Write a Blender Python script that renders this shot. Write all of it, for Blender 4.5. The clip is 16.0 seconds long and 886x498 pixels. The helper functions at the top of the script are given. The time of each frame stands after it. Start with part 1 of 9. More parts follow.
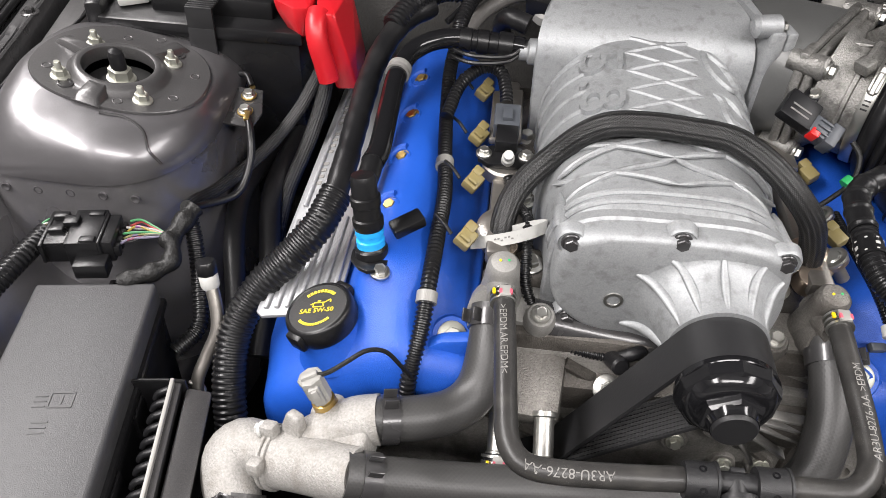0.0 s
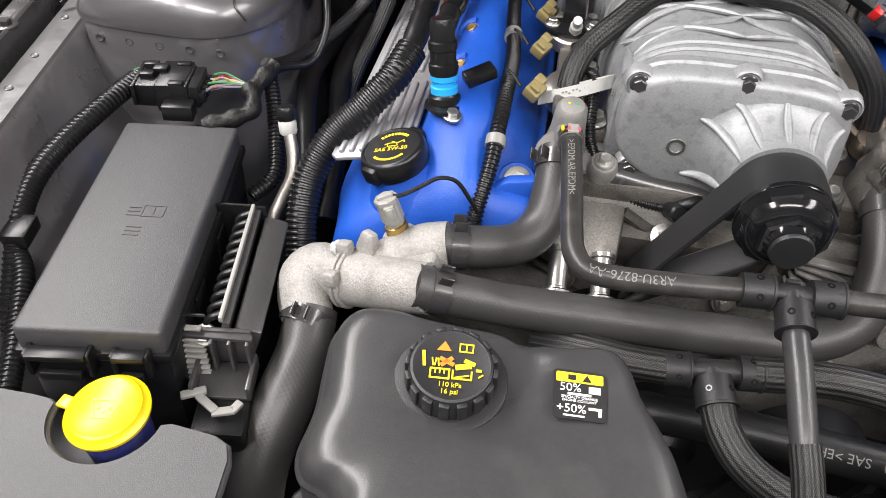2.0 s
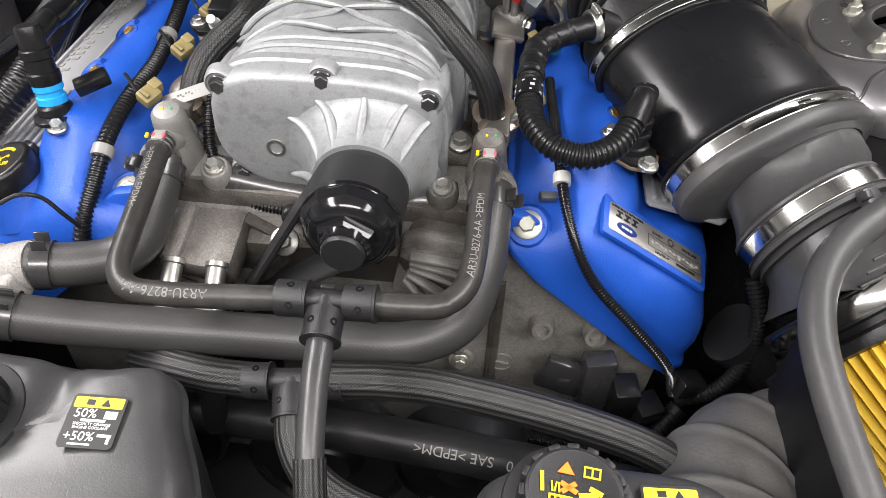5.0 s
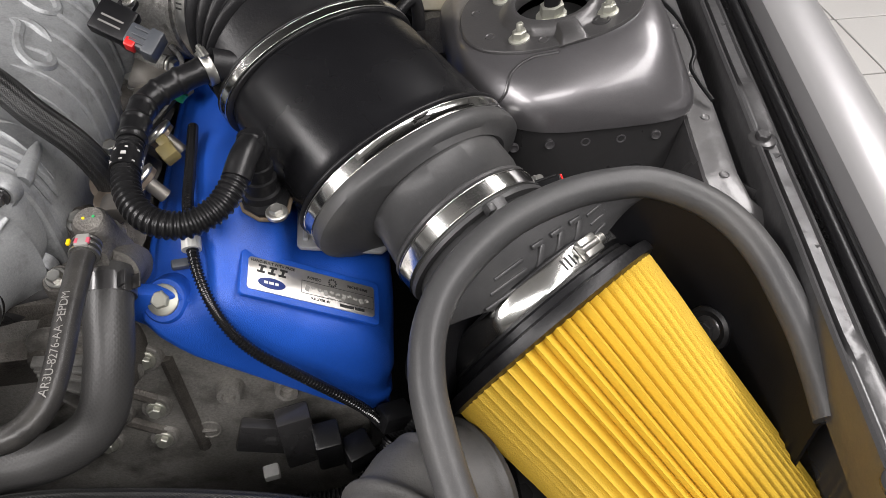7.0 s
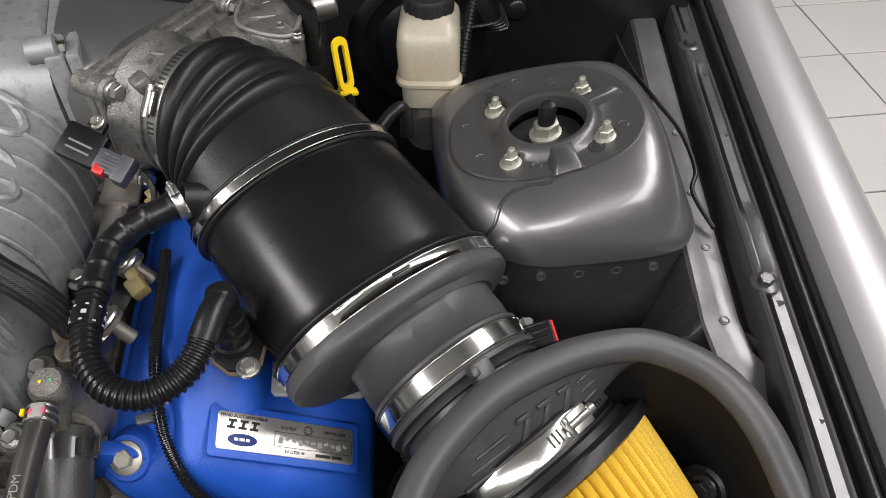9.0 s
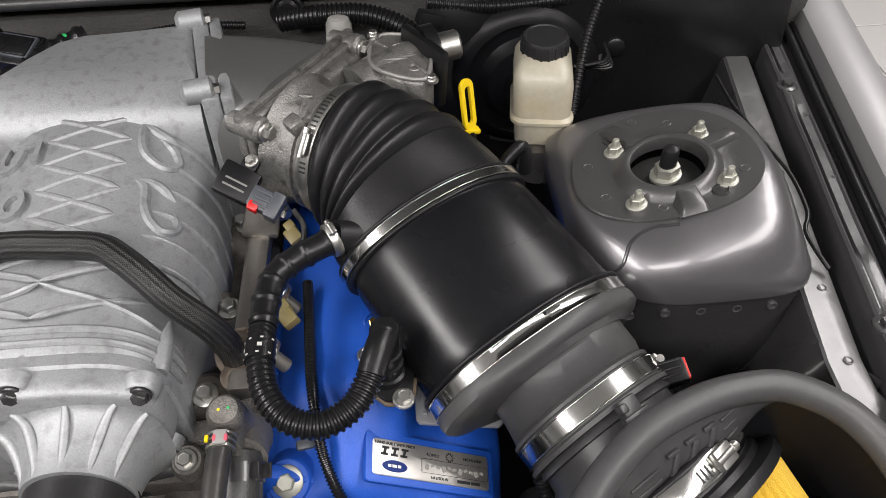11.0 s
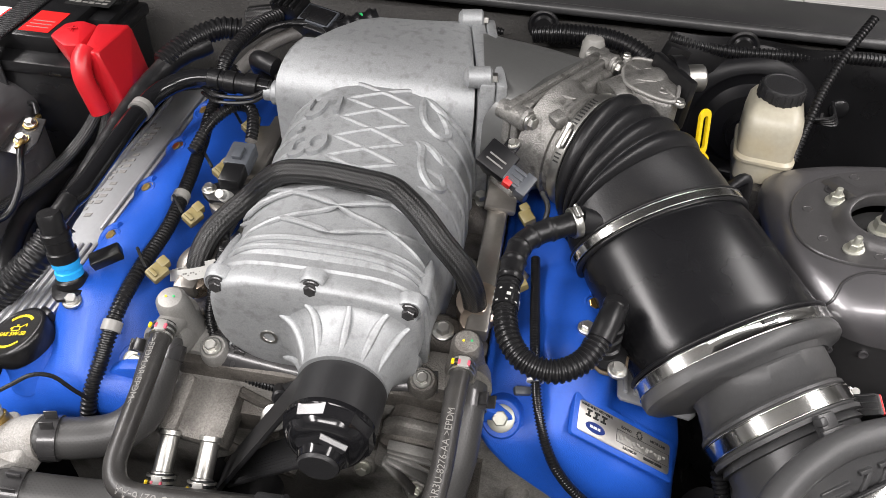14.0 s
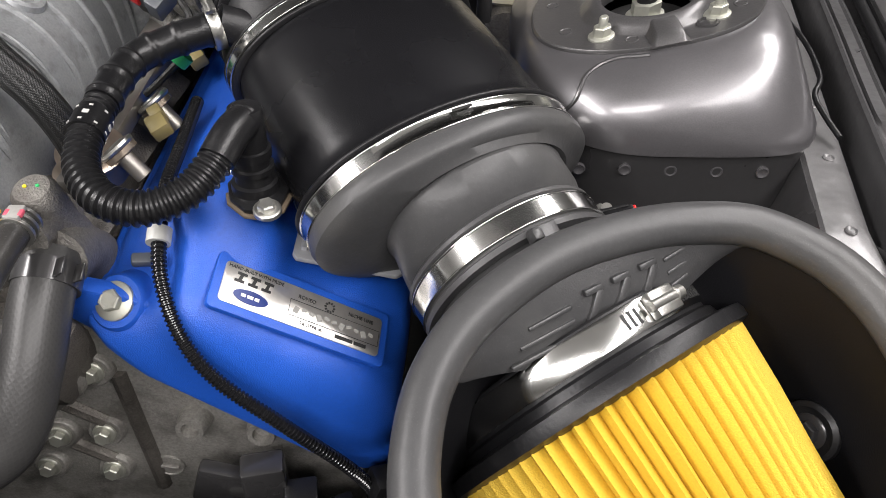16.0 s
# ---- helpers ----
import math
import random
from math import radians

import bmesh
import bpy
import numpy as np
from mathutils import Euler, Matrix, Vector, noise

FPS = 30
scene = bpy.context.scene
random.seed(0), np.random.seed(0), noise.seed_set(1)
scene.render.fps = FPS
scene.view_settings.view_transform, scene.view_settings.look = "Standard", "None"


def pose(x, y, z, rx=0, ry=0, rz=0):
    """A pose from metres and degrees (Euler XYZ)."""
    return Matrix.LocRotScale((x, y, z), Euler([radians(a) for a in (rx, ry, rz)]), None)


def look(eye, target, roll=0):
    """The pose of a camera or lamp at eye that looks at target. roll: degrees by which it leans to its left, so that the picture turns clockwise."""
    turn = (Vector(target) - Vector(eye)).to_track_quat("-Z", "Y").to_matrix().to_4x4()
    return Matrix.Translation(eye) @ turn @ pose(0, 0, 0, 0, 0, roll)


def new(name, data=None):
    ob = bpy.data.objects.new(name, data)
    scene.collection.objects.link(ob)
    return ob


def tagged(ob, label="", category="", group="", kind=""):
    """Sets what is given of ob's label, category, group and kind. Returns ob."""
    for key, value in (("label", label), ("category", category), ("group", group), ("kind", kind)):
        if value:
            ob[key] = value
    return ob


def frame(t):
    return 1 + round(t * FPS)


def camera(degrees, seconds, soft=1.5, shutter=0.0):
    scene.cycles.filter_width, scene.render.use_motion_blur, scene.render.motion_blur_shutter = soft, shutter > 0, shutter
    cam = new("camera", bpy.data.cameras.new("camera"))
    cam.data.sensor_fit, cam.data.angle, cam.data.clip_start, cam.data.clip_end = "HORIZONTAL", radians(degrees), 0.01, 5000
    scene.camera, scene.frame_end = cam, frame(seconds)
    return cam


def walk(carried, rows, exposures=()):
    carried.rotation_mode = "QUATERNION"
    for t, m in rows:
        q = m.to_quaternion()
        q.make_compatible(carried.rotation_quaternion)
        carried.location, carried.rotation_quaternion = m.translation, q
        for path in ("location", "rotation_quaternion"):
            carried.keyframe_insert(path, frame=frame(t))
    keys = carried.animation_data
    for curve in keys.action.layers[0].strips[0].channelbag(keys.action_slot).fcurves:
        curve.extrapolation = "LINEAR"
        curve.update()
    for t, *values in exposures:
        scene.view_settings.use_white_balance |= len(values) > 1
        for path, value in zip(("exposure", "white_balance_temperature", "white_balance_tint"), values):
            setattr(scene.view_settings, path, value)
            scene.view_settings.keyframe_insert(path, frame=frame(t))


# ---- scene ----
cam = camera(60.0, 16.0, soft=0.5)
PATH = [
    (0, (-0.14, -0.015, 1.299), (-0.241, 1.476, -0.03), 3.2),
    (0.5, (-0.135, -0.056, 1.267), (-0.243, 1.441, -0.054), 3.4),
    (1, (-0.144, -0.097, 1.241), (-0.258, 1.397, -0.084), 3.6),
    (1.5, (-0.151, -0.129, 1.229), (-0.288, 1.356, -0.104), 3.9),
    (2, (-0.155, -0.132, 1.222), (-0.328, 1.338, -0.123), 4.2),
    (2.5, (-0.137, -0.126, 1.228), (-0.344, 1.327, -0.13), 4.4),
    (3, (-0.107, -0.122, 1.233), (-0.336, 1.327, -0.127), 4.4),
    (3.5, (-0.036, -0.094, 1.237), (-0.269, 1.349, -0.129), 4.3),
    (4, (0.026, -0.076, 1.232), (-0.201, 1.37, -0.13), 4.2),
    (4.5, (0.085, -0.068, 1.225), (-0.107, 1.385, -0.135), 3.6),
    (5, (0.148, -0.062, 1.228), (0.042, 1.4, -0.133), 2.5),
    (5.2, (0.165, -0.061, 1.231), (0.103, 1.403, -0.13), 1.9),
    (7.3, (0.375, 0.034, 1.256), (0.525, 1.443, -0.155), -1.7),
    (7.5, (0.381, 0.05, 1.268), (0.532, 1.462, -0.141), -1.5),
    (8, (0.392, 0.088, 1.289), (0.53, 1.497, -0.124), -1.3),
    (8.5, (0.391, 0.111, 1.299), (0.528, 1.517, -0.117), -1.1),
    (9, (0.386, 0.118, 1.307), (0.522, 1.522, -0.11), -1.1),
    (9.5, (0.331, 0.127, 1.355), (0.476, 1.532, -0.061), -0.8),
    (9.7, (0.311, 0.125, 1.368), (0.447, 1.535, -0.043), -1.0),
    (11.8, (0.258, 0.121, 1.342), (0.352, 1.545, -0.06), -0.9),
    (12, (0.228, 0.111, 1.344), (0.332, 1.543, -0.049), -0.3),
    (12.5, (0.115, 0.069, 1.363), (0.186, 1.506, -0.027), 1.2),
    (13, (0.038, 0.035, 1.381), (0.029, 1.489, 0.008), 2.6),
    (13.5, (0.046, 0.017, 1.389), (-0.065, 1.477, 0.027), 3.4),
    (14, (0.177, 0.02, 1.374), (-0.016, 1.487, 0.029), 2.8),
    (14.5, (0.27, 0.037, 1.318), (0.058, 1.513, -0.015), 2.5),
    (15, (0.321, 0.082, 1.25), (0.128, 1.561, -0.082), 2.1),
    (15.5, (0.363, 0.105, 1.197), (0.233, 1.595, -0.131), 1.6),
    (16, (0.388, 0.102, 1.15), (0.369, 1.59, -0.186), 0.8),
]
STOPS = [(0.0, 0.36), (1.0, 0.36), (2.5, 0.26), (3.5, 0.20), (5.0, 0.48), (7.3, 0.0), (9.0, -0.09), (11.8, 0.06), (13.5, 0.24), (14.5, 0.32), (16.0, 0.40)]
walk(cam, [(t, look(eye, target, roll)) for t, eye, target, roll in PATH], STOPS)

# ---- world and light ----
world = bpy.data.worlds.new("world")
scene.world = world
world.use_nodes = True
world.node_tree.nodes["Background"].inputs[0].default_value = (0.95, 0.97, 1.0, 1)
world.node_tree.nodes["Background"].inputs[1].default_value = 0.25

LAMPS = ((-2.0, 0.2, 245, 0.75, 4.6), (2.0, 0.2, 150, 0.75, 4.6), (0.0, -1.7, 85, 2.2, 0.7))


def area_lamp(x, y, watts, sx=1.0, sy=2.4):
    data = bpy.data.lights.new("ceiling_lamp_light", "AREA")
    data.shape, data.size, data.size_y, data.energy = "RECTANGLE", sx, sy, watts
    data.color = (1.0, 0.958, 0.948)
    ob = new("ceiling_lamp_light", data)
    ob.matrix_world = look((x, y, 3.05), (x, y, 0))
    return ob


for lx, ly, lw, lsx, lsy in LAMPS:
    area_lamp(lx, ly, lw, lsx, lsy)
scene.view_settings.exposure = 0.0


# ---- materials ----
def mat(name, col, rough=0.5, metal=0.0, var=0.18, vscale=9.0, fine=0.10, fscale=220.0, bump=0.15, bscale=500.0,
        bdist=0.0006, coat=0.0, rvar=0.12, spec=0.5, stain=None, stain_amt=0.5, stain_scale=30.0, trans=0.0, glow=None, dust=0.0):
    m = bpy.data.materials.new(name)
    m.use_nodes = True
    nt = m.node_tree
    n, l = nt.nodes, nt.links
    b = n["Principled BSDF"]
    geo = n.new("ShaderNodeNewGeometry")

    def noise_at(scale, detail=4.0):
        t = n.new("ShaderNodeTexNoise")
        t.inputs["Scale"].default_value = scale
        t.inputs["Detail"].default_value = detail
        l.new(geo.outputs["Position"], t.inputs["Vector"])
        return t

    big, small = noise_at(vscale), noise_at(fscale, 2.0)

    def math_node(op, a, bb):
        t = n.new("ShaderNodeMath")
        t.operation = op
        for i, v in enumerate((a, bb)):
            if isinstance(v, (int, float)):
                t.inputs[i].default_value = v
            else:
                l.new(v, t.inputs[i])
        return t.outputs[0]

    k = math_node("ADD", math_node("MULTIPLY", big.outputs[0], 2 * var), math_node("MULTIPLY", small.outputs[0], 2 * fine))
    k = math_node("ADD", k, 1.0 - var - fine)
    mix = n.new("ShaderNodeMix")
    mix.data_type, mix.blend_type = "RGBA", "MULTIPLY"
    mix.inputs["Factor"].default_value = 1.0
    mix.inputs["A"].default_value = (*col, 1)
    l.new(k, mix.inputs["B"])
    out = mix.outputs["Result"]
    if stain:
        ns = noise_at(stain_scale, 6.0)
        ramp = n.new("ShaderNodeMapRange")
        ramp.inputs["From Min"].default_value, ramp.inputs["From Max"].default_value = 0.52, 0.72
        l.new(ns.outputs[0], ramp.inputs["Value"])
        f = math_node("MULTIPLY", ramp.outputs[0], stain_amt)
        mx = n.new("ShaderNodeMix")
        mx.data_type = "RGBA"
        l.new(f, mx.inputs["Factor"])
        l.new(out, mx.inputs["A"])
        mx.inputs["B"].default_value = (*stain, 1)
        out = mx.outputs["Result"]
    if dust:
        # scattered specks of pale dust, denser in patches
        nd, np_ = noise_at(1500.0, 1.0), noise_at(14.0, 3.0)
        ramp = n.new("ShaderNodeMapRange")
        ramp.inputs["From Min"].default_value, ramp.inputs["From Max"].default_value = 0.62, 0.74
        l.new(nd.outputs[0], ramp.inputs["Value"])
        f = math_node("MULTIPLY", math_node("MULTIPLY", ramp.outputs[0], np_.outputs[0]), 2.0 * dust)
        mx = n.new("ShaderNodeMix")
        mx.data_type = "RGBA"
        l.new(f, mx.inputs["Factor"])
        l.new(out, mx.inputs["A"])
        mx.inputs["B"].default_value = (0.24, 0.235, 0.225, 1)
        out = mx.outputs["Result"]
    l.new(out, b.inputs["Base Color"])
    l.new(math_node("ADD", math_node("MULTIPLY", big.outputs[0], 2 * rvar), max(0.02, rough - rvar)), b.inputs["Roughness"])
    b.inputs["Metallic"].default_value = metal
    b.inputs["Specular IOR Level"].default_value = spec
    b.inputs["Coat Weight"].default_value = coat
    b.inputs["Coat Roughness"].default_value = 0.08
    if trans:
        b.inputs["Transmission Weight"].default_value = trans
    if glow:
        b.inputs["Emission Color"].default_value = (*glow[0], 1)
        b.inputs["Emission Strength"].default_value = glow[1]
    if bump:
        nb = noise_at(bscale, 3.0)
        bp = n.new("ShaderNodeBump")
        bp.inputs["Strength"].default_value, bp.inputs["Distance"].default_value = bump, bdist
        l.new(nb.outputs[0], bp.inputs["Height"])
        l.new(bp.outputs[0], b.inputs["Normal"])
    return m


def weave(name, dark, light, around=26.0, along=420.0, rough=0.45, bump=0.9, mixed=1.0, ridges=0):
    """Braided sleeve: two crossing helical strand families from the hose's own UV (u round it, v metres along it)."""
    m = bpy.data.materials.new(name)
    m.use_nodes = True
    n, l = m.node_tree.nodes, m.node_tree.links
    b = n["Principled BSDF"]
    uv, sep = n.new("ShaderNodeUVMap"), n.new("ShaderNodeSeparateXYZ")
    uv.uv_map = "UVMap"
    l.new(uv.outputs[0], sep.inputs[0])

    def mn(op, a, c=0.0):
        t = n.new("ShaderNodeMath")
        t.operation = op
        for i, v in enumerate((a, c)):
            if isinstance(v, (int, float)):
                t.inputs[i].default_value = v
            else:
                l.new(v, t.inputs[i])
        return t.outputs[0]

    u = mn("MULTIPLY", sep.outputs[0], around * 2 * math.pi)
    v = mn("MULTIPLY", sep.outputs[1], along * 2 * math.pi)
    p, q = mn("SINE", mn("ADD", u, v)), mn("SINE", mn("SUBTRACT", u, v))
    h = mn("MULTIPLY", mn("ADD", mn("MAXIMUM", p, q), 1.0), 0.5)
    if ridges:
        h = mn("ADD", mn("MULTIPLY", h, 0.35), mn("MULTIPLY", mn("ADD", mn("SINE", mn("MULTIPLY", sep.outputs[0], ridges * 2 * math.pi)), 1.0), 0.33))
    noise_t = n.new("ShaderNodeTexNoise")
    noise_t.inputs["Scale"].default_value = 60
    geo = n.new("ShaderNodeNewGeometry")
    l.new(geo.outputs["Position"], noise_t.inputs["Vector"])
    mx = n.new("ShaderNodeMix")
    mx.data_type = "RGBA"
    l.new(mn("MULTIPLY", mn("MULTIPLY", mn("POWER", h, 5.0), noise_t.outputs[0]), 1.5 * mixed), mx.inputs["Factor"])
    mx.inputs["A"].default_value, mx.inputs["B"].default_value = (*dark, 1), (*light, 1)
    l.new(mx.outputs["Result"], b.inputs["Base Color"])
    b.inputs["Roughness"].default_value = rough
    bp = n.new("ShaderNodeBump")
    bp.inputs["Strength"].default_value, bp.inputs["Distance"].default_value = bump, 0.0008
    l.new(h, bp.inputs["Height"])
    l.new(bp.outputs[0], b.inputs["Normal"])
    return m


BLUE = mat("blue_powder_coat", (0.010, 0.075, 0.42), 0.42, var=0.14, fine=0.16, fscale=420, bump=0.45, bscale=1300, bdist=0.0009, rvar=0.06, dust=0.03)
SANDED = mat("blasted_aluminium", (0.335, 0.345, 0.352), 0.54, 0.52, var=0.09, fine=0.20, fscale=650, bump=0.32, bscale=900, bdist=0.0007, stain=(0.165, 0.168, 0.166), stain_amt=0.5, stain_scale=110)
ELBOWM = mat("grey_painted_aluminium", (0.165, 0.167, 0.164), 0.40, 0.60, var=0.08, fine=0.07, bump=0.3, bscale=1100)
CAST = mat("raw_cast_aluminium", (0.19, 0.180, 0.165), 0.50, 0.50, var=0.35, fine=0.50, fscale=520, bump=0.9, bscale=700, bdist=0.001, stain=(0.075, 0.068, 0.060), stain_amt=0.75, stain_scale=40)
CASTLIGHT = mat("light_cast_aluminium", (0.29, 0.284, 0.270), 0.50, 0.45, var=0.18, fine=0.22, fscale=700, bump=0.35, bscale=1300, bdist=0.0006, stain=(0.17, 0.160, 0.146), stain_amt=0.6, stain_scale=55)
# grime, plus the shade beneath the blower put into the tone
CASTDARK = mat("dirty_shaded_cast_aluminium", (0.120, 0.110, 0.098), 0.50, 0.45, var=0.45, vscale=14, fine=0.45, fscale=520, bump=0.8, bscale=700, bdist=0.001, stain=(0.022, 0.019, 0.016), stain_amt=0.85)
CASTMID = mat("timing_cover_aluminium", (0.25, 0.24, 0.222), 0.48, 0.45, var=0.35, vscale=14, fine=0.42, fscale=520, bump=0.7, bscale=800, bdist=0.001, stain=(0.05, 0.044, 0.037), stain_amt=0.75, stain_scale=32)
RIBBED = mat("silver_cover_paint", (0.34, 0.345, 0.355), 0.40, 0.5, var=0.08, fine=0.10, bump=0.2, bscale=900)
STEEL = mat("zinc_steel", (0.45, 0.445, 0.42), 0.33, 0.95, var=0.15, fine=0.1, bump=0.2, bscale=800)
DULLSTEEL = mat("dull_zinc", (0.40, 0.40, 0.35), 0.45, 0.7, var=0.2, bump=0.2)
CHROME = mat("polished_band", (0.58, 0.58, 0.565), 0.16, 1.0, var=0.10, fine=0.06, bump=0.10, bscale=90, rvar=0.06)
BRONZE = mat("fuel_rail_metal", (0.46, 0.38, 0.31), 0.30, 0.9, var=0.15, bump=0.15, bscale=300)
RAIL = mat("grey_rail_metal", (0.33, 0.31, 0.285), 0.36, 0.85, var=0.18, bump=0.2, bscale=500)
BRASS = mat("brass_fitting", (0.52, 0.36, 0.13), 0.32, 0.95)
RUBBER = mat("hose_rubber", (0.009, 0.009, 0.010), 0.38, var=0.35, fine=0.15, bump=0.30, bscale=420, stain=(0.024, 0.023, 0.022), stain_amt=0.55, stain_scale=18, spec=0.30, dust=0.08)
RUBBERGREY = mat("dusty_rubber", (0.050, 0.050, 0.051), 0.42, var=0.3, fine=0.12, bump=0.3, bscale=300, stain=(0.080, 0.078, 0.075), stain_amt=0.6, stain_scale=14, spec=0.34, dust=0.14)
PLASTIC = mat("black_plastic", (0.0075, 0.0075, 0.0082), 0.30, var=0.25, bump=0.3, bscale=900, rvar=0.08, spec=0.4, dust=0.06)
PLASTICMATT = mat("grained_black_plastic", (0.016, 0.016, 0.017), 0.40, var=0.14, fine=0.14, bump=0.55, bscale=1300, bdist=0.0005, spec=0.4, dust=0.08)
FUSEM = mat("grained_fuse_lid", (0.050, 0.050, 0.052), 0.44, var=0.14, fine=0.2, bump=0.6, bscale=1300, bdist=0.0005, dust=0.08)
GASKET = mat("brown_gasket", (0.10, 0.075, 0.05), 0.7, var=0.3, bump=0.5)
PANELM = mat("grey_grained_panel", (0.060, 0.060, 0.062), 0.50, var=0.1, fine=0.14, bump=0.5, bscale=1300, bdist=0.0004)
TANKM = mat("moulded_black_plastic", (0.036, 0.036, 0.037), 0.34, var=0.22, fine=0.16, bump=0.22, bscale=900, stain=(0.060, 0.060, 0.059), stain_amt=0.5, stain_scale=22, dust=0.12)
GLOSSBLACK = mat("gloss_black", (0.008, 0.008, 0.009), 0.12, var=0.1, bump=0.04, bscale=120, rvar=0.03)
CANM = mat("satin_black_can", (0.0065, 0.0065, 0.0075), 0.27, var=0.35, vscale=16, fine=0.15, bump=0.10, bscale=160, rvar=0.10, spec=0.36, dust=0.03)
# near-black with shade put in: bearing wells, bay floor, front wall, hood underside
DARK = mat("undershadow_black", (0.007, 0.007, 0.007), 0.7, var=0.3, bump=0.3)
FELT = mat("firewall_felt", (0.040, 0.0385, 0.036), 0.70, var=0.3, fine=0.2, bump=0.6, bscale=300, bdist=0.002, stain=(0.085, 0.08, 0.074), stain_amt=0.45, stain_scale=7)
PAINT = mat("dark_metallic_paint", (0.125, 0.121, 0.126), 0.33, 0.60, var=0.18, fine=0.55, fscale=1500, bump=0.20, bscale=22, bdist=0.005, coat=0.45, rvar=0.08)
PAINTIN = mat("grey_primer_and_lit_rim", (0.118, 0.116, 0.117), 0.34, 0.45, var=0.25, vscale=14, fine=0.35, fscale=1300, bump=0.35, bscale=22, bdist=0.006, coat=0.25, dust=0.08)
# black paint; on the right bay walls its darkness stands in for shade
PAINTDARKSHADE = mat("black_paint_and_shaded_wall", (0.046, 0.045, 0.046), 0.28, 0.35, var=0.2, bump=0.18, bscale=60, bdist=0.002, coat=0.4, dust=0.05)
FENDERM = mat("silver_grey_car_paint", (0.46, 0.455, 0.462), 0.36, 0.55, var=0.03, fine=0.10, fscale=2200, bump=0.0, coat=0.6, rvar=0.02)
RED = mat("red_plastic", (0.50, 0.011, 0.018), 0.36, var=0.08, fine=0.05, bump=0.25, bscale=500)
REDCLIP = mat("red_lock_tab", (0.70, 0.015, 0.015), 0.35)
YELLOW = mat("yellow_plastic", (0.80, 0.56, 0.008), 0.34, var=0.05, fine=0.04, bump=0.2, bscale=400)
YPRINT = mat("yellow_print", (0.80, 0.62, 0.02), 0.5, var=0.06, bump=0)
OPRINT = mat("orange_print", (0.85, 0.22, 0.02), 0.5, var=0.06, bump=0)
WPRINT = mat("white_print", (0.72, 0.72, 0.70), 0.5, var=0.08, bump=0)
GPRINT = mat("worn_grey_print", (0.19, 0.185, 0.175), 0.6, var=0.3, bump=0)
KPRINT = mat("black_print", (0.012, 0.012, 0.012), 0.5, var=0.1, bump=0)
NAVY = mat("navy_print", (0.012, 0.03, 0.16), 0.35, var=0.05, bump=0)
NAVYNECK = mat("blue_filler_neck", (0.03, 0.035, 0.16), 0.35)
PLATEM = mat("brushed_nameplate", (0.60, 0.58, 0.55), 0.30, 0.85, var=0.06, bump=0.12, bscale=700)
CYAN = mat("light_blue_collar", (0.02, 0.34, 0.78), 0.38, var=0.06)
TAN = mat("tan_connector", (0.21, 0.17, 0.07), 0.45, var=0.12)
SLATE = mat("slate_connector", (0.060, 0.066, 0.076), 0.42, var=0.12)
GREYPL = mat("grey_sensor_plastic", (0.25, 0.245, 0.23), 0.45)
LIGHTPL = mat("pale_plastic", (0.46, 0.46, 0.44), 0.42, var=0.08)
MILK = mat("milky_reservoir_plastic", (0.36, 0.335, 0.265), 0.34, var=0.24, vscale=26, bump=0.25, bscale=200, stain=(0.42, 0.33, 0.17), stain_amt=0.35, stain_scale=16)
PAPER = mat("yellow_filter_media", (0.60, 0.385, 0.028), 0.72, var=0.10, fine=0.20, fscale=900, bump=0.5, bscale=1100)
GREEN = mat("green_seal", (0.03, 0.40, 0.12), 0.4)
TAPE = mat("cloth_tape", (0.0095, 0.0094, 0.0092), 0.45, var=0.35, bump=0.7, bscale=260, bdist=0.0015, spec=0.3, dust=0.03)
FLOORM = mat("grey_floor_tile", (0.50, 0.49, 0.475), 0.42, var=0.10, vscale=1.5, fine=0.05, bump=0.1, bscale=60)
GROUT = mat("floor_joint", (0.36, 0.35, 0.34), 0.7)
WALLM = mat("white_wall_paint", (0.42, 0.42, 0.415), 0.7, var=0.04, vscale=2, bump=0.1, bscale=80)
BELTM = mat("ribbed_belt_rubber", (0.016, 0.016, 0.017), 0.42, var=0.15, bump=0.2)
BRAID = weave("braided_sleeve", (0.007, 0.007, 0.007), (0.036, 0.036, 0.036), around=40, along=420, rough=0.40, bump=0.9, ridges=15)
BRAIDBIG = weave("woven_hose_sleeve", (0.007, 0.007, 0.007), (0.046, 0.046, 0.045), around=44, along=340, rough=0.40, bump=0.9, ridges=17)
FABRIC = weave("fabric_reinforced_rubber", (0.036, 0.0355, 0.035), (0.062, 0.060, 0.057), around=28, along=240, rough=0.42, bump=0.09, mixed=0.28)
HEATER = mat("dusty_heater_hose", (0.026, 0.025, 0.024), 0.36, var=0.35, vscale=30, fine=0.2, bump=0.25, bscale=420, stain=(0.060, 0.057, 0.052), stain_amt=0.5, stain_scale=45, spec=0.4, dust=0.18)
PLATEBLACK = mat("satin_black_plate_paint", (0.070, 0.068, 0.069), 0.36, 0.45, var=0.22, fine=0.35, fscale=900, bump=0.22, bscale=420, coat=0.25, dust=0.14)
FLANGEM = mat("black_metallic_flange_paint", (0.085, 0.084, 0.086), 0.30, 0.55, var=0.3, fine=0.3, fscale=1300, bump=0.4, bscale=36, bdist=0.004, coat=0.3, dust=0.06)
# the bay walls' paint, lightened for the lit left side
PAINTLITBAY = mat("lit_bay_metallic_paint", (0.205, 0.199, 0.205), 0.30, 0.55, var=0.22, vscale=12, fine=0.50, fscale=1400, bump=0.55, bscale=11, bdist=0.014, coat=0.6)
HOLE = mat("deep_recess", (0.01, 0.01, 0.01), 0.6, bump=0)
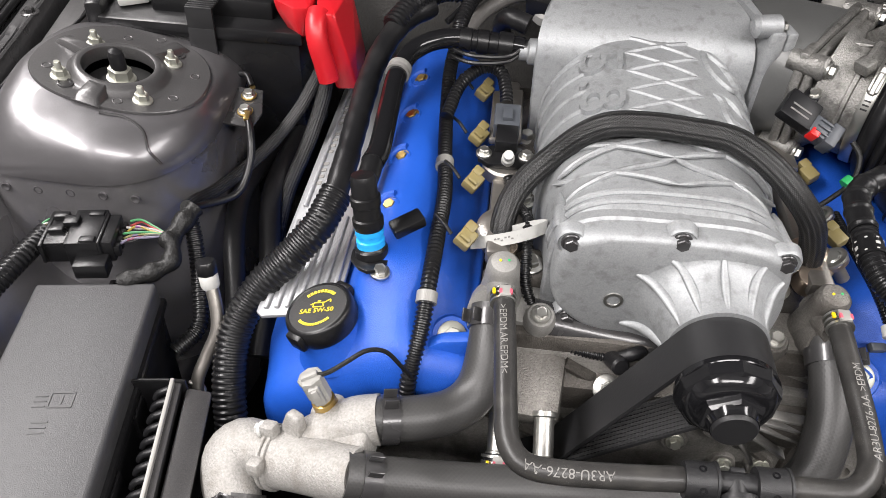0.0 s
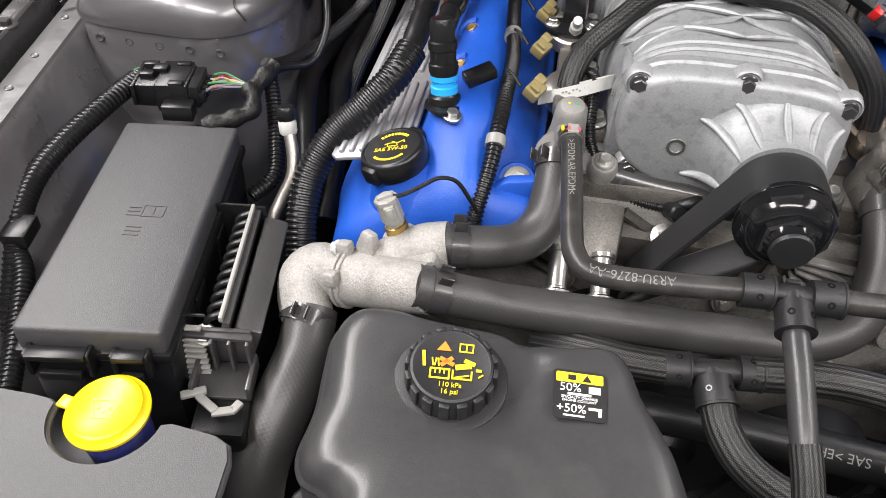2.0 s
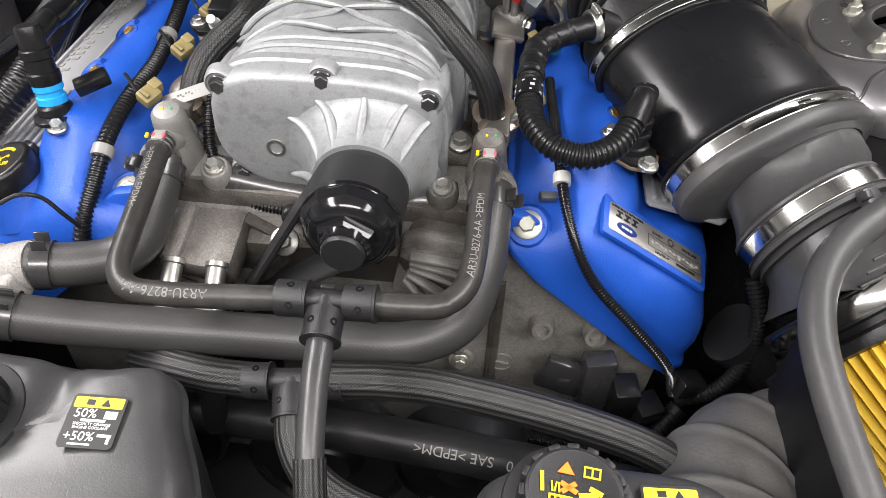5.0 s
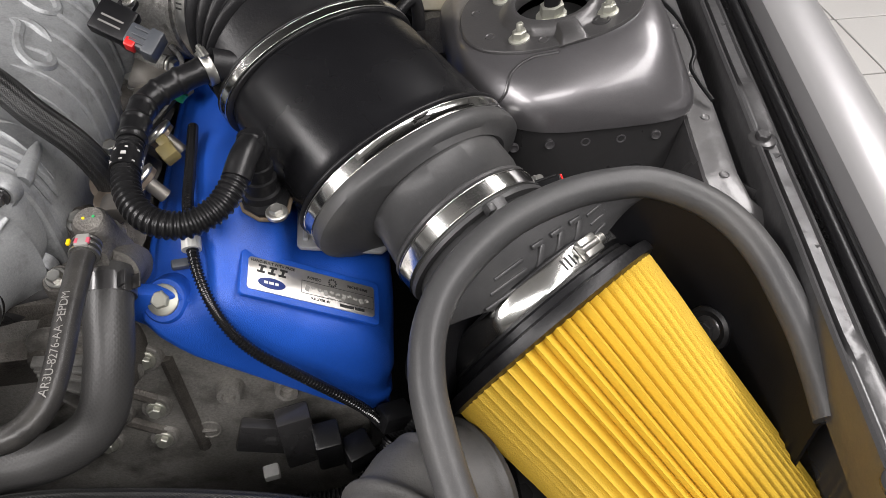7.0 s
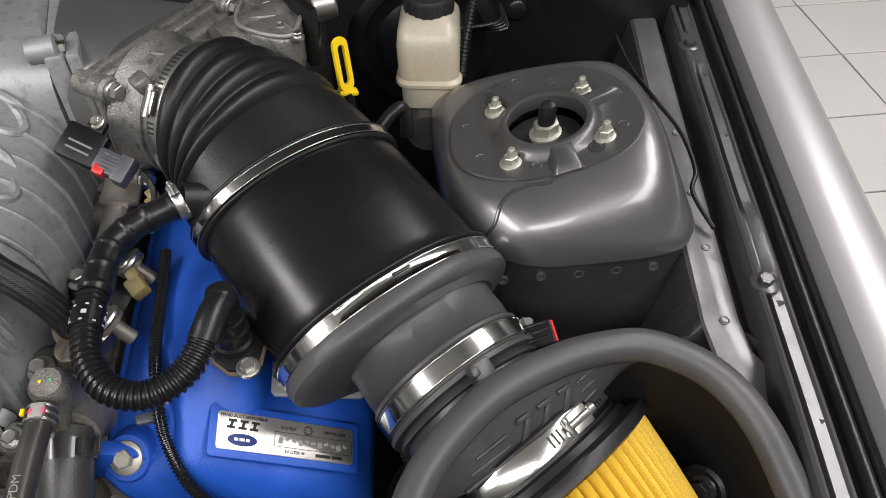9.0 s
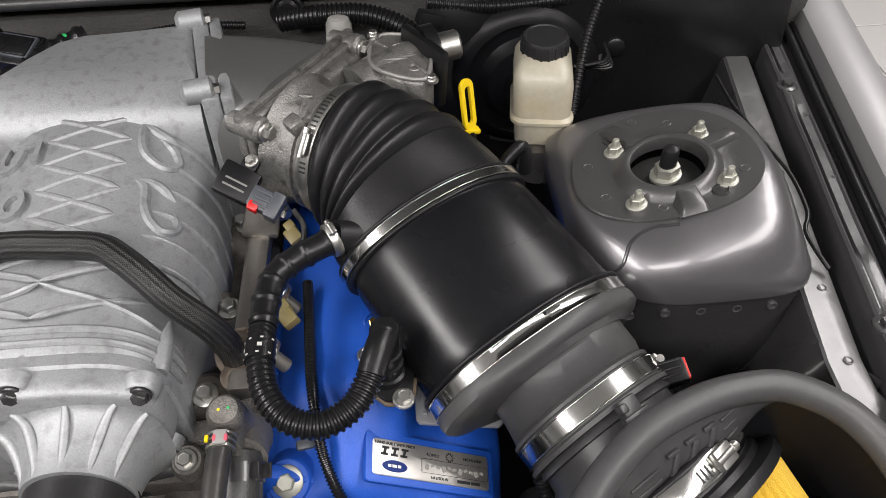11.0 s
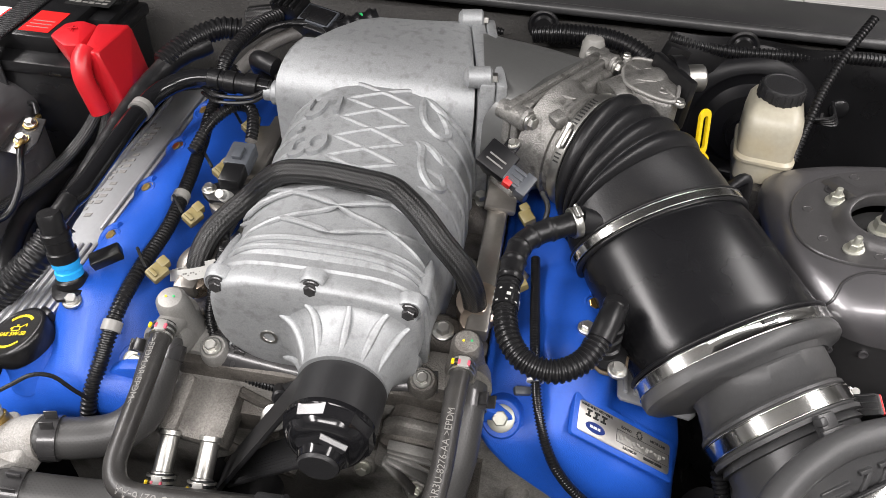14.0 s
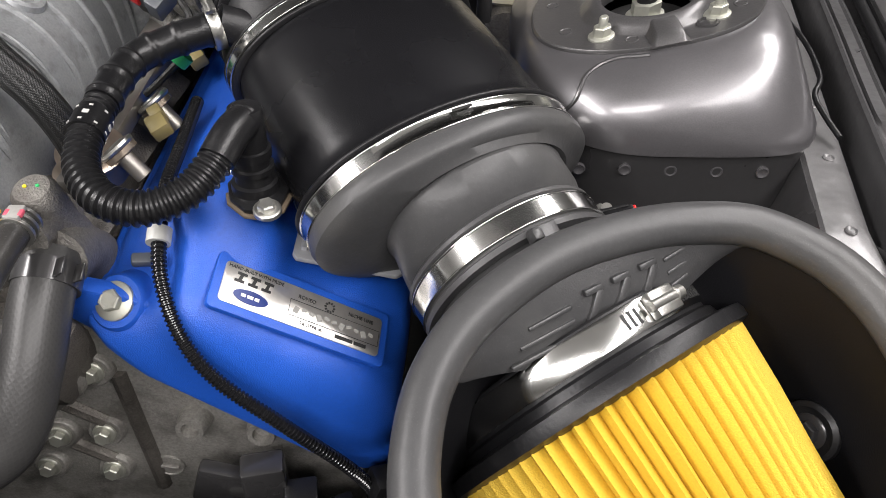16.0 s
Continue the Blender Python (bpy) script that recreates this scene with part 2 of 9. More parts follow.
DUSTY = mat("dusty_duct_rubber", (0.060, 0.059, 0.057), 0.55, var=0.3, fine=0.2, bump=0.5, bscale=350, stain=(0.15, 0.145, 0.14), stain_amt=0.55, stain_scale=11)
THROTTLEM = mat("speckled_cast_aluminium", (0.235, 0.230, 0.218), 0.42, 0.65, var=0.28, fine=0.50, fscale=480, bump=0.8, bscale=650, bdist=0.001, stain=(0.035, 0.032, 0.028), stain_amt=0.8, stain_scale=75)
THERMOM = mat("sand_cast_aluminium", (0.29, 0.281, 0.265), 0.60, 0.25, var=0.16, fine=0.40, fscale=520, bump=0.7, bscale=620, bdist=0.0012, stain=(0.17, 0.155, 0.135), stain_amt=0.55, stain_scale=70)
SENSORM = mat("black_sensor_plastic", (0.007, 0.007, 0.008), 0.38, var=0.2, bump=0.3, bscale=900, spec=0.22)
COPPER = mat("battery_cable_braid", (0.10, 0.095, 0.09), 0.45, var=0.3, fine=0.3, bump=0.8, bscale=700)


# ---- mesh tools ----
def V(*a):
    return Vector(a)


def thing(name, at, label, category, group="", kind=""):
    e = new(name)
    e.location = at
    e.empty_display_size = 0.02
    return tagged(e, label, category, group, kind)


def root_place(ob):
    while ob.parent:
        ob = ob.parent
    return ob.location


def part(name, bm, material, parent=None, label="", angle=38, flat=False):
    """Links a bmesh as one mesh object under a thing or a part; its coordinates are the world's."""
    if parent:
        bm.transform(Matrix.Translation(-root_place(parent)))
    bmesh.ops.recalc_face_normals(bm, faces=bm.faces)
    me = bpy.data.meshes.new(name)
    bm.to_mesh(me)
    bm.free()
    me.materials.append(material)
    if not flat:
        me.shade_smooth()
        me.set_sharp_from_angle(angle=radians(angle))
    ob = new(name, me)
    ob.parent = parent
    if label:
        ob["label"] = label
    return ob


def single(name, bm, material, label, category, group="", kind="", angle=38):
    """A thing that is one mesh, with its origin at its base."""
    zs = [v.co for v in bm.verts]
    at = V(sum(c.x for c in zs) / len(zs), sum(c.y for c in zs) / len(zs), min(c.z for c in zs))
    bm.transform(Matrix.Translation(-at))
    ob = part(name, bm, material, None, "", angle)
    ob.location = at
    return tagged(ob, label, category, group, kind)


def BM():
    return bmesh.new()


def frame_of(axis, ref=(0, -0.6, 0.8)):
    a = Vector(axis).normalized()
    u = Vector(ref) - a * a.dot(Vector(ref))
    if u.length < 0.05:
        u = Vector((1, 0, 0)) - a * a.x
    u.normalize()
    return a, u, a.cross(u)


def loft(bm, rings, caps=(True, True), wrap=True):
    uvl = bm.loops.layers.uv.verify()
    vs = [[bm.verts.new(p) for p in r] for r in rings]
    n = len(vs[0])
    for i in range(len(vs) - 1):
        for j in range(n if wrap else n - 1):
            k = (j + 1) % n
            try:
                bm.faces.new((vs[i][j], vs[i][k], vs[i + 1][k], vs[i + 1][j]))
            except ValueError:
                pass
    if wrap:
        if caps[0]:
            bm.faces.new(list(reversed(vs[0])))
        if caps[1]:
            bm.faces.new(vs[-1])
    return bm


def spline(pts, step=0.006):
    """Evenly stepped points of a smooth curve through pts."""
    P = [Vector(p) for p in pts]
    if len(P) == 2:
        n = max(2, int((P[1] - P[0]).length / step))
        return [P[0].lerp(P[1], i / n) for i in range(n + 1)]
    P = [P[0] * 2 - P[1]] + P + [P[-1] * 2 - P[-2]]
    raw = []
    for a, b, c, d in zip(P, P[1:], P[2:], P[3:]):
        for i in range(16):
            t = i / 16
            raw.append(0.5 * (2 * b + (c - a) * t + (2 * a - 5 * b + 4 * c - d) * t * t + (3 * b - a - 3 * c + d) * t ** 3))
    raw.append(P[-2])
    total = sum((b - a).length for a, b in zip(raw, raw[1:]))
    n = max(3, int(total / step))
    out, gone, k = [raw[0]], 0.0, 1
    for i in range(1, n):
        want = total * i / n
        while gone + (raw[k] - raw[k - 1]).length < want:
            gone += (raw[k] - raw[k - 1]).length
            k += 1
        f = (want - gone) / max(1e-9, (raw[k] - raw[k - 1]).length)
        out.append(raw[k - 1].lerp(raw[k], f))
    out.append(raw[-1])
    return out


def tube(bm, pts, r, seg=16, step=0.006, caps=True, squash=1.0, smooth=True):
    """A hose along pts. r: metres, or a function of the way along in metres and of the whole length. UVs: round, metres along."""
    c = spline(pts, step) if smooth else [Vector(p) for p in pts]
    n = len(c)
    tang = [(c[min(i + 1, n - 1)] - c[max(i - 1, 0)]).normalized() for i in range(n)]
    _, u, _ = frame_of(tang[0])
    s, ss = 0.0, [0.0]
    for a, b in zip(c, c[1:]):
        s += (b - a).length
        ss.append(s)
    uvl = bm.loops.layers.uv.get("UVMap") or bm.loops.layers.uv.new("UVMap")
    rings = []
    for i in range(n):
        t = tang[i]
        u = (u - t * t.dot(u)).normalized()
        w = t.cross(u)
        rr = r(ss[i], s) if callable(r) else r
        rings.append([bm.verts.new(c[i] + rr * (math.cos(2 * math.pi * j / seg) * u * squash + math.sin(2 * math.pi * j / seg) * w)) for j in range(seg)])
    for i in range(n - 1):
        for j in range(seg):
            k = (j + 1) % seg
            f = bm.faces.new((rings[i][j], rings[i][k], rings[i + 1][k], rings[i + 1][j]))
            for lo, (a, b) in zip(f.loops, ((j, ss[i]), (j + 1, ss[i]), (j + 1, ss[i + 1]), (j, ss[i + 1]))):
                lo[uvl].uv = (a / seg, b)
    if caps:
        bm.faces.new(list(reversed(rings[0])))
        bm.faces.new(rings[-1])
    return bm


def corrugated(bm, pts, r, pitch=0.005, depth=0.0012, seg=18):
    """Split-loom or convoluted hose with real rings."""
    return tube(bm, pts, lambda s, L: r + depth * (1 if (s / pitch) % 1 < 0.5 else -1), seg, step=pitch / 4)


def lathe(bm, at, axis, prof, seg=32, arc=None):
    """prof: (along the axis, radius)."""
    a, u, w = frame_of(axis)
    at = Vector(at)
    rings = [[at + a * d + max(r, 1e-5) * (math.cos(2 * math.pi * j / seg) * u + math.sin(2 * math.pi * j / seg) * w) for j in range(seg)] for d, r in prof]
    return loft(bm, rings)


def box(bm, at, size, rot=(0, 0, 0), bevel=0.0, m=None, segs=2):
    """A bevelled block; rot in degrees, or m a whole matrix."""
    t = BM()
    bmesh.ops.create_cube(t, size=1.0)
    bmesh.ops.scale(t, vec=Vector(size), verts=t.verts)
    if bevel:
        bmesh.ops.bevel(t, geom=list(t.edges), offset=bevel, segments=segs, profile=0.5, affect="EDGES")
    t.transform(m if m else pose(*at, *rot))
    merge(bm, t)
    return bm


def merge(bm, t):
    me = bpy.data.meshes.new("join")
    t.to_mesh(me)
    t.free()
    bm.from_mesh(me)
    bpy.data.meshes.remove(me)
    return bm


def prism(bm, poly, origin, ux, uy, depth, bevel=0.0, segs=2):
    """A plate: poly in the plane (ux, uy) at origin, thickened by depth along ux x uy."""
    ux, uy = Vector(ux).normalized(), Vector(uy).normalized()
    n = ux.cross(uy)
    t = BM()
    o = Vector(origin)
    lo = [t.verts.new(o + ux * x + uy * y) for x, y in poly]
    hi = [t.verts.new(o + ux * x + uy * y + n * depth) for x, y in poly]
    t.faces.new(list(reversed(lo)))
    t.faces.new(hi)
    for i in range(len(poly)):
        k = (i + 1) % len(poly)
        t.faces.new((lo[i], lo[k], hi[k], hi[i]))
    if bevel:
        bmesh.ops.bevel(t, geom=list(t.edges), offset=bevel, segments=segs, profile=0.5, affect="EDGES", clamp_overlap=True)
    return merge(bm, t)


def rounded(w, h, r, n=5):
    """A rounded rectangle about the origin."""
    out = []
    for cx, cy, a0 in ((w / 2 - r, h / 2 - r, 0), (-w / 2 + r, h / 2 - r, 90), (-w / 2 + r, -h / 2 + r, 180), (w / 2 - r, -h / 2 + r, 270)):
        for i in range(n):
            a = radians(a0 + 90 * i / (n - 1))
            out.append((cx + r * math.cos(a), cy + r * math.sin(a)))
    return out


def hexbolt(bm, at, axis, r=0.006, h=0.006, flange=1.5, tip=0.0):
    """A flanged hexagon head, with an optional stud through it."""
    a, u, w = frame_of(axis)
    at = Vector(at)
    lathe(bm, at, axis, [(-0.002, r * flange), (0.0008, r * flange), (0.0016, r * flange * 0.9), (0.0018, r * 0.6)], 20)
    for d0, d1, k in ((0.0012, h, 1.0), (h, h + 0.0008, 0.86)):
        loft(bm, [[at + a * d + rr * (math.cos(math.pi * j / 3) * u + math.sin(math.pi * j / 3) * w) for j in range(6)] for d, rr in ((d0, r), (d1, r * k))])
    lathe(bm, at + a * h, axis, [(0.0007, r * 0.66), (0.0009, r * 0.66), (0.0004, r * 0.5)], 14)
    if tip:
        lathe(bm, at + a * h, axis, [(0, r * 0.5), (tip - 0.001, r * 0.5), (tip, r * 0.38)], 14)
    return bm


def bolt_thing(at, axis, r=0.006, h=0.006, label="zinc plated flanged hexagon bolt", material=None, tip=0.0, flange=1.5, group="flanged engine bolts"):
    return single("bolt", hexbolt(BM(), at, axis, r, h, flange, tip), material or STEEL, label, "bolt", group)


def band(name, at, axis, r, width, parent, material=None, screw_dir=None, thick=0.0012, label=""):
    """A worm-drive clamp: a band, with its screw housing at screw_dir."""
    bm = BM()
    w2 = width / 2
    lathe(bm, at, axis, [(-w2, r), (-w2, r + thick), (-w2 * 0.8, r + thick * 1.5), (w2 * 0.8, r + thick * 1.5), (w2, r + thick), (w2, r)], 72)
    ob = part(name, bm, material or CHROME, parent, label)
    if screw_dir:
        a, u, w = frame_of(axis, screw_dir)
        c = Vector(at) + u * (r + 0.005)
        sb = BM()
        m = Matrix((w, a, u)).transposed().to_4x4()
        m.translation = c
        k = min(1.0, 0.3 + r / 0.06)
        box(sb, None, (0.020 * k, width * 0.9, 0.007 * k), bevel=0.0015 * k, m=m)
        lathe(sb, c + u * 0.002 * k - w * 0.014 * k, w, [(0, 0.0042 * k), (0.005 * k, 0.0042 * k), (0.0055 * k, 0.0032 * k), (0.026 * k, 0.0032 * k)], 12)
        part("clamp_screw", sb, STEEL, ob)
        if r > 0.03:
            ro = r + thick * 1.5
            for i in list(range(-12, -3)) + list(range(4, 7)):
                q = i * 0.0042 / ro
                uu, ww = math.cos(q) * u + math.sin(q) * w, math.cos(q) * w - math.sin(q) * u
                sl = BM()
                box(sl, None, (0.0016, width * 0.55, 0.0006), m=plane_m(Vector(at) + uu * (ro + 0.0001), ww, a))
                part("slot", sl, HOLE, ob)
    return ob


def ribs(bm, pts, r, seg=8, step=0.003):
    """A cast rib that fades into the surface at both ends."""
    return tube(bm, pts, lambda s, L: r * min(1.0, 0.30 + 0.70 * min(s, L - s) / 0.009), seg, step)


def text_bm(body, size, depth=0.0003, align="CENTER"):
    cu = bpy.data.curves.new("writing", "FONT")
    cu.body, cu.size, cu.extrude, cu.align_x, cu.align_y, cu.resolution_u = body, size, depth, align, "CENTER", 3
    ob = bpy.data.objects.new("writing", cu)
    scene.collection.objects.link(ob)
    me = bpy.data.meshes.new_from_object(ob)
    bpy.data.objects.remove(ob)
    bm = BM()
    bm.from_mesh(me)
    bpy.data.meshes.remove(me)
    return bm


def plane_m(at, ux, uy):
    ux = Vector(ux).normalized()
    n = ux.cross(Vector(uy)).normalized()
    m = Matrix((ux, n.cross(ux), n)).transposed().to_4x4()
    m.translation = at
    return m


def writing(name, body, size, m, material, parent, depth=0.0003):
    bm = text_bm(body, size, depth)
    bm.transform(m)
    return part(name, bm, material, parent, flat=True)


def hose_writing(name, body, size, pts, r, s0, turn, material, parent, flip=False):
    """Printed words wrapped on a hose, from s0 metres along it, turned about it by some degrees from the upper front."""
    c = spline(pts, 0.004)
    bm = text_bm(body, size, 0.0, "LEFT")
    ss = [0.0]
    for a, b in zip(c, c[1:]):
        ss.append(ss[-1] + (b - a).length)
    for v in bm.verts:
        s = s0 + (-v.co.x if flip else v.co.x)
        i = max(0, min(len(c) - 2, next((k for k, q in enumerate(ss) if q > s), len(c) - 1) - 1))
        t, u, w = frame_of(c[i + 1] - c[i])
        p = c[i] + (c[i + 1] - c[i]).normalized() * (s - ss[i])
        a = radians(turn) + (1 if flip else -1) * v.co.y / r
        v.co = p + (r + 0.0004) * (math.cos(a) * u + math.sin(a) * w)
    return part(name, bm, material, parent, flat=True)


# ---- the room ----
def room():
    for name, at, size in (("wall_north", (0, 6.1, 1.7), (12.4, 0.2, 3.4)), ("wall_south", (0, -6.1, 1.7), (12.4, 0.2, 3.4)),
                           ("wall_east", (6.1, 0, 1.7), (0.2, 12.0, 3.4)), ("wall_west", (-6.1, 0, 1.7), (0.2, 12.0, 3.4))):
        single(name, box(BM(), at, size), WALLM, "plain grey painted showroom wall", "wall", kind="structure")
    single("ceiling", box(BM(), (0, 0, 3.5), (12.4, 12.4, 0.2)), WALLM, "plain grey painted showroom ceiling", "ceiling", kind="structure")
    single("floor", box(BM(), (0, 0, -0.055), (12.0, 12.0, 0.1)), GROUT, "pale grey tiled showroom floor", "floor", kind="structure")


room()
CX = 0.012


# ---- body shell of the car ----
def rail_x(y):
    return 0.668 + 0.165 * (y - 0.5)


def strip(bm, prof, side, ys, thick=None):
    """A profile (offset from the rail line, height) carried along the car's side."""
    rings = []
    for y in ys:
        rings.append([V(side * (rail_x(y) + dx), y, z + dz * (y - 0.5)) for dx, z, dz in prof])
    return loft(bm, rings, wrap=False)


def solid(bm, t):
    """Gives an open sheet its thickness."""
    bmesh.ops.recalc_face_normals(bm, faces=bm.faces)
    bmesh.ops.solidify(bm, geom=list(bm.faces), thickness=t)
    return bm


YS = [i * 0.03 - 0.12 for i in range(41)]


def fenders():
    for side in (1, -1):
        f = thing("fender", (side * 0.8, 0.5, 0.5), "silver grey metallic painted front fender of the car", "fender", "front fenders")
        prof = [(0.052, 0.842, 0.02), (0.053, 0.866, 0.02), (0.055, 0.8735, 0.02), (0.060, 0.877, 0.02), (0.075, 0.8805, 0.02), (0.090, 0.8805, 0.02), (0.102, 0.877, 0.02),
                (0.111, 0.870, 0.02), (0.118, 0.858, 0.02), (0.124, 0.838, 0.02), (0.132, 0.79, 0.01), (0.140, 0.70, 0.0), (0.142, 0.58, 0), (0.136, 0.40, 0)]
        part("skin", solid(strip(BM(), prof, side, YS), -0.0012), FENDERM, f)
        lip = [(0.030, 0.842, 0.02), (0.052, 0.842, 0.02)]
        part("inner_lip", solid(strip(BM(), lip, side, YS), -0.001), PAINTDARKSHADE, f)
        s = BM()
        tube(s, [(side * (rail_x(y) + 0.0385), y, 0.852 + 0.02 * (y - 0.5)) for y in YS[::4]], 0.0052, 10, 0.02)
        h = thing("hood_seal", (side * 0.70, 0.5, 0.85), "black rubber weatherstrip along the fender edge", "seal", "weatherstrips")
        part("bulb", s, PLASTIC, h)
        s = BM()
        tube(s, [(side * (rail_x(y) + 0.0475), y, 0.853 + 0.02 * (y - 0.5)) for y in YS[::4]], 0.0036, 8, 0.02)
        part("lip", s, PLASTIC, h)


def aprons():
    for side in (1, -1):
        a = thing("inner_apron", (side * 0.66, 0.5, 0.4), "dark metallic painted inner apron with pressed flange", "apron", "inner aprons", "structure")
        # pressed wall with shallow bulges and a sloping shelf towards the frame rail
        rings = []
        for y in [i * 0.012 - 0.12 for i in range(100)]:
            b1 = math.exp(-((y - 0.47) / 0.045) ** 2) + 0.8 * math.exp(-((y - 0.33) / 0.05) ** 2) + 0.7 * math.exp(-((y - 0.18) / 0.05) ** 2)
            near = min(1.0, max(0.0, (y - 0.43) / 0.08))
            near = 0.06 + 0.94 * near * near * (3 - 2 * near) if side > 0 else 1.0
            bulge = 0.022 * math.exp(-((y - 0.485) / 0.030) ** 2) if side > 0 else 0.0
            rings.append([V(side * (rail_x(y) + (dx if side > 0 else -0.039 + (dx + 0.039) * 1.3) * near - k * near * 0.016 * b1 + 0.030 * (1 - near) - bulge * k), y, z + dz * (y - 0.5)) for dx, z, dz, k in
                          ((-0.150, 0.45, 0, 0), (-0.140, 0.640, 0, 0), (-0.132, 0.668, 0, 0.3), (-0.105, 0.690, 0, 0.8), (-0.080, 0.712, 0, 1.0), (-0.062, 0.745, 0, 1.0), (-0.052, 0.780, 0, 0.6), (-0.046, 0.808, 0, 0.15), (-0.042, 0.826, 0.01, 0), (-0.039, 0.831, 0.01, 0))])
        # one paint on both sides: shade in the right tone, light in the left
        part("apron_wall", solid(loft(BM(), rings, wrap=False), 0.0015), PAINTDARKSHADE if side > 0 else PAINTLITBAY, a)
        top = [(-0.039, 0.831, 0.01), (-0.037, 0.8335, 0.01), (-0.024, 0.8338, 0.01), (-0.013, 0.8350, 0.01), (-0.0095, 0.8335, 0.01), (-0.008, 0.826, 0.01), (-0.006, 0.812, 0.01), (0.000, 0.808, 0.01), (0.002, 0.812, 0.01)]
        bm = strip(BM(), top, side, YS)
        for v in bm.verts:
            g = min(1.0, max(0.0, (0.455 - v.co.y) / 0.06)) if side > 0 else 0.0
            v.co.x, v.co.z = v.co.x + 0.055 * g, v.co.z - 0.022 * g
        part("apron_rail", solid(bm, 0.0015), PAINTIN, a)
        # pressed outer channel: a round bright edge, a groove and a lower shelf, broken by raised ends
        rings = []
        for y in [i * 0.008 - 0.12 for i in range(150)]:
            k = 0.5 + 0.5 * math.tanh(9 * math.sin(2 * math.pi * (y - 0.02) / 0.30) + 6)
            zz = 0.842 + 0.012 * (y - 0.5)
            g = 0.0062 * k
            zz += 0.0004 * math.sin(y * 37)
            rings.append([V(side * (rail_x(y) + d), y, zz + z) for d, z in
                          ((0.002, -0.03), (0.0035, 0.006), (0.005, 0.0098), (0.0075, 0.0112), (0.0095, 0.0105), (0.0105, 0.0095 - g), (0.0125, 0.0088 - g), (0.0140, 0.0092 - g * 0.8), (0.0150, 0.0096 - g * 0.30),
                           (0.0235, 0.0094 - g * 0.30), (0.0255, 0.0098 - g * 0.1), (0.0280, 0.0085), (0.0295, 0.003), (0.031, -0.002))])
        part("fender_flange", solid(loft(BM(), rings, wrap=False), 0.0012), FLANGEM, a)
        for y in [0.06 + 0.105 * q for q in range(9)]:
            b = BM()
            loft(b, [[V(side * (rail_x(y) + 0.0165), y - 0.004, 0.849 + 0.012 * (y - 0.5)), V(side * (rail_x(y) + 0.0245), y, 0.8512 + 0.012 * (y - 0.5)), V(side * (rail_x(y) + 0.0165), y + 0.004, 0.849 + 0.012 * (y - 0.5))],
                     [V(side * (rail_x(y) + 0.0165), y - 0.004, 0.844 + 0.012 * (y - 0.5)), V(side * (rail_x(y) + 0.0245), y, 0.844 + 0.012 * (y - 0.5)), V(side * (rail_x(y) + 0.0165), y + 0.004, 0.844 + 0.012 * (y - 0.5))]])
            part("pressed_tab", b, FLANGEM, a)
        for y in (0.19, 0.5, 0.85):
            bolt_thing((side * (rail_x(y) + 0.012), y, 0.8515 + 0.012 * (y - 0.5)), (0, 0, 1), 0.0062, 0.006, "black flanged bolt holding the fender flange", PAINTDARKSHADE, flange=1.9, group="fender bolts")
        for y in ((0.26, 0.33, 0.42, 0.48, 0.56, 0.63, 0.72) if side < 0 else (0.48, 0.56, 0.63, 0.72)):
            d = BM()
            lathe(d, (side * (rail_x(y) - 0.021), y, 0.8343 + 0.01 * (y - 0.5)), (0, 0, 1), [(-0.001, 0.0042), (0.0004, 0.0042), (0.0008, 0.0036), (-0.0002, 0.0022), (-0.0003, 0.0002)], 16)
            part("spot_weld", d, PAINTIN, a)


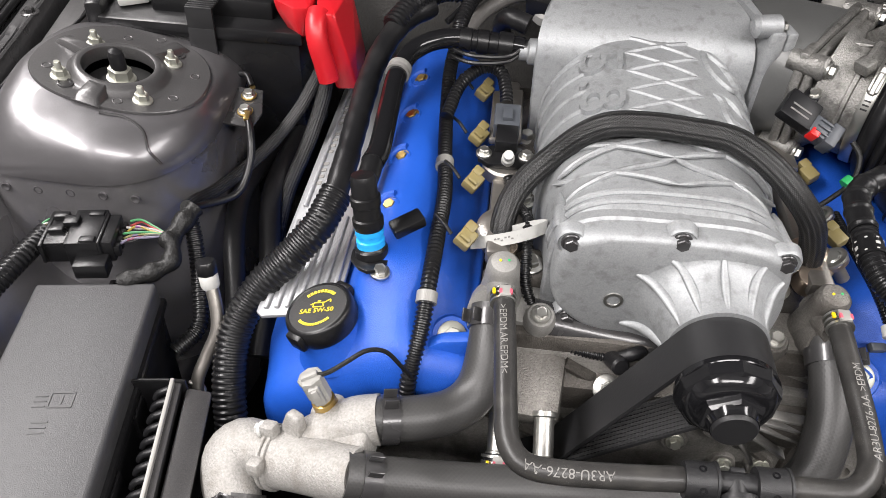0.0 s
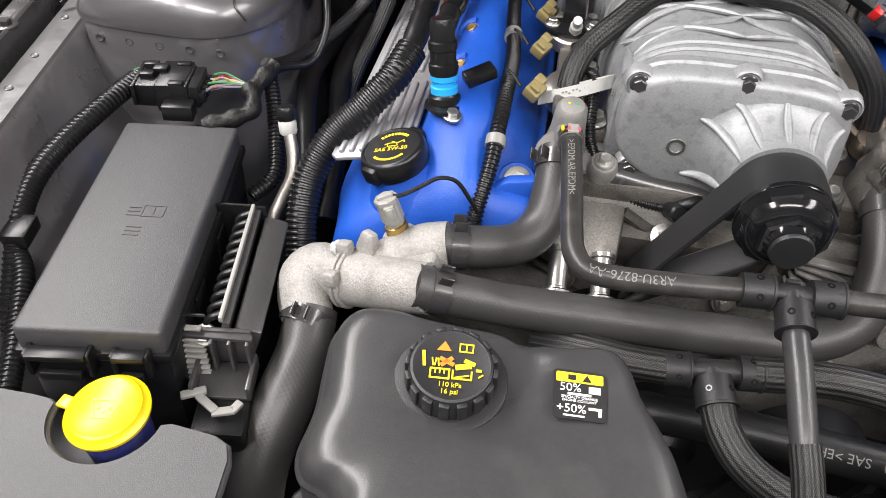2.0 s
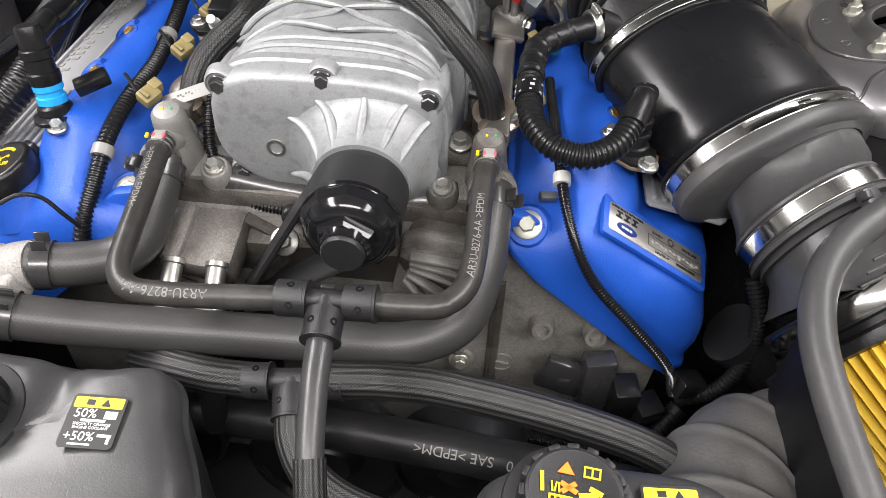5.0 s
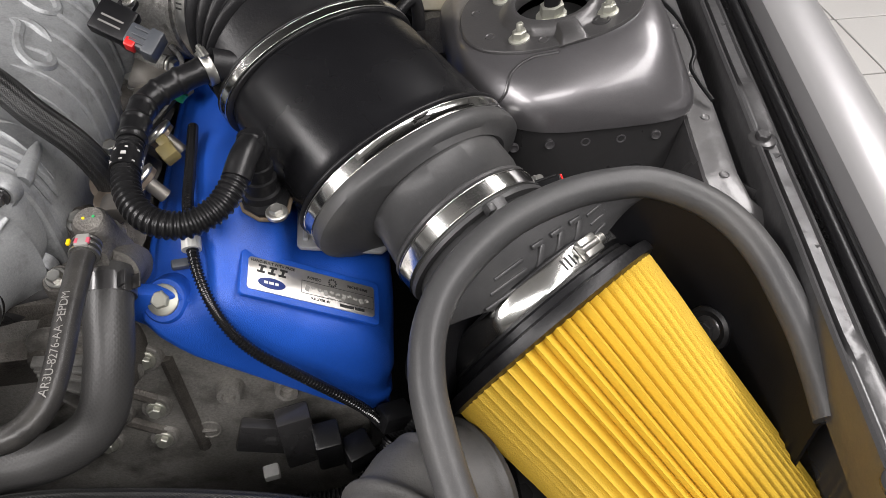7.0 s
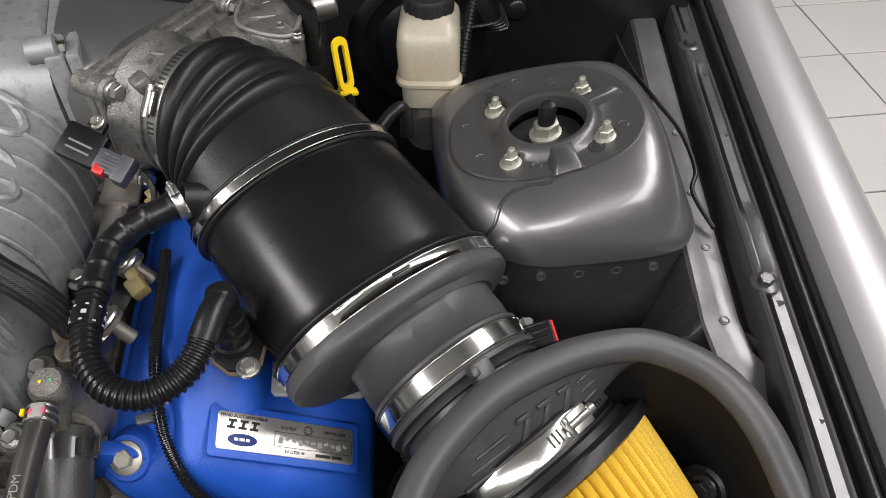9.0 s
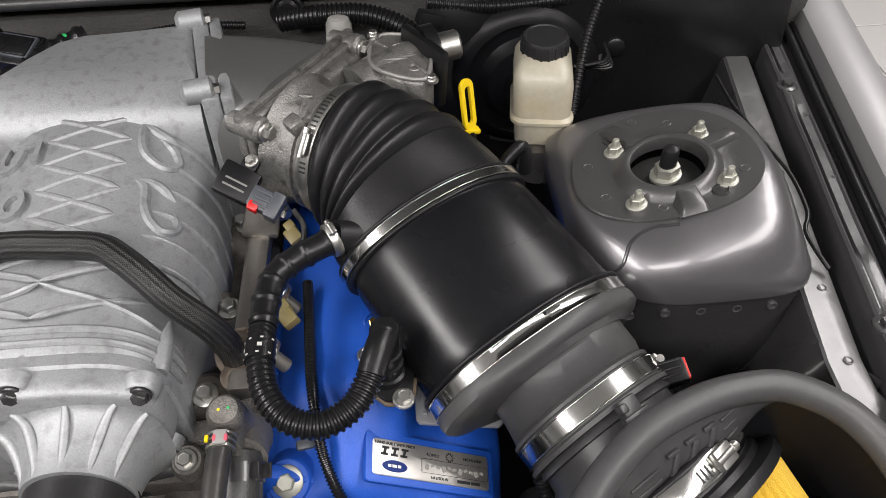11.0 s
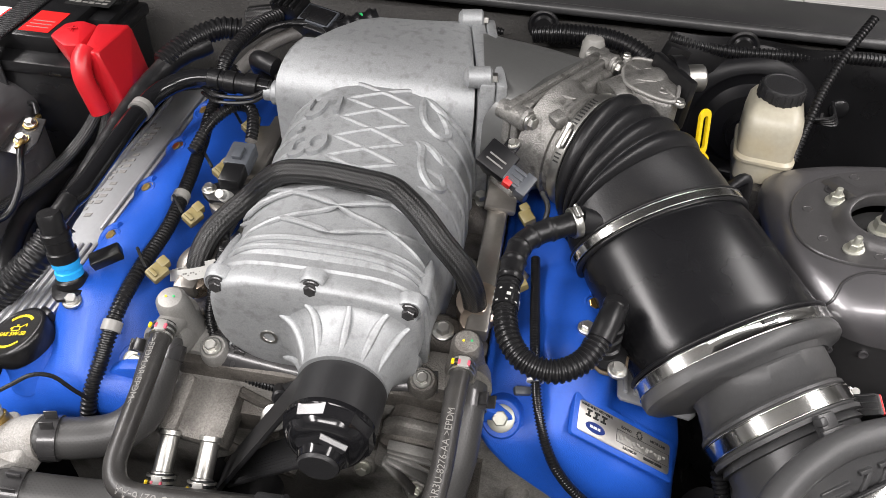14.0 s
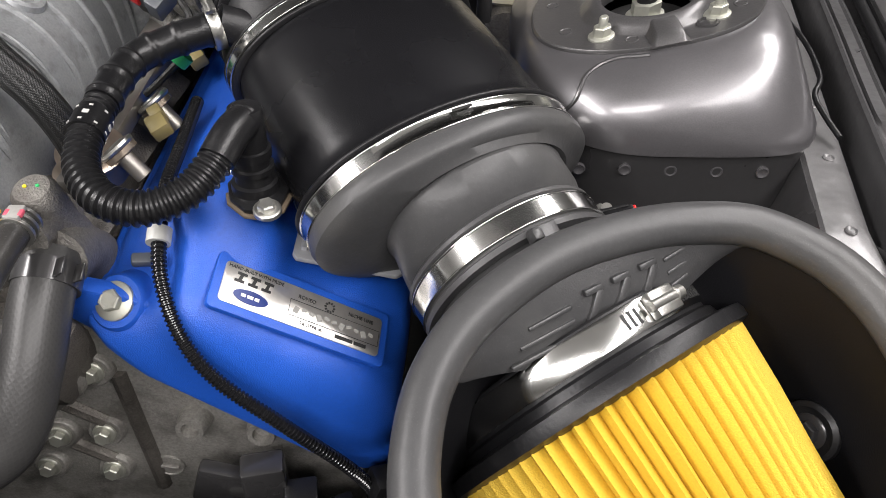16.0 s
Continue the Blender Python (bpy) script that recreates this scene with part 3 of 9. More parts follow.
def tower(side):
    """Strut tower: a drawn dome with a bearing plate, four stud nuts and the damper rod."""
    cx, cy = (0.533, 0.664) if side > 0 else (0.526, 0.655)
    t = thing("strut_tower", (side * cx, cy, 0.5), "dark grey metallic painted strut tower with bearing plate", "strut tower", "strut towers")
    n = 96

    def outline(phi, ax, bx, front, back, p):
        c, s = math.cos(phi), math.sin(phi)
        if p > 3:
            p = 2.3 if c < 0 and s < 0 else p
        a = ax if c > 0 else bx
        b = back if s > 0 else front
        return (abs(c / a) ** p + abs(s / b) ** p) ** (-1 / p)

    rings = []
    levels = ((0.0, 0.893), (0.14, 0.8920), (0.28, 0.8890), (0.40, 0.8850), (0.50, 0.8805), (0.59, 0.8755), (0.67, 0.8705), (0.75, 0.8655), (0.84, 0.8595), (0.93, 0.8530), (0.985, 0.8495), (1.0, 0.8470), (1.002, 0.8430))
    for k, z in levels:
        ring = []
        for j in range(n):
            phi = 2 * math.pi * j / n
            r0 = outline(phi, 0.082, 0.084, 0.064, 0.086, 2.3)
            r1 = outline(phi, 0.119, 0.098, 0.119, 0.130, 6.0)
            r = r0 + (r1 - r0) * k
            # steep and rounded towards the engine and the front, flared towards the fender
            w = min(1.0, max(0.0, (math.cos(phi) + 0.45) / 1.45))
            w = 1.0 if k > 0.99 else w * w * (3 - 2 * w)
            zz = w * z + (1 - w) * (0.893 - 0.044 * (1 - math.sqrt(max(0.0, 1 - min(1.0, k) ** 2.4))))
            if math.cos(phi) > 0:
                zz = zz + 0.004 * k * k * math.cos(phi) ** 2
            ring.append(V(side * (cx + r * math.cos(phi)), cy + r * math.sin(phi), zz))
        rings.append(ring)
    part("dome", solid(loft(BM(), rings, (False, False)), 0.0016), PAINT, t)
    # lapped edge of the inner panel running down the dome
    seam = []
    for deg, k in ((262, 1), (254, 1), (246, 1), (241, 2), (238, 4), (236, 6), (235, 8), (234, 10)):
        seam.append(rings[k][int(round(deg / 360 * n)) % n] + V(0, 0, 0.0006))
    part("seam_edge", tube(BM(), seam, 0.0016, 8, 0.004), PAINTDARKSHADE, t)
    skirt = []
    for z, k, lift in ((0.8440, 0.990, 0.004), (0.8425, 0.985, 0.004), (0.835, 0.978, 0.002), (0.76, 0.97, 0.0), (0.45, 0.99, 0.0)):
        skirt.append([V(side * (cx + k * outline(2 * math.pi * j / n, 0.119, 0.098, 0.119, 0.130, 6.0) * math.cos(2 * math.pi * j / n)),
                        cy + k * outline(2 * math.pi * j / n, 0.119, 0.098, 0.119, 0.130, 6.0) * math.sin(2 * math.pi * j / n), z + lift * max(0.0, math.cos(2 * math.pi * j / n)) ** 2) for j in range(n)])
    # right wall darkened for shade, left one lightened; the paint is the same
    part("tower_wall", loft(BM(), skirt, (False, False)), PAINTDARKSHADE if side > 0 else PAINTLITBAY, t, "lower tower wall with light and shade in its tone")
    for i in range(5):
        d = BM()
        lathe(d, (side * (0.478 + 0.0325 * i), cy - 0.1163, 0.829), (0, -1, 0), [(-0.002, 0.0046), (0.0002, 0.0046), (0.0005, 0.0038), (-0.0002, 0.0026), (-0.0004, 0.0002)], 18)
        part("weld_dimple", d, PAINT, t)
    # bearing plate
    prof = [(-0.004, 0.0345), (0.0075, 0.0335), (0.0098, 0.0345), (0.0106, 0.037), (0.0102, 0.0405), (0.0065, 0.0450), (0.0025, 0.0480), (0.0015, 0.050)]
    p = BM()
    rr = []
    for d, r in prof:
        rr.append([V(side * (cx + r * math.cos(2 * math.pi * j / n)), cy + r * math.sin(2 * math.pi * j / n), 0.894 + d) for j in range(n)])
    for k, d in ((0.35, 0.002), (0.97, 0.002), (1.0, 0.001), (1.005, -0.002)):
        rr.append([V(side * (cx + (0.050 + k * (outline(2 * math.pi * j / n, 0.0835, 0.0855, 0.0655, 0.0875, 2.3) - 0.050)) * math.cos(2 * math.pi * j / n)),
                     cy + (0.050 + k * (outline(2 * math.pi * j / n, 0.0835, 0.0855, 0.0655, 0.0875, 2.3) - 0.050)) * math.sin(2 * math.pi * j / n), 0.894 + d) for j in range(n)])
    part("bearing_plate", loft(p, rr, (False, False)), PLATEBLACK, t, "satin black bearing plate")
    for a, reach, wide in ((275, 0.0630, 0.0130), (22, 0.073, 0.0090), (118, 0.080, 0.0090)):
        c, s = side * math.cos(radians(a)), math.sin(radians(a))
        b = BM()
        rows = []
        for r, hgt, wd in ((0.040, 0.0086, 1.0), (0.046, 0.0084, 1.0), (0.052, 0.0078, 1.0), (reach - 0.004, 0.0066, 1.04), (reach, 0.0050, 1.06), (reach + 0.004, 0.0010, 1.08)):
            rows.append([V(side * cx + c * r - s * wide * wd * x, cy + s * r + c * wide * wd * x, 0.8955 + hgt * z) for x, z in ((-1, -0.2), (-1, 0), (-0.86, 0.35), (-0.72, 0.85), (-0.60, 1), (0.60, 1), (0.72, 0.85), (0.86, 0.35), (1, 0), (1, -0.2))])
        loft(b, rows)
        part("stiffening_bead", b, PLATEBLACK, t)
    for a, r in ((20, 0.070), (75, 0.066), (160, 0.072), (200, 0.066), (250, 0.054), (340, 0.066), (100, 0.078)):
        h = BM()
        lathe(h, (side * (cx + r * math.cos(radians(a))), cy + r * math.sin(radians(a)), 0.8960), (0, 0, 1), [(-0.001, 0.0050), (0.0004, 0.0048), (0.0006, 0.0042), (0.0001, 0.0036), (0.0001, 0.0002)], 18)
        part("weld_nugget", h, PLATEBLACK, t)
    for a, r in ((125, 0.068), (308, 0.056)):
        h = BM()
        lathe(h, (side * (cx + r * math.cos(radians(a))), cy + r * math.sin(radians(a)), 0.896), (0, 0, 1), [(0.0, 0.0078), (0.0014, 0.0075), (0.0016, 0.006), (-0.001, 0.0052), (-0.001, 0.0001)], 20)
        part("drain_hole_ring", h, PAINTDARKSHADE, t)
    for dx, dy in ((-0.040, 0.037), (0.039, 0.036), (0.043, -0.034), (-0.0385, -0.0395)):
        b = hexbolt(BM(), (side * (cx + dx), cy + dy, 0.8965), (0, 0, 1), 0.0066, 0.0075, 1.45, 0.008)
        part("stud_nut", b, DULLSTEEL, t)
    d = BM()
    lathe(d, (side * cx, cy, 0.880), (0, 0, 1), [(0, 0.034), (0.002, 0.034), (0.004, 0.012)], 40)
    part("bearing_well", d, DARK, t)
    h = hexbolt(BM(), (side * cx, cy, 0.888), (0, 0, 1), 0.0115, 0.011, 1.25)
    part("rod_nut", h, DULLSTEEL, t)
    c = BM()
    lathe(c, (side * cx, cy, 0.898), (0, 0, 1), [(0, 0.0078), (0.016, 0.0078), (0.020, 0.0066), (0.0225, 0.003), (0.0226, 0.0002)], 20)
    part("rod_cap", c, RUBBER, t, "black rubber cap on the damper rod")
    # the tower's head leans inwards: its outer edge stands higher
    for ob in t.children:
        for v in ob.data.vertices:
            k = min(1.0, max(0.0, (v.co.z + t.location.z - 0.846) / 0.040))
            v.co.z += (0.004 + 0.20 * (side * (v.co.x + t.location.x) - cx)) * k * k * (3 - 2 * k)


def bay():
    fw = BM()
    rings = []
    for i in range(61):
        x = -0.80 + i * 0.0267
        row = []
        for z, y in ((0.35, 0.985), (0.60, 0.975), (0.72, 0.965), (0.80, 0.968), (0.86, 0.972), (0.905, 0.968), (0.925, 0.975), (0.932, 0.99), (0.934, 1.10)):
            row.append(V(x, y + 0.006 * math.sin(x * 9) + 0.003 * math.sin(x * 31 + z * 40), z + (0.006 * math.sin(x * 5) if z < 0.9 else 0)))
        rings.append(row)
    single("wall_firewall", solid(loft(fw, rings, wrap=False), 0.004), FELT, "dark felt-lined firewall behind the engine", "firewall", kind="structure")
    c = BM()
    tube(c, [(-0.80, 0.966, 0.944), (-0.3, 0.962, 0.947), (0.1, 0.960, 0.95), (0.5, 0.962, 0.947), (0.80, 0.966, 0.943)], 0.007, 10, 0.03)
    box(c, (0, 1.02, 0.942), (1.6, 0.10, 0.008), bevel=0.002)
    single("cowl_trim", c, TANKM, "black plastic cowl edge with rubber seal", "trim", kind="structure")
    for x in (0.17, 0.42):
        b = BM()
        lathe(b, (x, 0.955, 0.928), (0, -1, 0.15), [(0, 0.020), (0.004, 0.020), (0.005, 0.017), (0.003, 0.013), (0.006, 0.010), (0.006, 0.0005)], 24)
        single("firewall_grommet", b, PLASTIC, "round black grommet in the firewall", "grommet", "firewall grommets")
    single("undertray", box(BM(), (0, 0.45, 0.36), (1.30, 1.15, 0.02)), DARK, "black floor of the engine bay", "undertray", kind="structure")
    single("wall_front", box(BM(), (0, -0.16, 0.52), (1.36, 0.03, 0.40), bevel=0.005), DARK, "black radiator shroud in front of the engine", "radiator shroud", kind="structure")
    hd = BM()
    box(hd, None, (1.36, 1.18, 0.03), bevel=0.01, m=pose(0, 1.10, 0.985, -58, 0, 0) @ pose(0, -0.59, 0))
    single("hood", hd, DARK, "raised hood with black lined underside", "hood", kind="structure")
    for s in (1, -1):
        single("frame_rail", box(BM(), (s * 0.50, 0.40, 0.50), (0.09, 1.1, 0.16), bevel=0.012), PAINTDARKSHADE, "black painted frame rail beside the engine", "frame rail", "frame rails", "structure")


fenders()
aprons()
tower(1)
tower(-1)
bay()


# ---- engine ----
def cover_section(s, f, front):
    """Section of a cam cover at a station; f: 0 at the nose, 1 past it; s: the bank's side."""
    lift = 0.0
    base = [(0.150, 0.792), (0.150, 0.806), (0.157, 0.810), (0.163, 0.818), (0.176, 0.828), (0.196, 0.842), (0.215, 0.851), (0.236, 0.853), (0.252, 0.845), (0.263, 0.826),
            (0.272, 0.801), (0.292, 0.787), (0.318, 0.772), (0.336, 0.755), (0.346, 0.738), (0.345, 0.705), (0.334, 0.670), (0.338, 0.655), (0.330, 0.640)]
    nose = [(0.150, 0.792), (0.150, 0.799), (0.156, 0.801), (0.160, 0.802), (0.172, 0.804), (0.192, 0.807), (0.213, 0.815), (0.234, 0.809), (0.250, 0.799), (0.263, 0.791),
            (0.272, 0.784), (0.290, 0.772), (0.314, 0.754), (0.330, 0.738), (0.339, 0.718), (0.341, 0.694), (0.334, 0.668), (0.337, 0.655), (0.330, 0.640)]
    return [(CX + s * (a[0] + (b[0] - a[0]) * f), a[1] + (b[1] - a[1]) * (f ** 2.0 if a[0] < 0.20 else f)) for a, b in zip(nose, base)]


def smooth_ring(pts, n=4):
    """A finer open polyline through pts (x, z)."""
    P = [V(p[0], 0, p[1]) for p in pts]
    P = [P[0]] + P + [P[-1]]
    out = []
    for a, b, c, d in zip(P, P[1:], P[2:], P[3:]):
        for i in range(n):
            t = i / n
            out.append(0.5 * (2 * b + (c - a) * t + (2 * a - 5 * b + 4 * c - d) * t * t + (3 * b - a - 3 * c + d) * t ** 3))
    out.append(P[-2])
    return out


def cam_cover(s):
    label = "bright blue textured cam cover with oil filler" if s < 0 else "bright blue textured cam cover with metal nameplate"
    t = thing("cam_cover", (CX + s * 0.25, 0.6, 0.64), label, "cam cover", "cam covers")
    rings = []
    y0 = 0.388 if s < 0 else 0.408
    st = [(y0, 0.0, 0.045), (y0 + 0.002, 0.0, 0.032), (y0 + 0.006, 0.0, 0.016), (y0 + 0.013, 0.0, 0.004), (y0 + 0.022, 0.06, 0), (y0 + 0.036, 0.22, 0), (y0 + 0.052, 0.48, 0), (y0 + 0.064, 0.75, 0),
          (y0 + 0.076, 0.93, 0), (y0 + 0.09, 1.0, 0)] + [(0.51 + i * 0.02, 1.0, 0) for i in range(19)] + [(0.885, 0.9, 0), (0.892, 0.6, 0.02)]
    for y, f, dn in st:
        g = smooth_ring(cover_section(s, f, 0))
        for p in g:
            k = dn / 0.11
            lx, lz = CX + s * 0.236, 0.715
            p.x, p.z = p.x + (lx - p.x) * k, p.z + (lz - p.z) * k
        dip = 0.0035 * (0.5 + 0.5 * math.cos(2 * math.pi * (y - 0.51) / 0.085)) if 0.5 < y < 0.86 else 0
        rings.append([V(p.x, y, p.z - (dip if 0.18 < abs(p.x - CX) < 0.25 else 0)) for p in g])
    bm = loft(BM(), rings, wrap=False)
    bm.faces.new([v for v in bm.verts if abs(v.co.y - st[0][0]) < 1e-5])
    part("shell", bm, BLUE, t, angle=60)
    # bolting flange round the cover's foot
    fl = BM()
    y0 = 0.402 if s < 0 else 0.416
    prism(fl, [(s * 0.133, 0.800), (s * 0.150, 0.821), (s * 0.178, 0.815), (s * 0.25, 0.765), (s * 0.31, 0.70), (s * 0.335, 0.640), (s * 0.322, 0.632), (s * 0.29, 0.672), (s * 0.22, 0.742), (s * 0.155, 0.778)][::s],
          (CX, y0 + 0.022, 0), (1, 0, 0), (0, 0, 1), 0.013, 0.003)
    ez = 0.809 if s > 0 else 0.8075
    lathe(fl, (CX + s * 0.1705, 0.4285, ez - 0.002), (s * -0.15, -0.62, 0.77), [(-0.024, 0.026), (-0.014, 0.0215), (-0.006, 0.0190), (-0.001, 0.0178), (0.0008, 0.0165), (0.0008, 0.0005)], 36)
    part("flange", fl, BLUE, t)
    bolt_thing((CX + s * 0.1702, 0.4272, ez), (s * -0.15, -0.62, 0.77), 0.0072, 0.0066, "zinc flanged bolt in the cam cover ear", DULLSTEEL, flange=1.75)
    # bolt pockets along the crown
    for y in (0.545, 0.625, 0.705, 0.785):
        b = BM()
        lathe(b, (CX + s * 0.242, y, 0.8455), (s * 0.4, -0.25, 0.9), [(-0.004, 0.012), (0.0035, 0.011), (0.0045, 0.0095), (0.002, 0.0085), (0.0015, 0.0005)], 20)
        part("bolt_boss", b, BLUE, t)
        pk = BM()
        aa, uu, ww = frame_of((s * 0.4, -0.25, 0.9), (-s, 0, 0.3))
        tube(pk, [V(CX + s * 0.242, y, 0.8475) + 0.0135 * (math.cos(radians(q)) * uu + math.sin(radians(q)) * ww) for q in range(70, 300, 20)], 0.0042, 8, 0.004)
        part("pocket_wall", pk, BLUE, t)
        bolt_thing((CX + s * 0.242, y, 0.8475), (s * 0.4, -0.25, 0.9), 0.0060, 0.004, "yellow zinc bolt sunk in the cam cover", BRASS, group="cam cover bolts")
    return t


def ribbed_plate(s):
    t = thing("coil_cover", (CX + s * 0.305, 0.65, 0.78), "silver ribbed coil cover beside the cam cover", "coil cover", "coil covers")
    y0, y1 = (0.436, 0.90) if s < 0 else (0.468, 0.90)
    ux, uz = V(s * 0.975, 0, -0.22), V(0, 1, 0)
    o = V(CX + s * 0.272, y0, 0.808)
    poly = [(0.003, 0.0), (0.07, 0.0), (0.076, 0.006), (0.076, y1 - y0), (0.0, y1 - y0), (0.0, 0.004)]
    bm = BM()
    prism(bm, poly, o, ux, uz, 0.004 * s, 0.0012)
    part("plate", bm, RIBBED, t)
    for i in range(7):
        b = BM()
        m = plane_m(o + ux * (0.008 + i * 0.0100) + uz * 0.07 + V(0, 0, 0.0055), ux, uz)
        box(b, None, (0.0045, 0.125, 0.004), bevel=0.0015, m=m)
        part("rib", b, RIBBED, t)
    for i in (0, 1, 6):
        b = BM()
        box(b, None, (0.0045, 0.29, 0.0045), bevel=0.0015, m=plane_m(o + ux * (0.008 + i * 0.0100) + uz * 0.30 + V(0, 0, 0.0055), ux, uz))
        part("rib", b, RIBBED, t)
    w = BM()
    for i, y in enumerate([0.62 + 0.012 * k for k in range(17)]):
        for j in range(2):
            if (i * 7 + j * 3) % 5 != 0:
                w = BM()
                m = plane_m(V(CX + s * (0.3345 - j * 0.012), y, 0.7985 + j * 0.0028), ux, uz)
                box(w, None, (0.009, 0.0055, 0.0006), m=m)
                part("cast_mark", w, GPRINT, t)


for s in (-1, 1):
    cam_cover(s)
    ribbed_plate(s)


def engine_block():
    t = thing("engine_block", (CX, 0.6, 0.40), "dirty cast aluminium engine block and timing cover", "engine block")
    bm = BM()
    prism(bm, [(-0.30, 0.62), (-0.30, 0.68), (-0.22, 0.76), (-0.15, 0.80), (0.15, 0.80), (0.22, 0.745), (0.315, 0.645), (0.30, 0.42), (-0.30, 0.42)][::-1], (CX, 0.428, 0), (1, 0, 0), (0, 0, 1), -0.03, 0.006)
    part("timing_cover", bm, CASTMID, t)
    b = BM()
    prism(b, [(-0.29, 0.45), (-0.29, 0.66), (-0.15, 0.785), (0.15, 0.785), (0.29, 0.66), (0.29, 0.45)][::-1], (CX, 0.90, 0), (1, 0, 0), (0, 0, 1), 0.44, 0.004)
    part("block", b, CASTDARK, t)
    # webs and bosses of the timing cover
    for a, c in (((-0.14, 0.426, 0.72), (-0.02, 0.426, 0.66)), ((0.10, 0.427, 0.72), (0.142, 0.427, 0.685)), ((0.107, 0.427, 0.66), (0.137, 0.427, 0.635)), ((0.165, 0.428, 0.74), (0.165, 0.428, 0.60)), ((-0.06, 0.426, 0.79), (0.02, 0.426, 0.74))):
        part("web", tube(BM(), [a, c], 0.006, 8, 0.02), CASTDARK, t)
    for x, z in ((0.141, 0.675), (0.107, 0.671), (0.135, 0.628), (0.086, 0.630), (0.152, 0.745), (-0.10, 0.70), (0.055, 0.70)):
        p = BM()
        lathe(p, (x, 0.428, z), (0, -1, 0.25), [(-0.02, 0.0165), (0.001, 0.0135), (0.006, 0.0125), (0.007, 0.0115), (0.007, 0.0004)], 22)
        part("bolt_boss", p, CASTMID, t)
        bolt_thing((x, 0.4205, z + 0.002), (0, -1, 0.25), 0.0058, 0.006, "zinc flanged bolt in the timing cover", DULLSTEEL, group="timing cover bolts")
    for x, z, r in ((0.2085, 0.693, 0.0125), (0.258, 0.690, 0.0125)):
        b = BM()
        lathe(b, (x, 0.420, z), (0, -1, 0.25), [(-0.02, r * 1.1), (0.006, r * 0.85), (0.008, r * 0.78), (0.008, r * 0.5), (0.002, r * 0.42), (0.002, 0.0003)], 28)
        part("open_boss", b, CASTMID, t)
    b = BM()
    lathe(b, (0.1755, 0.4275, 0.628), (0, -1, 0.1), [(-0.005, 0.012), (0.0015, 0.0115), (0.002, 0.0105), (0.0008, 0.010), (0.0008, 0.0003)], 28)
    box(b, (0.1755, 0.4255, 0.628), (0.014, 0.003, 0.0022), (0, 10, 0), 0.0004)
    part("core_plug", b, CASTMID, t)
    # darker cast than the timing cover: the blower's shade is in the colour
    v = BM()
    box(v, (CX, 0.64, 0.800), (0.27, 0.42, 0.03), bevel=0.006)
    for i in range(4):
        for s in (1, -1):
            part("intake_runner", tube(BM(), [(CX + s * 0.03, 0.50 + i * 0.09, 0.80), (CX + s * 0.10, 0.50 + i * 0.09, 0.826), (CX + s * 0.135, 0.50 + i * 0.09, 0.80)], 0.020, 12, 0.02), CASTDARK, t)
    part("intake_manifold", v, CASTDARK, t)
    # crossover casting in front of the blower
    f = BM()
    box(f, (CX - 0.01, 0.446, 0.748), (0.22, 0.05, 0.07), (20, 0, 0), 0.012)
    part("crossover_pipe", tube(BM(), [(CX - 0.105, 0.452, 0.812), (CX - 0.04, 0.450, 0.803), (CX + 0.03, 0.446, 0.802), (CX + 0.11, 0.455, 0.806)], 0.019, 20, 0.008), PAINTDARKSHADE, t, "dark coolant crossover pipe")
    box(f, (CX + 0.105, 0.42, 0.77), (0.075, 0.05, 0.05), (25, 8, -14), 0.008)
    part("water_crossover", f, CASTDARK, t)
    # ribbed cast cover beside the blower pulley
    b = BM()
    prism(b, [(0.070, 0.735), (0.080, 0.800), (0.092, 0.806), (0.150, 0.800), (0.152, 0.742), (0.120, 0.715)][::-1], (0, 0.405, 0), (1, 0, 0), (0, 0, 1), -0.012, 0.004)
    part("ribbed_cover", b, CASTMID, t)
    for x0, z0, x1, z1 in ((0.088, 0.795, 0.146, 0.788), (0.088, 0.789, 0.146, 0.776), (0.088, 0.783, 0.146, 0.762), (0.086, 0.776, 0.135, 0.740), (0.084, 0.770, 0.112, 0.726)):
        b = BM()
        q, o = V(x1, 0.391, z1), V(x0, 0.391, z0)
        box(b, None, ((q - o).length, 0.010, 0.0035), bevel=0.0010, m=plane_m((o + q) / 2, q - o, (0, -1, 0)))
        part("cast_rib", b, CASTLIGHT, t)
    for x0, z0, x1, z1 in ((-0.02, 0.77, -0.09, 0.69),):
        b = BM()
        tube(b, [(x0, 0.400, z0), ((x0 + x1) / 2, 0.398, (z0 + z1) / 2), (x1, 0.400, z1)], 0.005, 10, 0.01)
        part("web", b, CASTDARK, t)
    return t


engine_block()


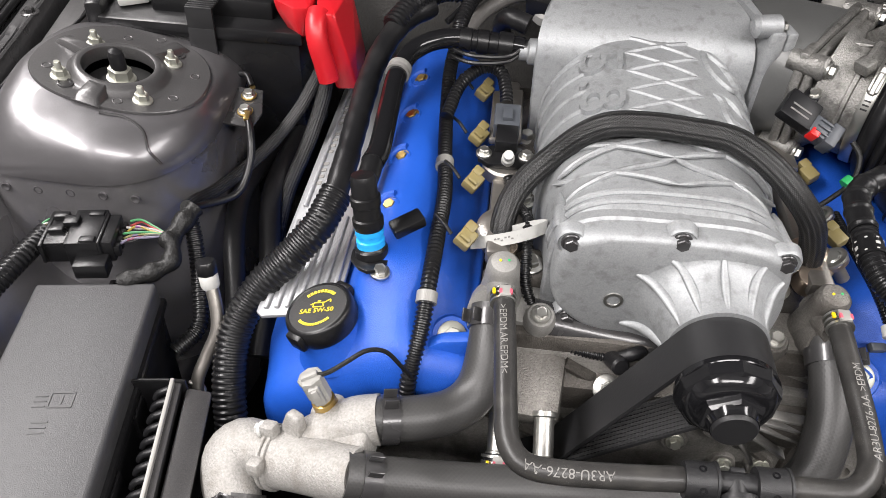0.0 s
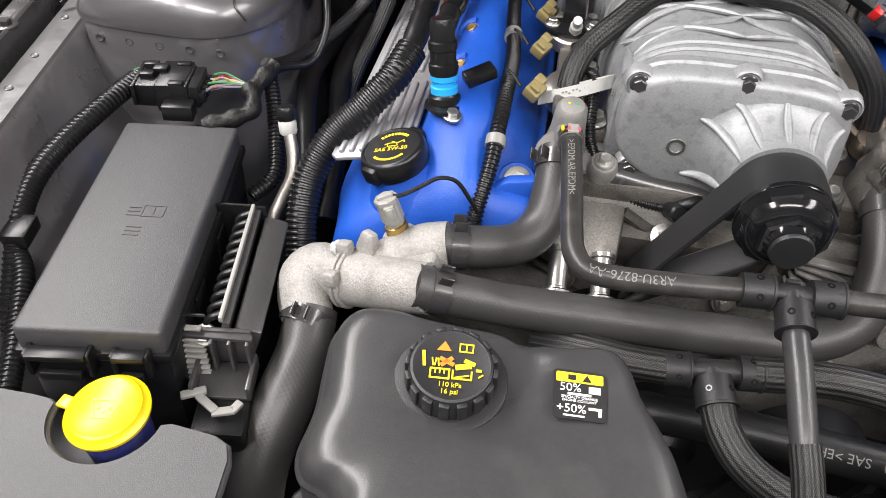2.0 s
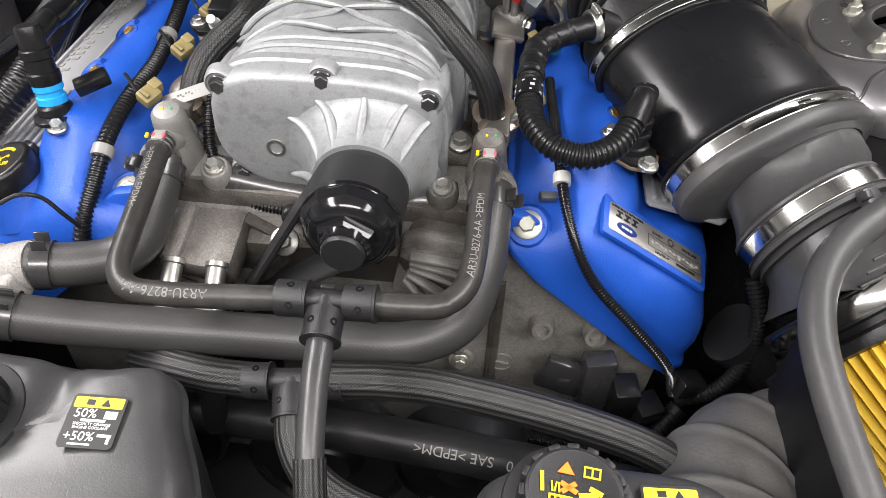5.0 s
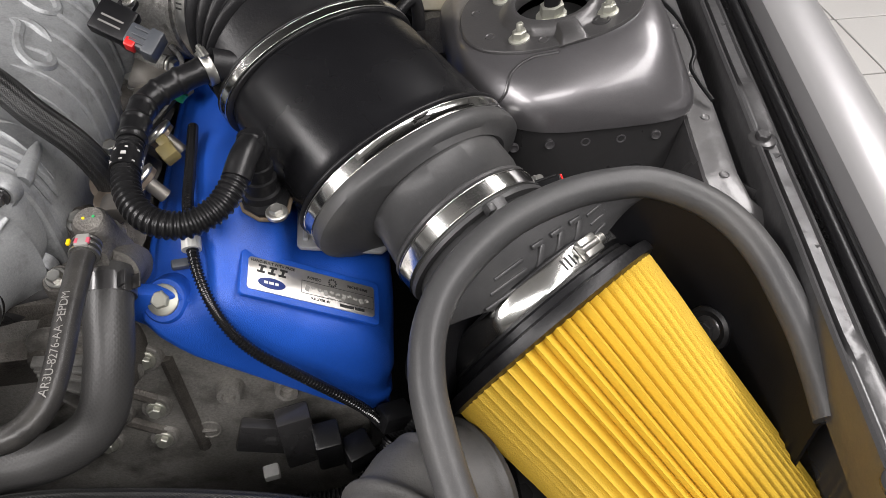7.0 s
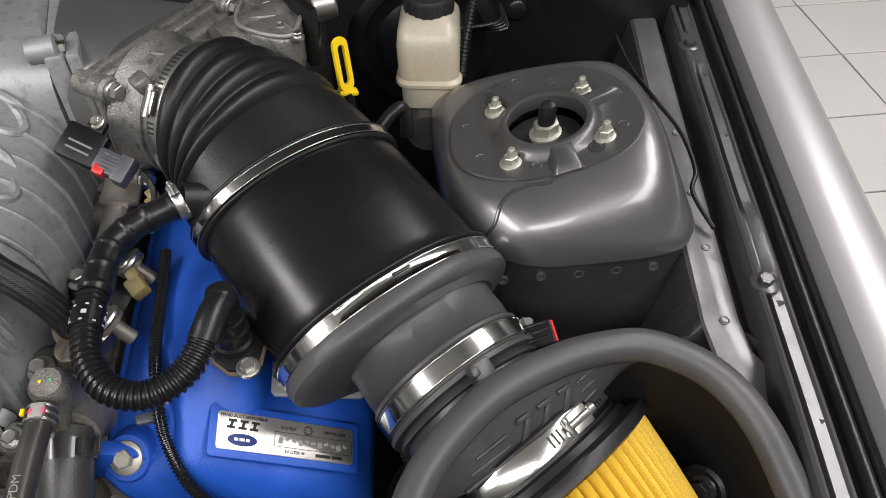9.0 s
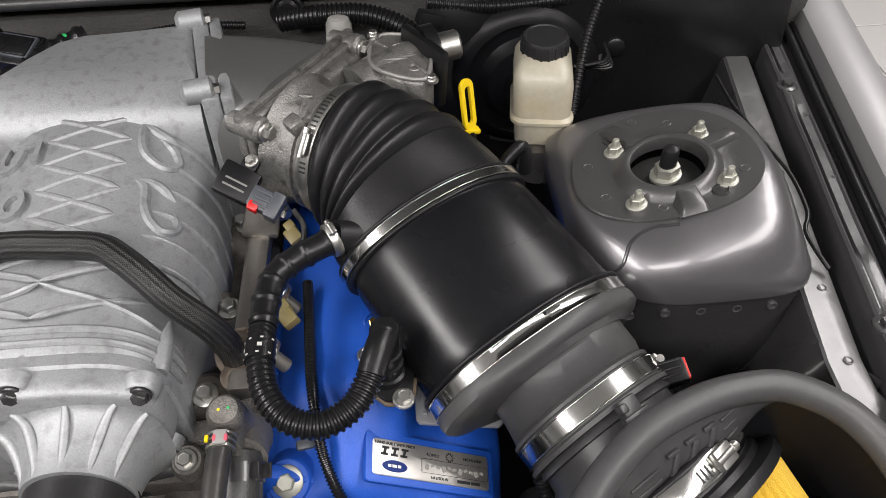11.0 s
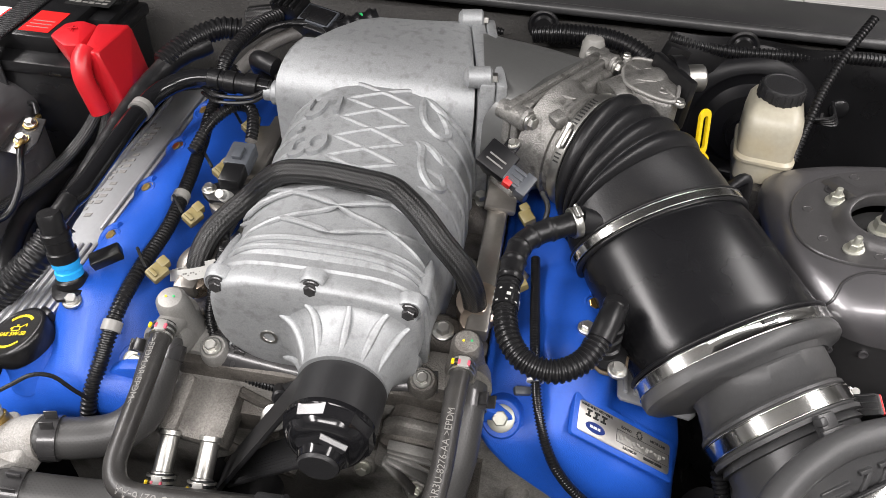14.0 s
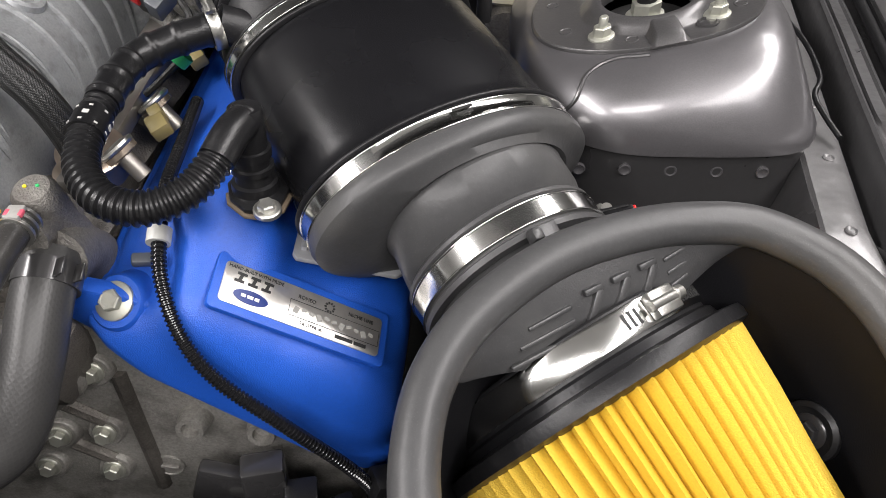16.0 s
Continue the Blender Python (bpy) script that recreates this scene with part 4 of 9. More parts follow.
def post(s):
    """Cast coolant neck beside the blower's front."""
    x = CX + s * 0.133
    t = thing("coolant_neck", (x, 0.46, 0.80), "stained cast aluminium coolant neck with bolted foot", "coolant neck", "coolant necks")
    bm = BM()
    lathe(bm, (x, 0.464, 0.815), (0, -0.22, 1), [(0, 0.020), (0.02, 0.018), (0.035, 0.0155), (0.050, 0.0145), (0.060, 0.0135), (0.064, 0.0105), (0.0655, 0.004), (0.0656, 0.0003)], 28)
    tube(bm, [(x, 0.468, 0.845), (x, 0.445, 0.852), (x + s * 0.001, 0.428, 0.856)], lambda q, L: 0.0145 - 0.004 * q / L, 18, 0.005)
    tube(bm, [(x + s * 0.002, 0.475, 0.80), (x + s * 0.004, 0.452, 0.826), (x + s * 0.006, 0.432, 0.836)], 0.0205, 20, 0.006)
    box(bm, (x - s * 0.018, 0.462, 0.808), (0.056, 0.042, 0.035), (12, 0, 0), 0.009)
    part("casting", bm, CASTLIGHT if s < 0 else CAST, t)
    lug = BM()
    lathe(lug, (x - s * 0.036, 0.452, 0.795), (0, -0.35, 1), [(0, 0.015), (0.028, 0.014), (0.036, 0.0125), (0.038, 0.011), (0.038, 0.0003)], 22)
    part("bolt_lug", lug, CASTLIGHT if s < 0 else CAST, t)
    bolt_thing((x - s * 0.036, 0.4385, 0.8325), (0, -0.35, 1), 0.0058, 0.006, "zinc flanged bolt in the coolant neck")
    bolt_thing((x - s * 0.026, 0.490, 0.842), (0, -0.25, 1), 0.0066, 0.008, "zinc flanged bolt beside the blower", flange=1.6)
    for dx, dy, m in ((-0.003, 0.0, YPRINT), (0.004, 0.001, GREEN)):
        p = BM()
        lathe(p, (x + dx, 0.4495 + dy, 0.8792), (0, -0.22, 1), [(-0.001, 0.0012), (0.0005, 0.0011), (0.0006, 0.0003)], 10)
        part("paint_dot", p, m, t)
    return t


post(-1)
post(1)


# ---- blower ----
SCA, SCZ, SCH, SCP = 0.107, 0.838, 0.099, 2.7


def sc_h(y):
    """Height of the crown, rising a little to the plenum."""
    k = min(1.0, max(0.0, (y - 0.58) / 0.15))
    return SCH + 0.015 * k * k * (3 - 2 * k)


def sc_top(x, a=SCA, y=0.55):
    k = min(1.0, abs((x - CX) / a))
    return SCZ + sc_h(y) * (1 - k ** SCP) ** (1 / SCP)


def sc_ring(y, a, h, p, z0=SCZ, low=0.775, n=40):
    out = []
    for i in range(n + 1):
        th = math.pi * i / n
        c, s_ = math.cos(th), math.sin(th)
        out.append(V(CX + a * math.copysign(abs(c) ** (2 / p), c), y, z0 + h * s_ ** (2 / p)))
    return out + [V(CX - a, y, low), V(CX + a, y, low)]


def supercharger():
    t = thing("supercharger", (CX, 0.62, 0.775), "blasted aluminium supercharger with cast diamond ribs", "supercharger")
    rings = [sc_ring(0.474, 0.094, 0.086, 3.4), sc_ring(0.480, 0.0965, 0.089, 3.4), sc_ring(0.49, 0.0975, 0.090, 3.2), sc_ring(0.515, 0.100, 0.092, 2.9), sc_ring(0.55, 0.104, 0.097, 2.7)]
    rings += [sc_ring(0.58 + i * 0.02, SCA, sc_h(0.58 + i * 0.02), SCP) for i in range(9)]
    part("case", loft(BM(), rings), SANDED, t, angle=50)
    # front joint flange
    fl = []
    for y, g in ((0.462, 0.0), (0.464, 0.002), (0.473, 0.002), (0.475, 0.0)):
        fl.append(sc_ring(y, 0.096 + g, 0.086 + g, 4.2))
    part("joint_flange", loft(BM(), fl), SANDED, t)
    # front cover
    fr = []
    for y, k, q in ((0.463, 1.0, 0), (0.452, 1.0, 0), (0.4465, 0.985, 0.001), (0.443, 0.955, 0.002), (0.4415, 0.90, 0.003), (0.4405, 0.5, 0.003)):
        ring = []
        for i in range(64):
            th = 2 * math.pi * i / 64
            c, s_ = math.cos(th), math.sin(th)
            p = 3.6 if s_ > 0 else 2.3
            ring.append(V(CX + 0.094 * k * math.copysign(abs(c) ** (2 / p), c), y, 0.868 + (0.056 if s_ > 0 else 0.060) * k * math.copysign(abs(s_) ** (2 / p), s_)))
        fr.append(ring)
    part("front_cover", loft(BM(), fr), SANDED, t, angle=50)
    # nose snout
    nx, nz = 0.0485, 0.857
    flare = ((0.4418, 0.0800), (0.4408, 0.0735), (0.4396, 0.0675), (0.4372, 0.0615), (0.4335, 0.0560), (0.4280, 0.0508), (0.4210, 0.0463), (0.4130, 0.0426), (0.4055, 0.0400), (0.3990, 0.0386))

    def throat(a, f):
        """A point of the snout's skin at an angle, f of the way from the cover to the pulley."""
        i = min(len(flare) - 2, int(f * (len(flare) - 1)))
        g = f * (len(flare) - 1) - i
        y, r = (flare[i][q] + (flare[i + 1][q] - flare[i][q]) * g for q in (0, 1))
        up = 0.80 + 0.20 * f
        return V(nx + r * math.cos(a) * (1 - 0.30 * (1 - f) * max(0.0, math.cos(a)) - 0.08 * (1 - f) * max(0.0, -math.cos(a))), y, nz + up * r * math.sin(a) * (1 - 0.16 * (1 - f) * max(0.0, math.sin(a))))
    sn = [[throat(2 * math.pi * j / 56, i / (len(flare) - 1)) for j in range(56)] for i in range(len(flare))]
    part("snout", loft(BM(), sn), SANDED, t, angle=60)
    for deg, wide, reach in ((38, 0.0036, 0.0), (64, 0.0038, 0.0), (92, 0.0034, 0.06), (122, 0.0040, 0.0), (150, 0.0042, 0.0), (205, 0.0044, 0.0)):
        b = BM()
        a = radians(deg)
        pts = []
        for i in range(9):
            f = reach + (0.97 - reach) * i / 8
            p = throat(a, f)
            out = V(math.cos(a), -0.55 * (1 - f), math.sin(a)).normalized()
            pts.append(p + out * (0.0030 * math.sin(math.pi * min(1.0, 0.12 + f)) - 0.0012))
        tube(b, pts, lambda q, L: wide * (0.35 + 0.65 * math.sin(math.pi * min(0.95, 0.10 + 0.85 * q / L))), 12, 0.003, squash=0.62)
        part("snout_rib", b, SANDED, t, angle=60)
    for x, z in ((-0.071, 0.907), (0.0125, 0.9185), (0.095, 0.907), (-0.062, 0.823), (0.092, 0.83)):
        b = BM()
        lathe(b, (x, 0.452, z), (0, -1, 0.05), [(-0.006, 0.0138), (0.0030, 0.0124), (0.0052, 0.0112), (0.0056, 0.0106), (0.0050, 0.0100), (0.0040, 0.0098), (0.0040, 0.0004)], 26)
        part("bolt_boss", b, SANDED, t)
        bolt_thing((x, 0.4472, z + 0.0003), (0, -1, 0.05), 0.0060, 0.0052, "dark flanged bolt in the blower cover", PAINTDARKSHADE, flange=1.35, group="blower cover bolts")
    b = BM()
    lathe(b, (-0.029, 0.4415, 0.856), (0, -1, 0), [(0, 0.0085), (0.002, 0.008), (0.002, 0.0055), (0.0008, 0.005), (0.0008, 0.0028), (-0.0005, 0.0026), (-0.0005, 0.0002)], 24)
    part("screw_plug", b, STEEL, t)
    # diamond ribs on the crown
    def on(x, y, up=0.0018):
        return V(x, y, sc_top(x, 0.100 if y < 0.53 else SCA, y) + up - (0.004 if y < 0.53 else 0))
    lines = []
    for k in range(5):
        y = 0.578 + k * 0.0290
        lines += [((-0.020, y), (0.052, y + 0.030)), ((0.052, y), (-0.020, y + 0.030))]
    for x0, x1 in ((-0.084, 0.013), (0.013, -0.084), (0.013, 0.108), (0.108, 0.013)):
        lines += [((x0, 0.503), (x1, 0.534)), ((x0 * 0.96, 0.536), (x1 * 0.96, 0.566))]
    for (xa, ya), (xb, yb) in lines:
        b = BM()
        ribs(b, [on(xa + (xb - xa) * i / 6, ya + (yb - ya) * i / 6, -0.0002) for i in range(7)], 0.0030)
        part("diamond_rib", b, SANDED, t)
    # hoops down the sides
    for k in range(6):
        y = 0.562 + k * 0.0275
        for s in (1, -1):
            b = BM()
            pts = []
            for i in range(7):
                x = CX + s * (0.062 + 0.0445 * math.sin(i / 6 * math.pi / 2))
                pts.append(V(x, y, sc_top(x, SCA, y) - (0.04 * max(0, i - 5))))
            ribs(b, pts, 0.0026)
            part("side_rib", b, SANDED, t)
    for y in (0.4835, 0.4945):
        b = BM()
        fa, fh, fp = (0.0968, 0.0892, 3.4) if y < 0.487 else ((0.0980, 0.0904, 3.15) if y < 0.497 else (0.0990, 0.0912, 3.05))
        ribs(b, sc_ring(y, fa + 0.0002, fh + 0.0002, fp)[2:39], 0.0032)
        part("hoop_rib", b, SANDED, t)
    for x in (-0.078, 0.013, 0.102):
        b = BM()
        lathe(b, (x, 0.506, 0.900 if abs(x - CX) > 0.05 else 0.918), (0, -1, 0), [(-0.012, 0.002), (0, 0.0050), (0.030, 0.0072), (0.036, 0.006)], 18)
        part("bolt_pillar", b, SANDED, t)

    def crown_writing(body, size, x0, y0, flip):
        bm = text_bm(body, size, 0.0042)
        for i in range(-8, 9):
            bmesh.ops.bisect_plane(bm, geom=bm.verts[:] + bm.edges[:] + bm.faces[:], plane_co=(0, i * 0.004, 0), plane_no=(0, 1, 0))
        for v in bm.verts:
            tx, ty, tz = v.co
            tx *= 1.38
            x, y = (x0 + ty, y0 - tx) if not flip else (x0 - ty, y0 + tx)
            v.co = V(x, y, sc_top(x, SCA, y) + 0.0006 + tz)
        return part("raised_writing", bm, SANDED, t, flat=True)
    crown_writing("5.8", 0.058, -0.045, 0.652, False)
    b = BM()
    for path in (((0.058, 0.716), (0.061, 0.690), (0.067, 0.676), (0.080, 0.668), (0.090, 0.676), (0.086, 0.690), (0.076, 0.700)), ((0.062, 0.648), (0.070, 0.640), (0.072, 0.622), (0.078, 0.606), (0.088, 0.598), (0.096, 0.608), (0.092, 0.624)),
                 ((0.058, 0.716), (0.074, 0.706), (0.088, 0.700)), ((0.062, 0.648), (0.078, 0.646), (0.092, 0.636))):
        ribs(b, [V(x, y, sc_top(x, SCA, y) - 0.0006) for x, y in path], 0.0046)
    part("raised_emblem", b, SANDED, t, "plain raised emblem strokes")
    # plenum
    pl = BM()
    rings = []
    plan = [(-0.104, 0.694), (-0.106, 0.712), (-0.104, 0.735), (-0.092, 0.765), (-0.068, 0.805), (-0.045, 0.835), (-0.02, 0.848), (0.03, 0.852), (0.092, 0.852), (0.096, 0.84), (0.112, 0.72), (0.112, 0.694)]
    c = V(0.01, 0.77, 0)
    for z, k, fy in ((0.78, 0.97, 0.014), (0.925, 1.0, 0.014), (0.940, 0.995, 0.018), (0.950, 0.985, 0.025), (0.957, 0.97, 0.034), (0.963, 0.95, 0.044), (0.968, 0.925, 0.054), (0.971, 0.89, 0.064), (0.9725, 0.84, 0.076)):
        rings.append([V(c.x + (x - c.x) * k, max(c.y + (y - c.y) * k, 0.694 + fy), z + (0.004 if x > 0.05 else 0)) for x, y in plan])
    part("plenum", loft(pl, rings), SANDED, t, angle=50)
    b = BM()
    lathe(b, (-0.098, 0.726, 0.925), (-1, 0, 0), [(0, 0.014), (0.014, 0.0135), (0.016, 0.010), (0.024, 0.010)], 20)
    part("port_boss", b, SANDED, t)
    # split flange between plenum and elbow
    m = plane_m(V(0.110, 0.778, 0.90), (-0.20, 0.98, 0), (0, 0, 1))
    fb = BM()
    box(fb, None, (0.150, 0.153, 0.016), bevel=0.003, m=m)
    box(fb, None, (0.150, 0.153, 0.0115), bevel=0.003, m=plane_m(V(0.124, 0.781, 0.90), (-0.20, 0.98, 0), (0, 0, 1)))
    part("split_flange", fb, SANDED, t)
    for y, x in ((0.713, 0.121), (0.842, 0.096)):
        b = BM()
        lathe(b, (x - 0.022, y, 0.978), (0.98, 0.2, 0), [(0, 0.006), (0.004, 0.011), (0.026, 0.0115), (0.028, 0.009), (0.028, 0.0003)], 20)
        part("flange_ear", b, SANDED, t)
        bolt_thing((x + 0.005, y + 0.004, 0.978), (0.98, 0.2, 0), 0.0056, 0.006, "zinc flanged bolt in the plenum joint", flange=1.2)
    return t


supercharger()


def elbow():
    """Intake elbow and throttle body."""
    t = thing("intake_elbow", (0.17, 0.77, 0.84), "smooth grey painted intake elbow behind the throttle body", "intake elbow")
    bm = BM()
    rings = []
    for k in range(9):
        f = k / 8
        a = V(0.122, 0.704, 0).lerp(V(0.148, 0.690, 0), f)
        b = V(0.100, 0.856, 0).lerp(V(0.242, 0.828, 0), f)
        top, bot = 0.978 - 0.004 * f, 0.835 + 0.02 * f
        e = (b - a)
        bul = math.sin(math.pi * f) * 0.006
        ring = []
        for px, pz in rounded(1, 1, 0.34, 9):
            q = a + e * (px + 0.5)
            ring.append(V(q.x, q.y + (bul if px > 0.4 else 0), bot + (top - bot) * (pz + 0.5) - (0.012 * f * max(0, px))))
        rings.append(ring)
    part("shell", loft(bm, rings), ELBOWM, t)
    lip = BM()
    m = plane_m(V(0.196, 0.760, 0.909), (0.56, 0.83, 0), (0, 0, 1))
    box(lip, None, (0.176, 0.118, 0.010), bevel=0.003, m=m)
    part("mating_flange", lip, THROTTLEM, t)
    tb = thing("throttle_body", (0.235, 0.71, 0.84), "speckled cast aluminium throttle body with motor housing", "throttle body")
    n = V(0.83, -0.55, 0).normalized()
    body = BM()
    way = V(0.56, 0.83, 0).normalized()
    m = plane_m(V(0.2045, 0.7545, 0.909), way, (0, 0, 1))
    box(body, None, (0.176, 0.112, 0.009), bevel=0.003, m=m)
    box(body, None, (0.150, 0.096, 0.016), bevel=0.006, m=plane_m(V(0.210, 0.7505, 0.909), way, (0, 0, 1)))
    lathe(body, V(0.1945, 0.7235, 0.914), n, [(0, 0.0635), (0.005, 0.062), (0.010, 0.0565), (0.026, 0.0555), (0.027, 0.0590), (0.031, 0.0590), (0.032, 0.0560), (0.052, 0.0560), (0.054, 0.050), (0.02, 0.049)], 56)
    part("bore_casting", body, THROTTLEM, tb, angle=50)
    # motor housing: a webbed cover with a raised sealing lip
    rim = [(0.262, 0.824), (0.281, 0.838), (0.318, 0.826), (0.328, 0.802), (0.322, 0.746), (0.312, 0.733), (0.285, 0.745), (0.262, 0.772)]
    mo = BM()
    prism(mo, [(x - 0.293, y - 0.786) for x, y in rim[::-1]][::-1], (0.293, 0.786, 0.918), (1, 0, 0), (0, 1, -0.04), 0.042, 0.006, 3)
    tube(mo, [(0.252, 0.760, 0.935), (0.285, 0.785, 0.938), (0.325, 0.806, 0.938)], 0.030, 22, 0.01, squash=0.8)
    part("motor_housing", mo, THROTTLEM, tb, angle=50)
    lipb = BM()
    tube(lipb, [V(0.293 + (x - 0.293) * 0.90, 0.786 + (y - 0.786) * 0.90, 0.9605 - 0.04 * (y - 0.786)) for x, y in rim + rim[:1]], 0.0022, 8, 0.003)
    part("sealing_lip", lipb, CASTLIGHT, tb)
    for x0, y0, x1, y1 in ((0.272, 0.816, 0.300, 0.782), (0.300, 0.782, 0.318, 0.748), (0.268, 0.778, 0.300, 0.782)):
        wb = BM()
        ribs(wb, [V(x0 + (x1 - x0) * q / 5, y0 + (y1 - y0) * q / 5, 0.9600 - 0.04 * (y0 + (y1 - y0) * q / 5 - 0.786)) for q in range(6)], 0.0026)
        part("cast_web", wb, THROTTLEM, tb)
    for x, y, r in ((0.292, 0.800, 0.008), (0.306, 0.762, 0.0065)):
        wb = BM()
        lathe(wb, (x, y, 0.958), (0, -0.04, 1), [(0, r), (0.0035, r * 0.92), (0.0042, r * 0.8), (0.0025, r * 0.6), (0.0025, 0.0003)], 22)
        part("cast_boss", wb, THROTTLEM, tb)
    for x, y in ((0.268, 0.828), (0.321, 0.740)):
        bolt_thing((x, y, 0.961), (0, -0.04, 1), 0.0046, 0.004, "small zinc screw in the throttle motor cover", flange=1.3, group="throttle body screws")
    gk = BM()
    box(gk, (0.316, 0.793, 0.945), (0.010, 0.072, 0.058), (0, 4, 30), 0.003)
    part("motor_gasket", gk, PLASTIC, tb, "black plastic motor end cover")
    g = BM()
    lathe(g, V(0.318, 0.806, 0.945), (0.85, 0.2, 0.05), [(0, 0.032), (0.012, 0.032), (0.014, 0.028), (0.014, 0.02)], 30)
    part("end_gasket", g, PLASTIC, tb, "black motor end plate")
    e = BM()
    lathe(e, V(0.332, 0.810, 0.952), (0.85, 0.2, 0.05), [(0, 0.015), (0.020, 0.015), (0.022, 0.013), (0.022, 0.0003)], 28)
    part("motor_cap", e, STEEL, tb, "bright metal motor end cap")
    for u, z in ((-0.080, 0.955), (0.074, 0.958), (-0.080, 0.862), (0.074, 0.868)):
        p = V(0.210, 0.7515, z) + way * u
        ear = BM()
        lathe(ear, p - n * 0.030, n, [(0, 0.010), (0.030, 0.0118), (0.033, 0.0125), (0.036, 0.0105), (0.036, 0.0003)], 22)
        part("bolt_ear", ear, THROTTLEM, tb)
        bolt_thing(p + n * 0.0075, n, 0.0068, 0.006, "zinc flanged bolt in the throttle body", flange=1.35)
    for u, z, r in ((0.052, 0.925, 0.011),):
        k = BM()
        lathe(k, V(0.216, 0.7475, z) + way * u, n, [(0, r + 0.003), (0.008, r), (0.010, r - 0.002), (0.0095, r - 0.005), (0.0095, 0.0004)], 28)
        part("cast_boss", k, THROTTLEM, tb)
    k = BM()
    box(k, V(0.1985, 0.6725, 0.967), (0.014, 0.016, 0.013), (0, -20, 35), 0.0025)
    part("cast_lug", k, THROTTLEM, tb)
    k = BM()
    ribs(k, [V(0.1905, 0.7225, 0.966), V(0.202, 0.714, 0.968), V(0.214, 0.706, 0.972)], 0.0032)
    part("cast_rib", k, THROTTLEM, tb)



elbow()


def pulley_and_belt():
    t = thing("blower_pulley", (0.049, 0.36, 0.82), "gloss black supercharger drive pulley", "pulley")
    ax = (0.0, -1, 0.0)
    o = (0.049, 0.402, 0.8545)
    part("collar", lathe(BM(), o, ax, [(-0.004, 0.030), (-0.004, 0.0375), (-0.001, 0.0382), (0.0006, 0.0375), (0.0010, 0.034)], 72), GLOSSBLACK, t, "thin gloss black collar")
    prof = [(0.0, 0.030), (0.0, 0.034), (0.002, 0.0345), (0.003, 0.033)]
    for i in range(10):
        d = 0.005 + i * 0.0036
        prof += [(d, 0.0335), (d + 0.0018, 0.0315)]
    prof += [(0.0415, 0.0335), (0.0425, 0.0330)]
    part("drum", lathe(BM(), o, ax, prof, 72), GLOSSBLACK, t, angle=30)
    # front flange: a plain ring, then a facetted chamfer down to the face
    part("flange_ring", lathe(BM(), o, ax, [(0.0405, 0.034), (0.0405, 0.0370), (0.0412, 0.0377), (0.0455, 0.0380), (0.0462, 0.0374)], 80), GLOSSBLACK, t, angle=25)
    part("facetted_chamfer", lathe(BM(), o, ax, [(0.0455, 0.0384), (0.0545, 0.0362), (0.0565, 0.0335)], 10), GLOSSBLACK, t, "gloss black chamfer with ten flats", angle=8)
    part("front_face", lathe(BM(), o, ax, [(0.0550, 0.0338), (0.0585, 0.0318), (0.0615, 0.0288), (0.0635, 0.0250), (0.0635, 0.0180)], 72), GLOSSBLACK, t, angle=40)
    h = BM()
    lathe(h, o, ax, [(0.0625, 0.0240), (0.0680, 0.0228), (0.0705, 0.0205), (0.0705, 0.010)], 6)
    part("hub_nut", h, GLOSSBLACK, t, angle=15)
    h = BM()
    lathe(h, o, ax, [(0.0695, 0.0190), (0.0735, 0.0175), (0.0765, 0.0171)], 40)
    part("hub_sleeve", h, GLOSSBLACK, t, angle=25)
    c = BM()
    lathe(c, o, ax, [(0.0755, 0.0165), (0.0785, 0.0161), (0.0797, 0.0150), (0.0800, 0.0003)], 40)
    part("hub_cap", c, PLASTICMATT, t, "matt black pulley centre cap")
    b = BM()
    # ribbed belt wrapped over the drum, two strands down to the idler
    n, y0, y1 = 40, 0.3985, 0.3612
    cx, cz, R, th = 0.049, 0.8545, 0.0345, 0.0030
    a0, a1 = radians(150.6), radians(-53)
    arc = [(cx + R * math.cos(a0 + (a1 - a0) * i / n), cz + R * math.sin(a0 + (a1 - a0) * i / n)) for i in range(n + 1)]
    up_dir, lo_dir = V(-0.49, 0, -0.87), V(-0.80, 0, -0.60)
    start = (arc[0][0] + up_dir.x * 0.19, arc[0][1] + up_dir.z * 0.19)
    end = (arc[-1][0] + lo_dir.x * 0.16, arc[-1][1] + lo_dir.z * 0.16)
    line = [start] + arc + [end]
    rings = []
    for i, (x, z) in enumerate(line):
        p, q = line[max(i - 1, 0)], line[min(i + 1, len(line) - 1)]
        tx, tz = q[0] - p[0], q[1] - p[1]
        L = math.hypot(tx, tz)
        nx_, nz_ = -tz / L, tx / L
        ring = [V(x - nx_ * 0.0, y0, z - nz_ * 0.0), V(x + nx_ * th, y0, z + nz_ * th), V(x + nx_ * th, y1, z + nz_ * th), V(x, y1, z)]
        for k in range(10):
            yk = y1 + (y0 - y1) * (k + 0.5) / 10
            ring += [V(x - nx_ * 0.0016, yk - 0.001, z - nz_ * 0.0016), V(x + nx_ * 0.0004, yk + 0.001, z + nz_ * 0.0004)]
        rings.append(ring)
    single("drive_belt", loft(b, rings), BELTM, "black ribbed drive belt round the blower pulley", "drive belt", angle=20)
    i2 = BM()
    lathe(i2, (-0.062, 0.402, 0.675), ax, [(0, 0.03), (0, 0.04), (0.042, 0.04), (0.036, 0.02), (0.03, 0.012), (0.04, 0.010)], 40)
    single("idler_pulley", i2, PLASTIC, "black belt idler pulley below the blower", "pulley")


pulley_and_belt()


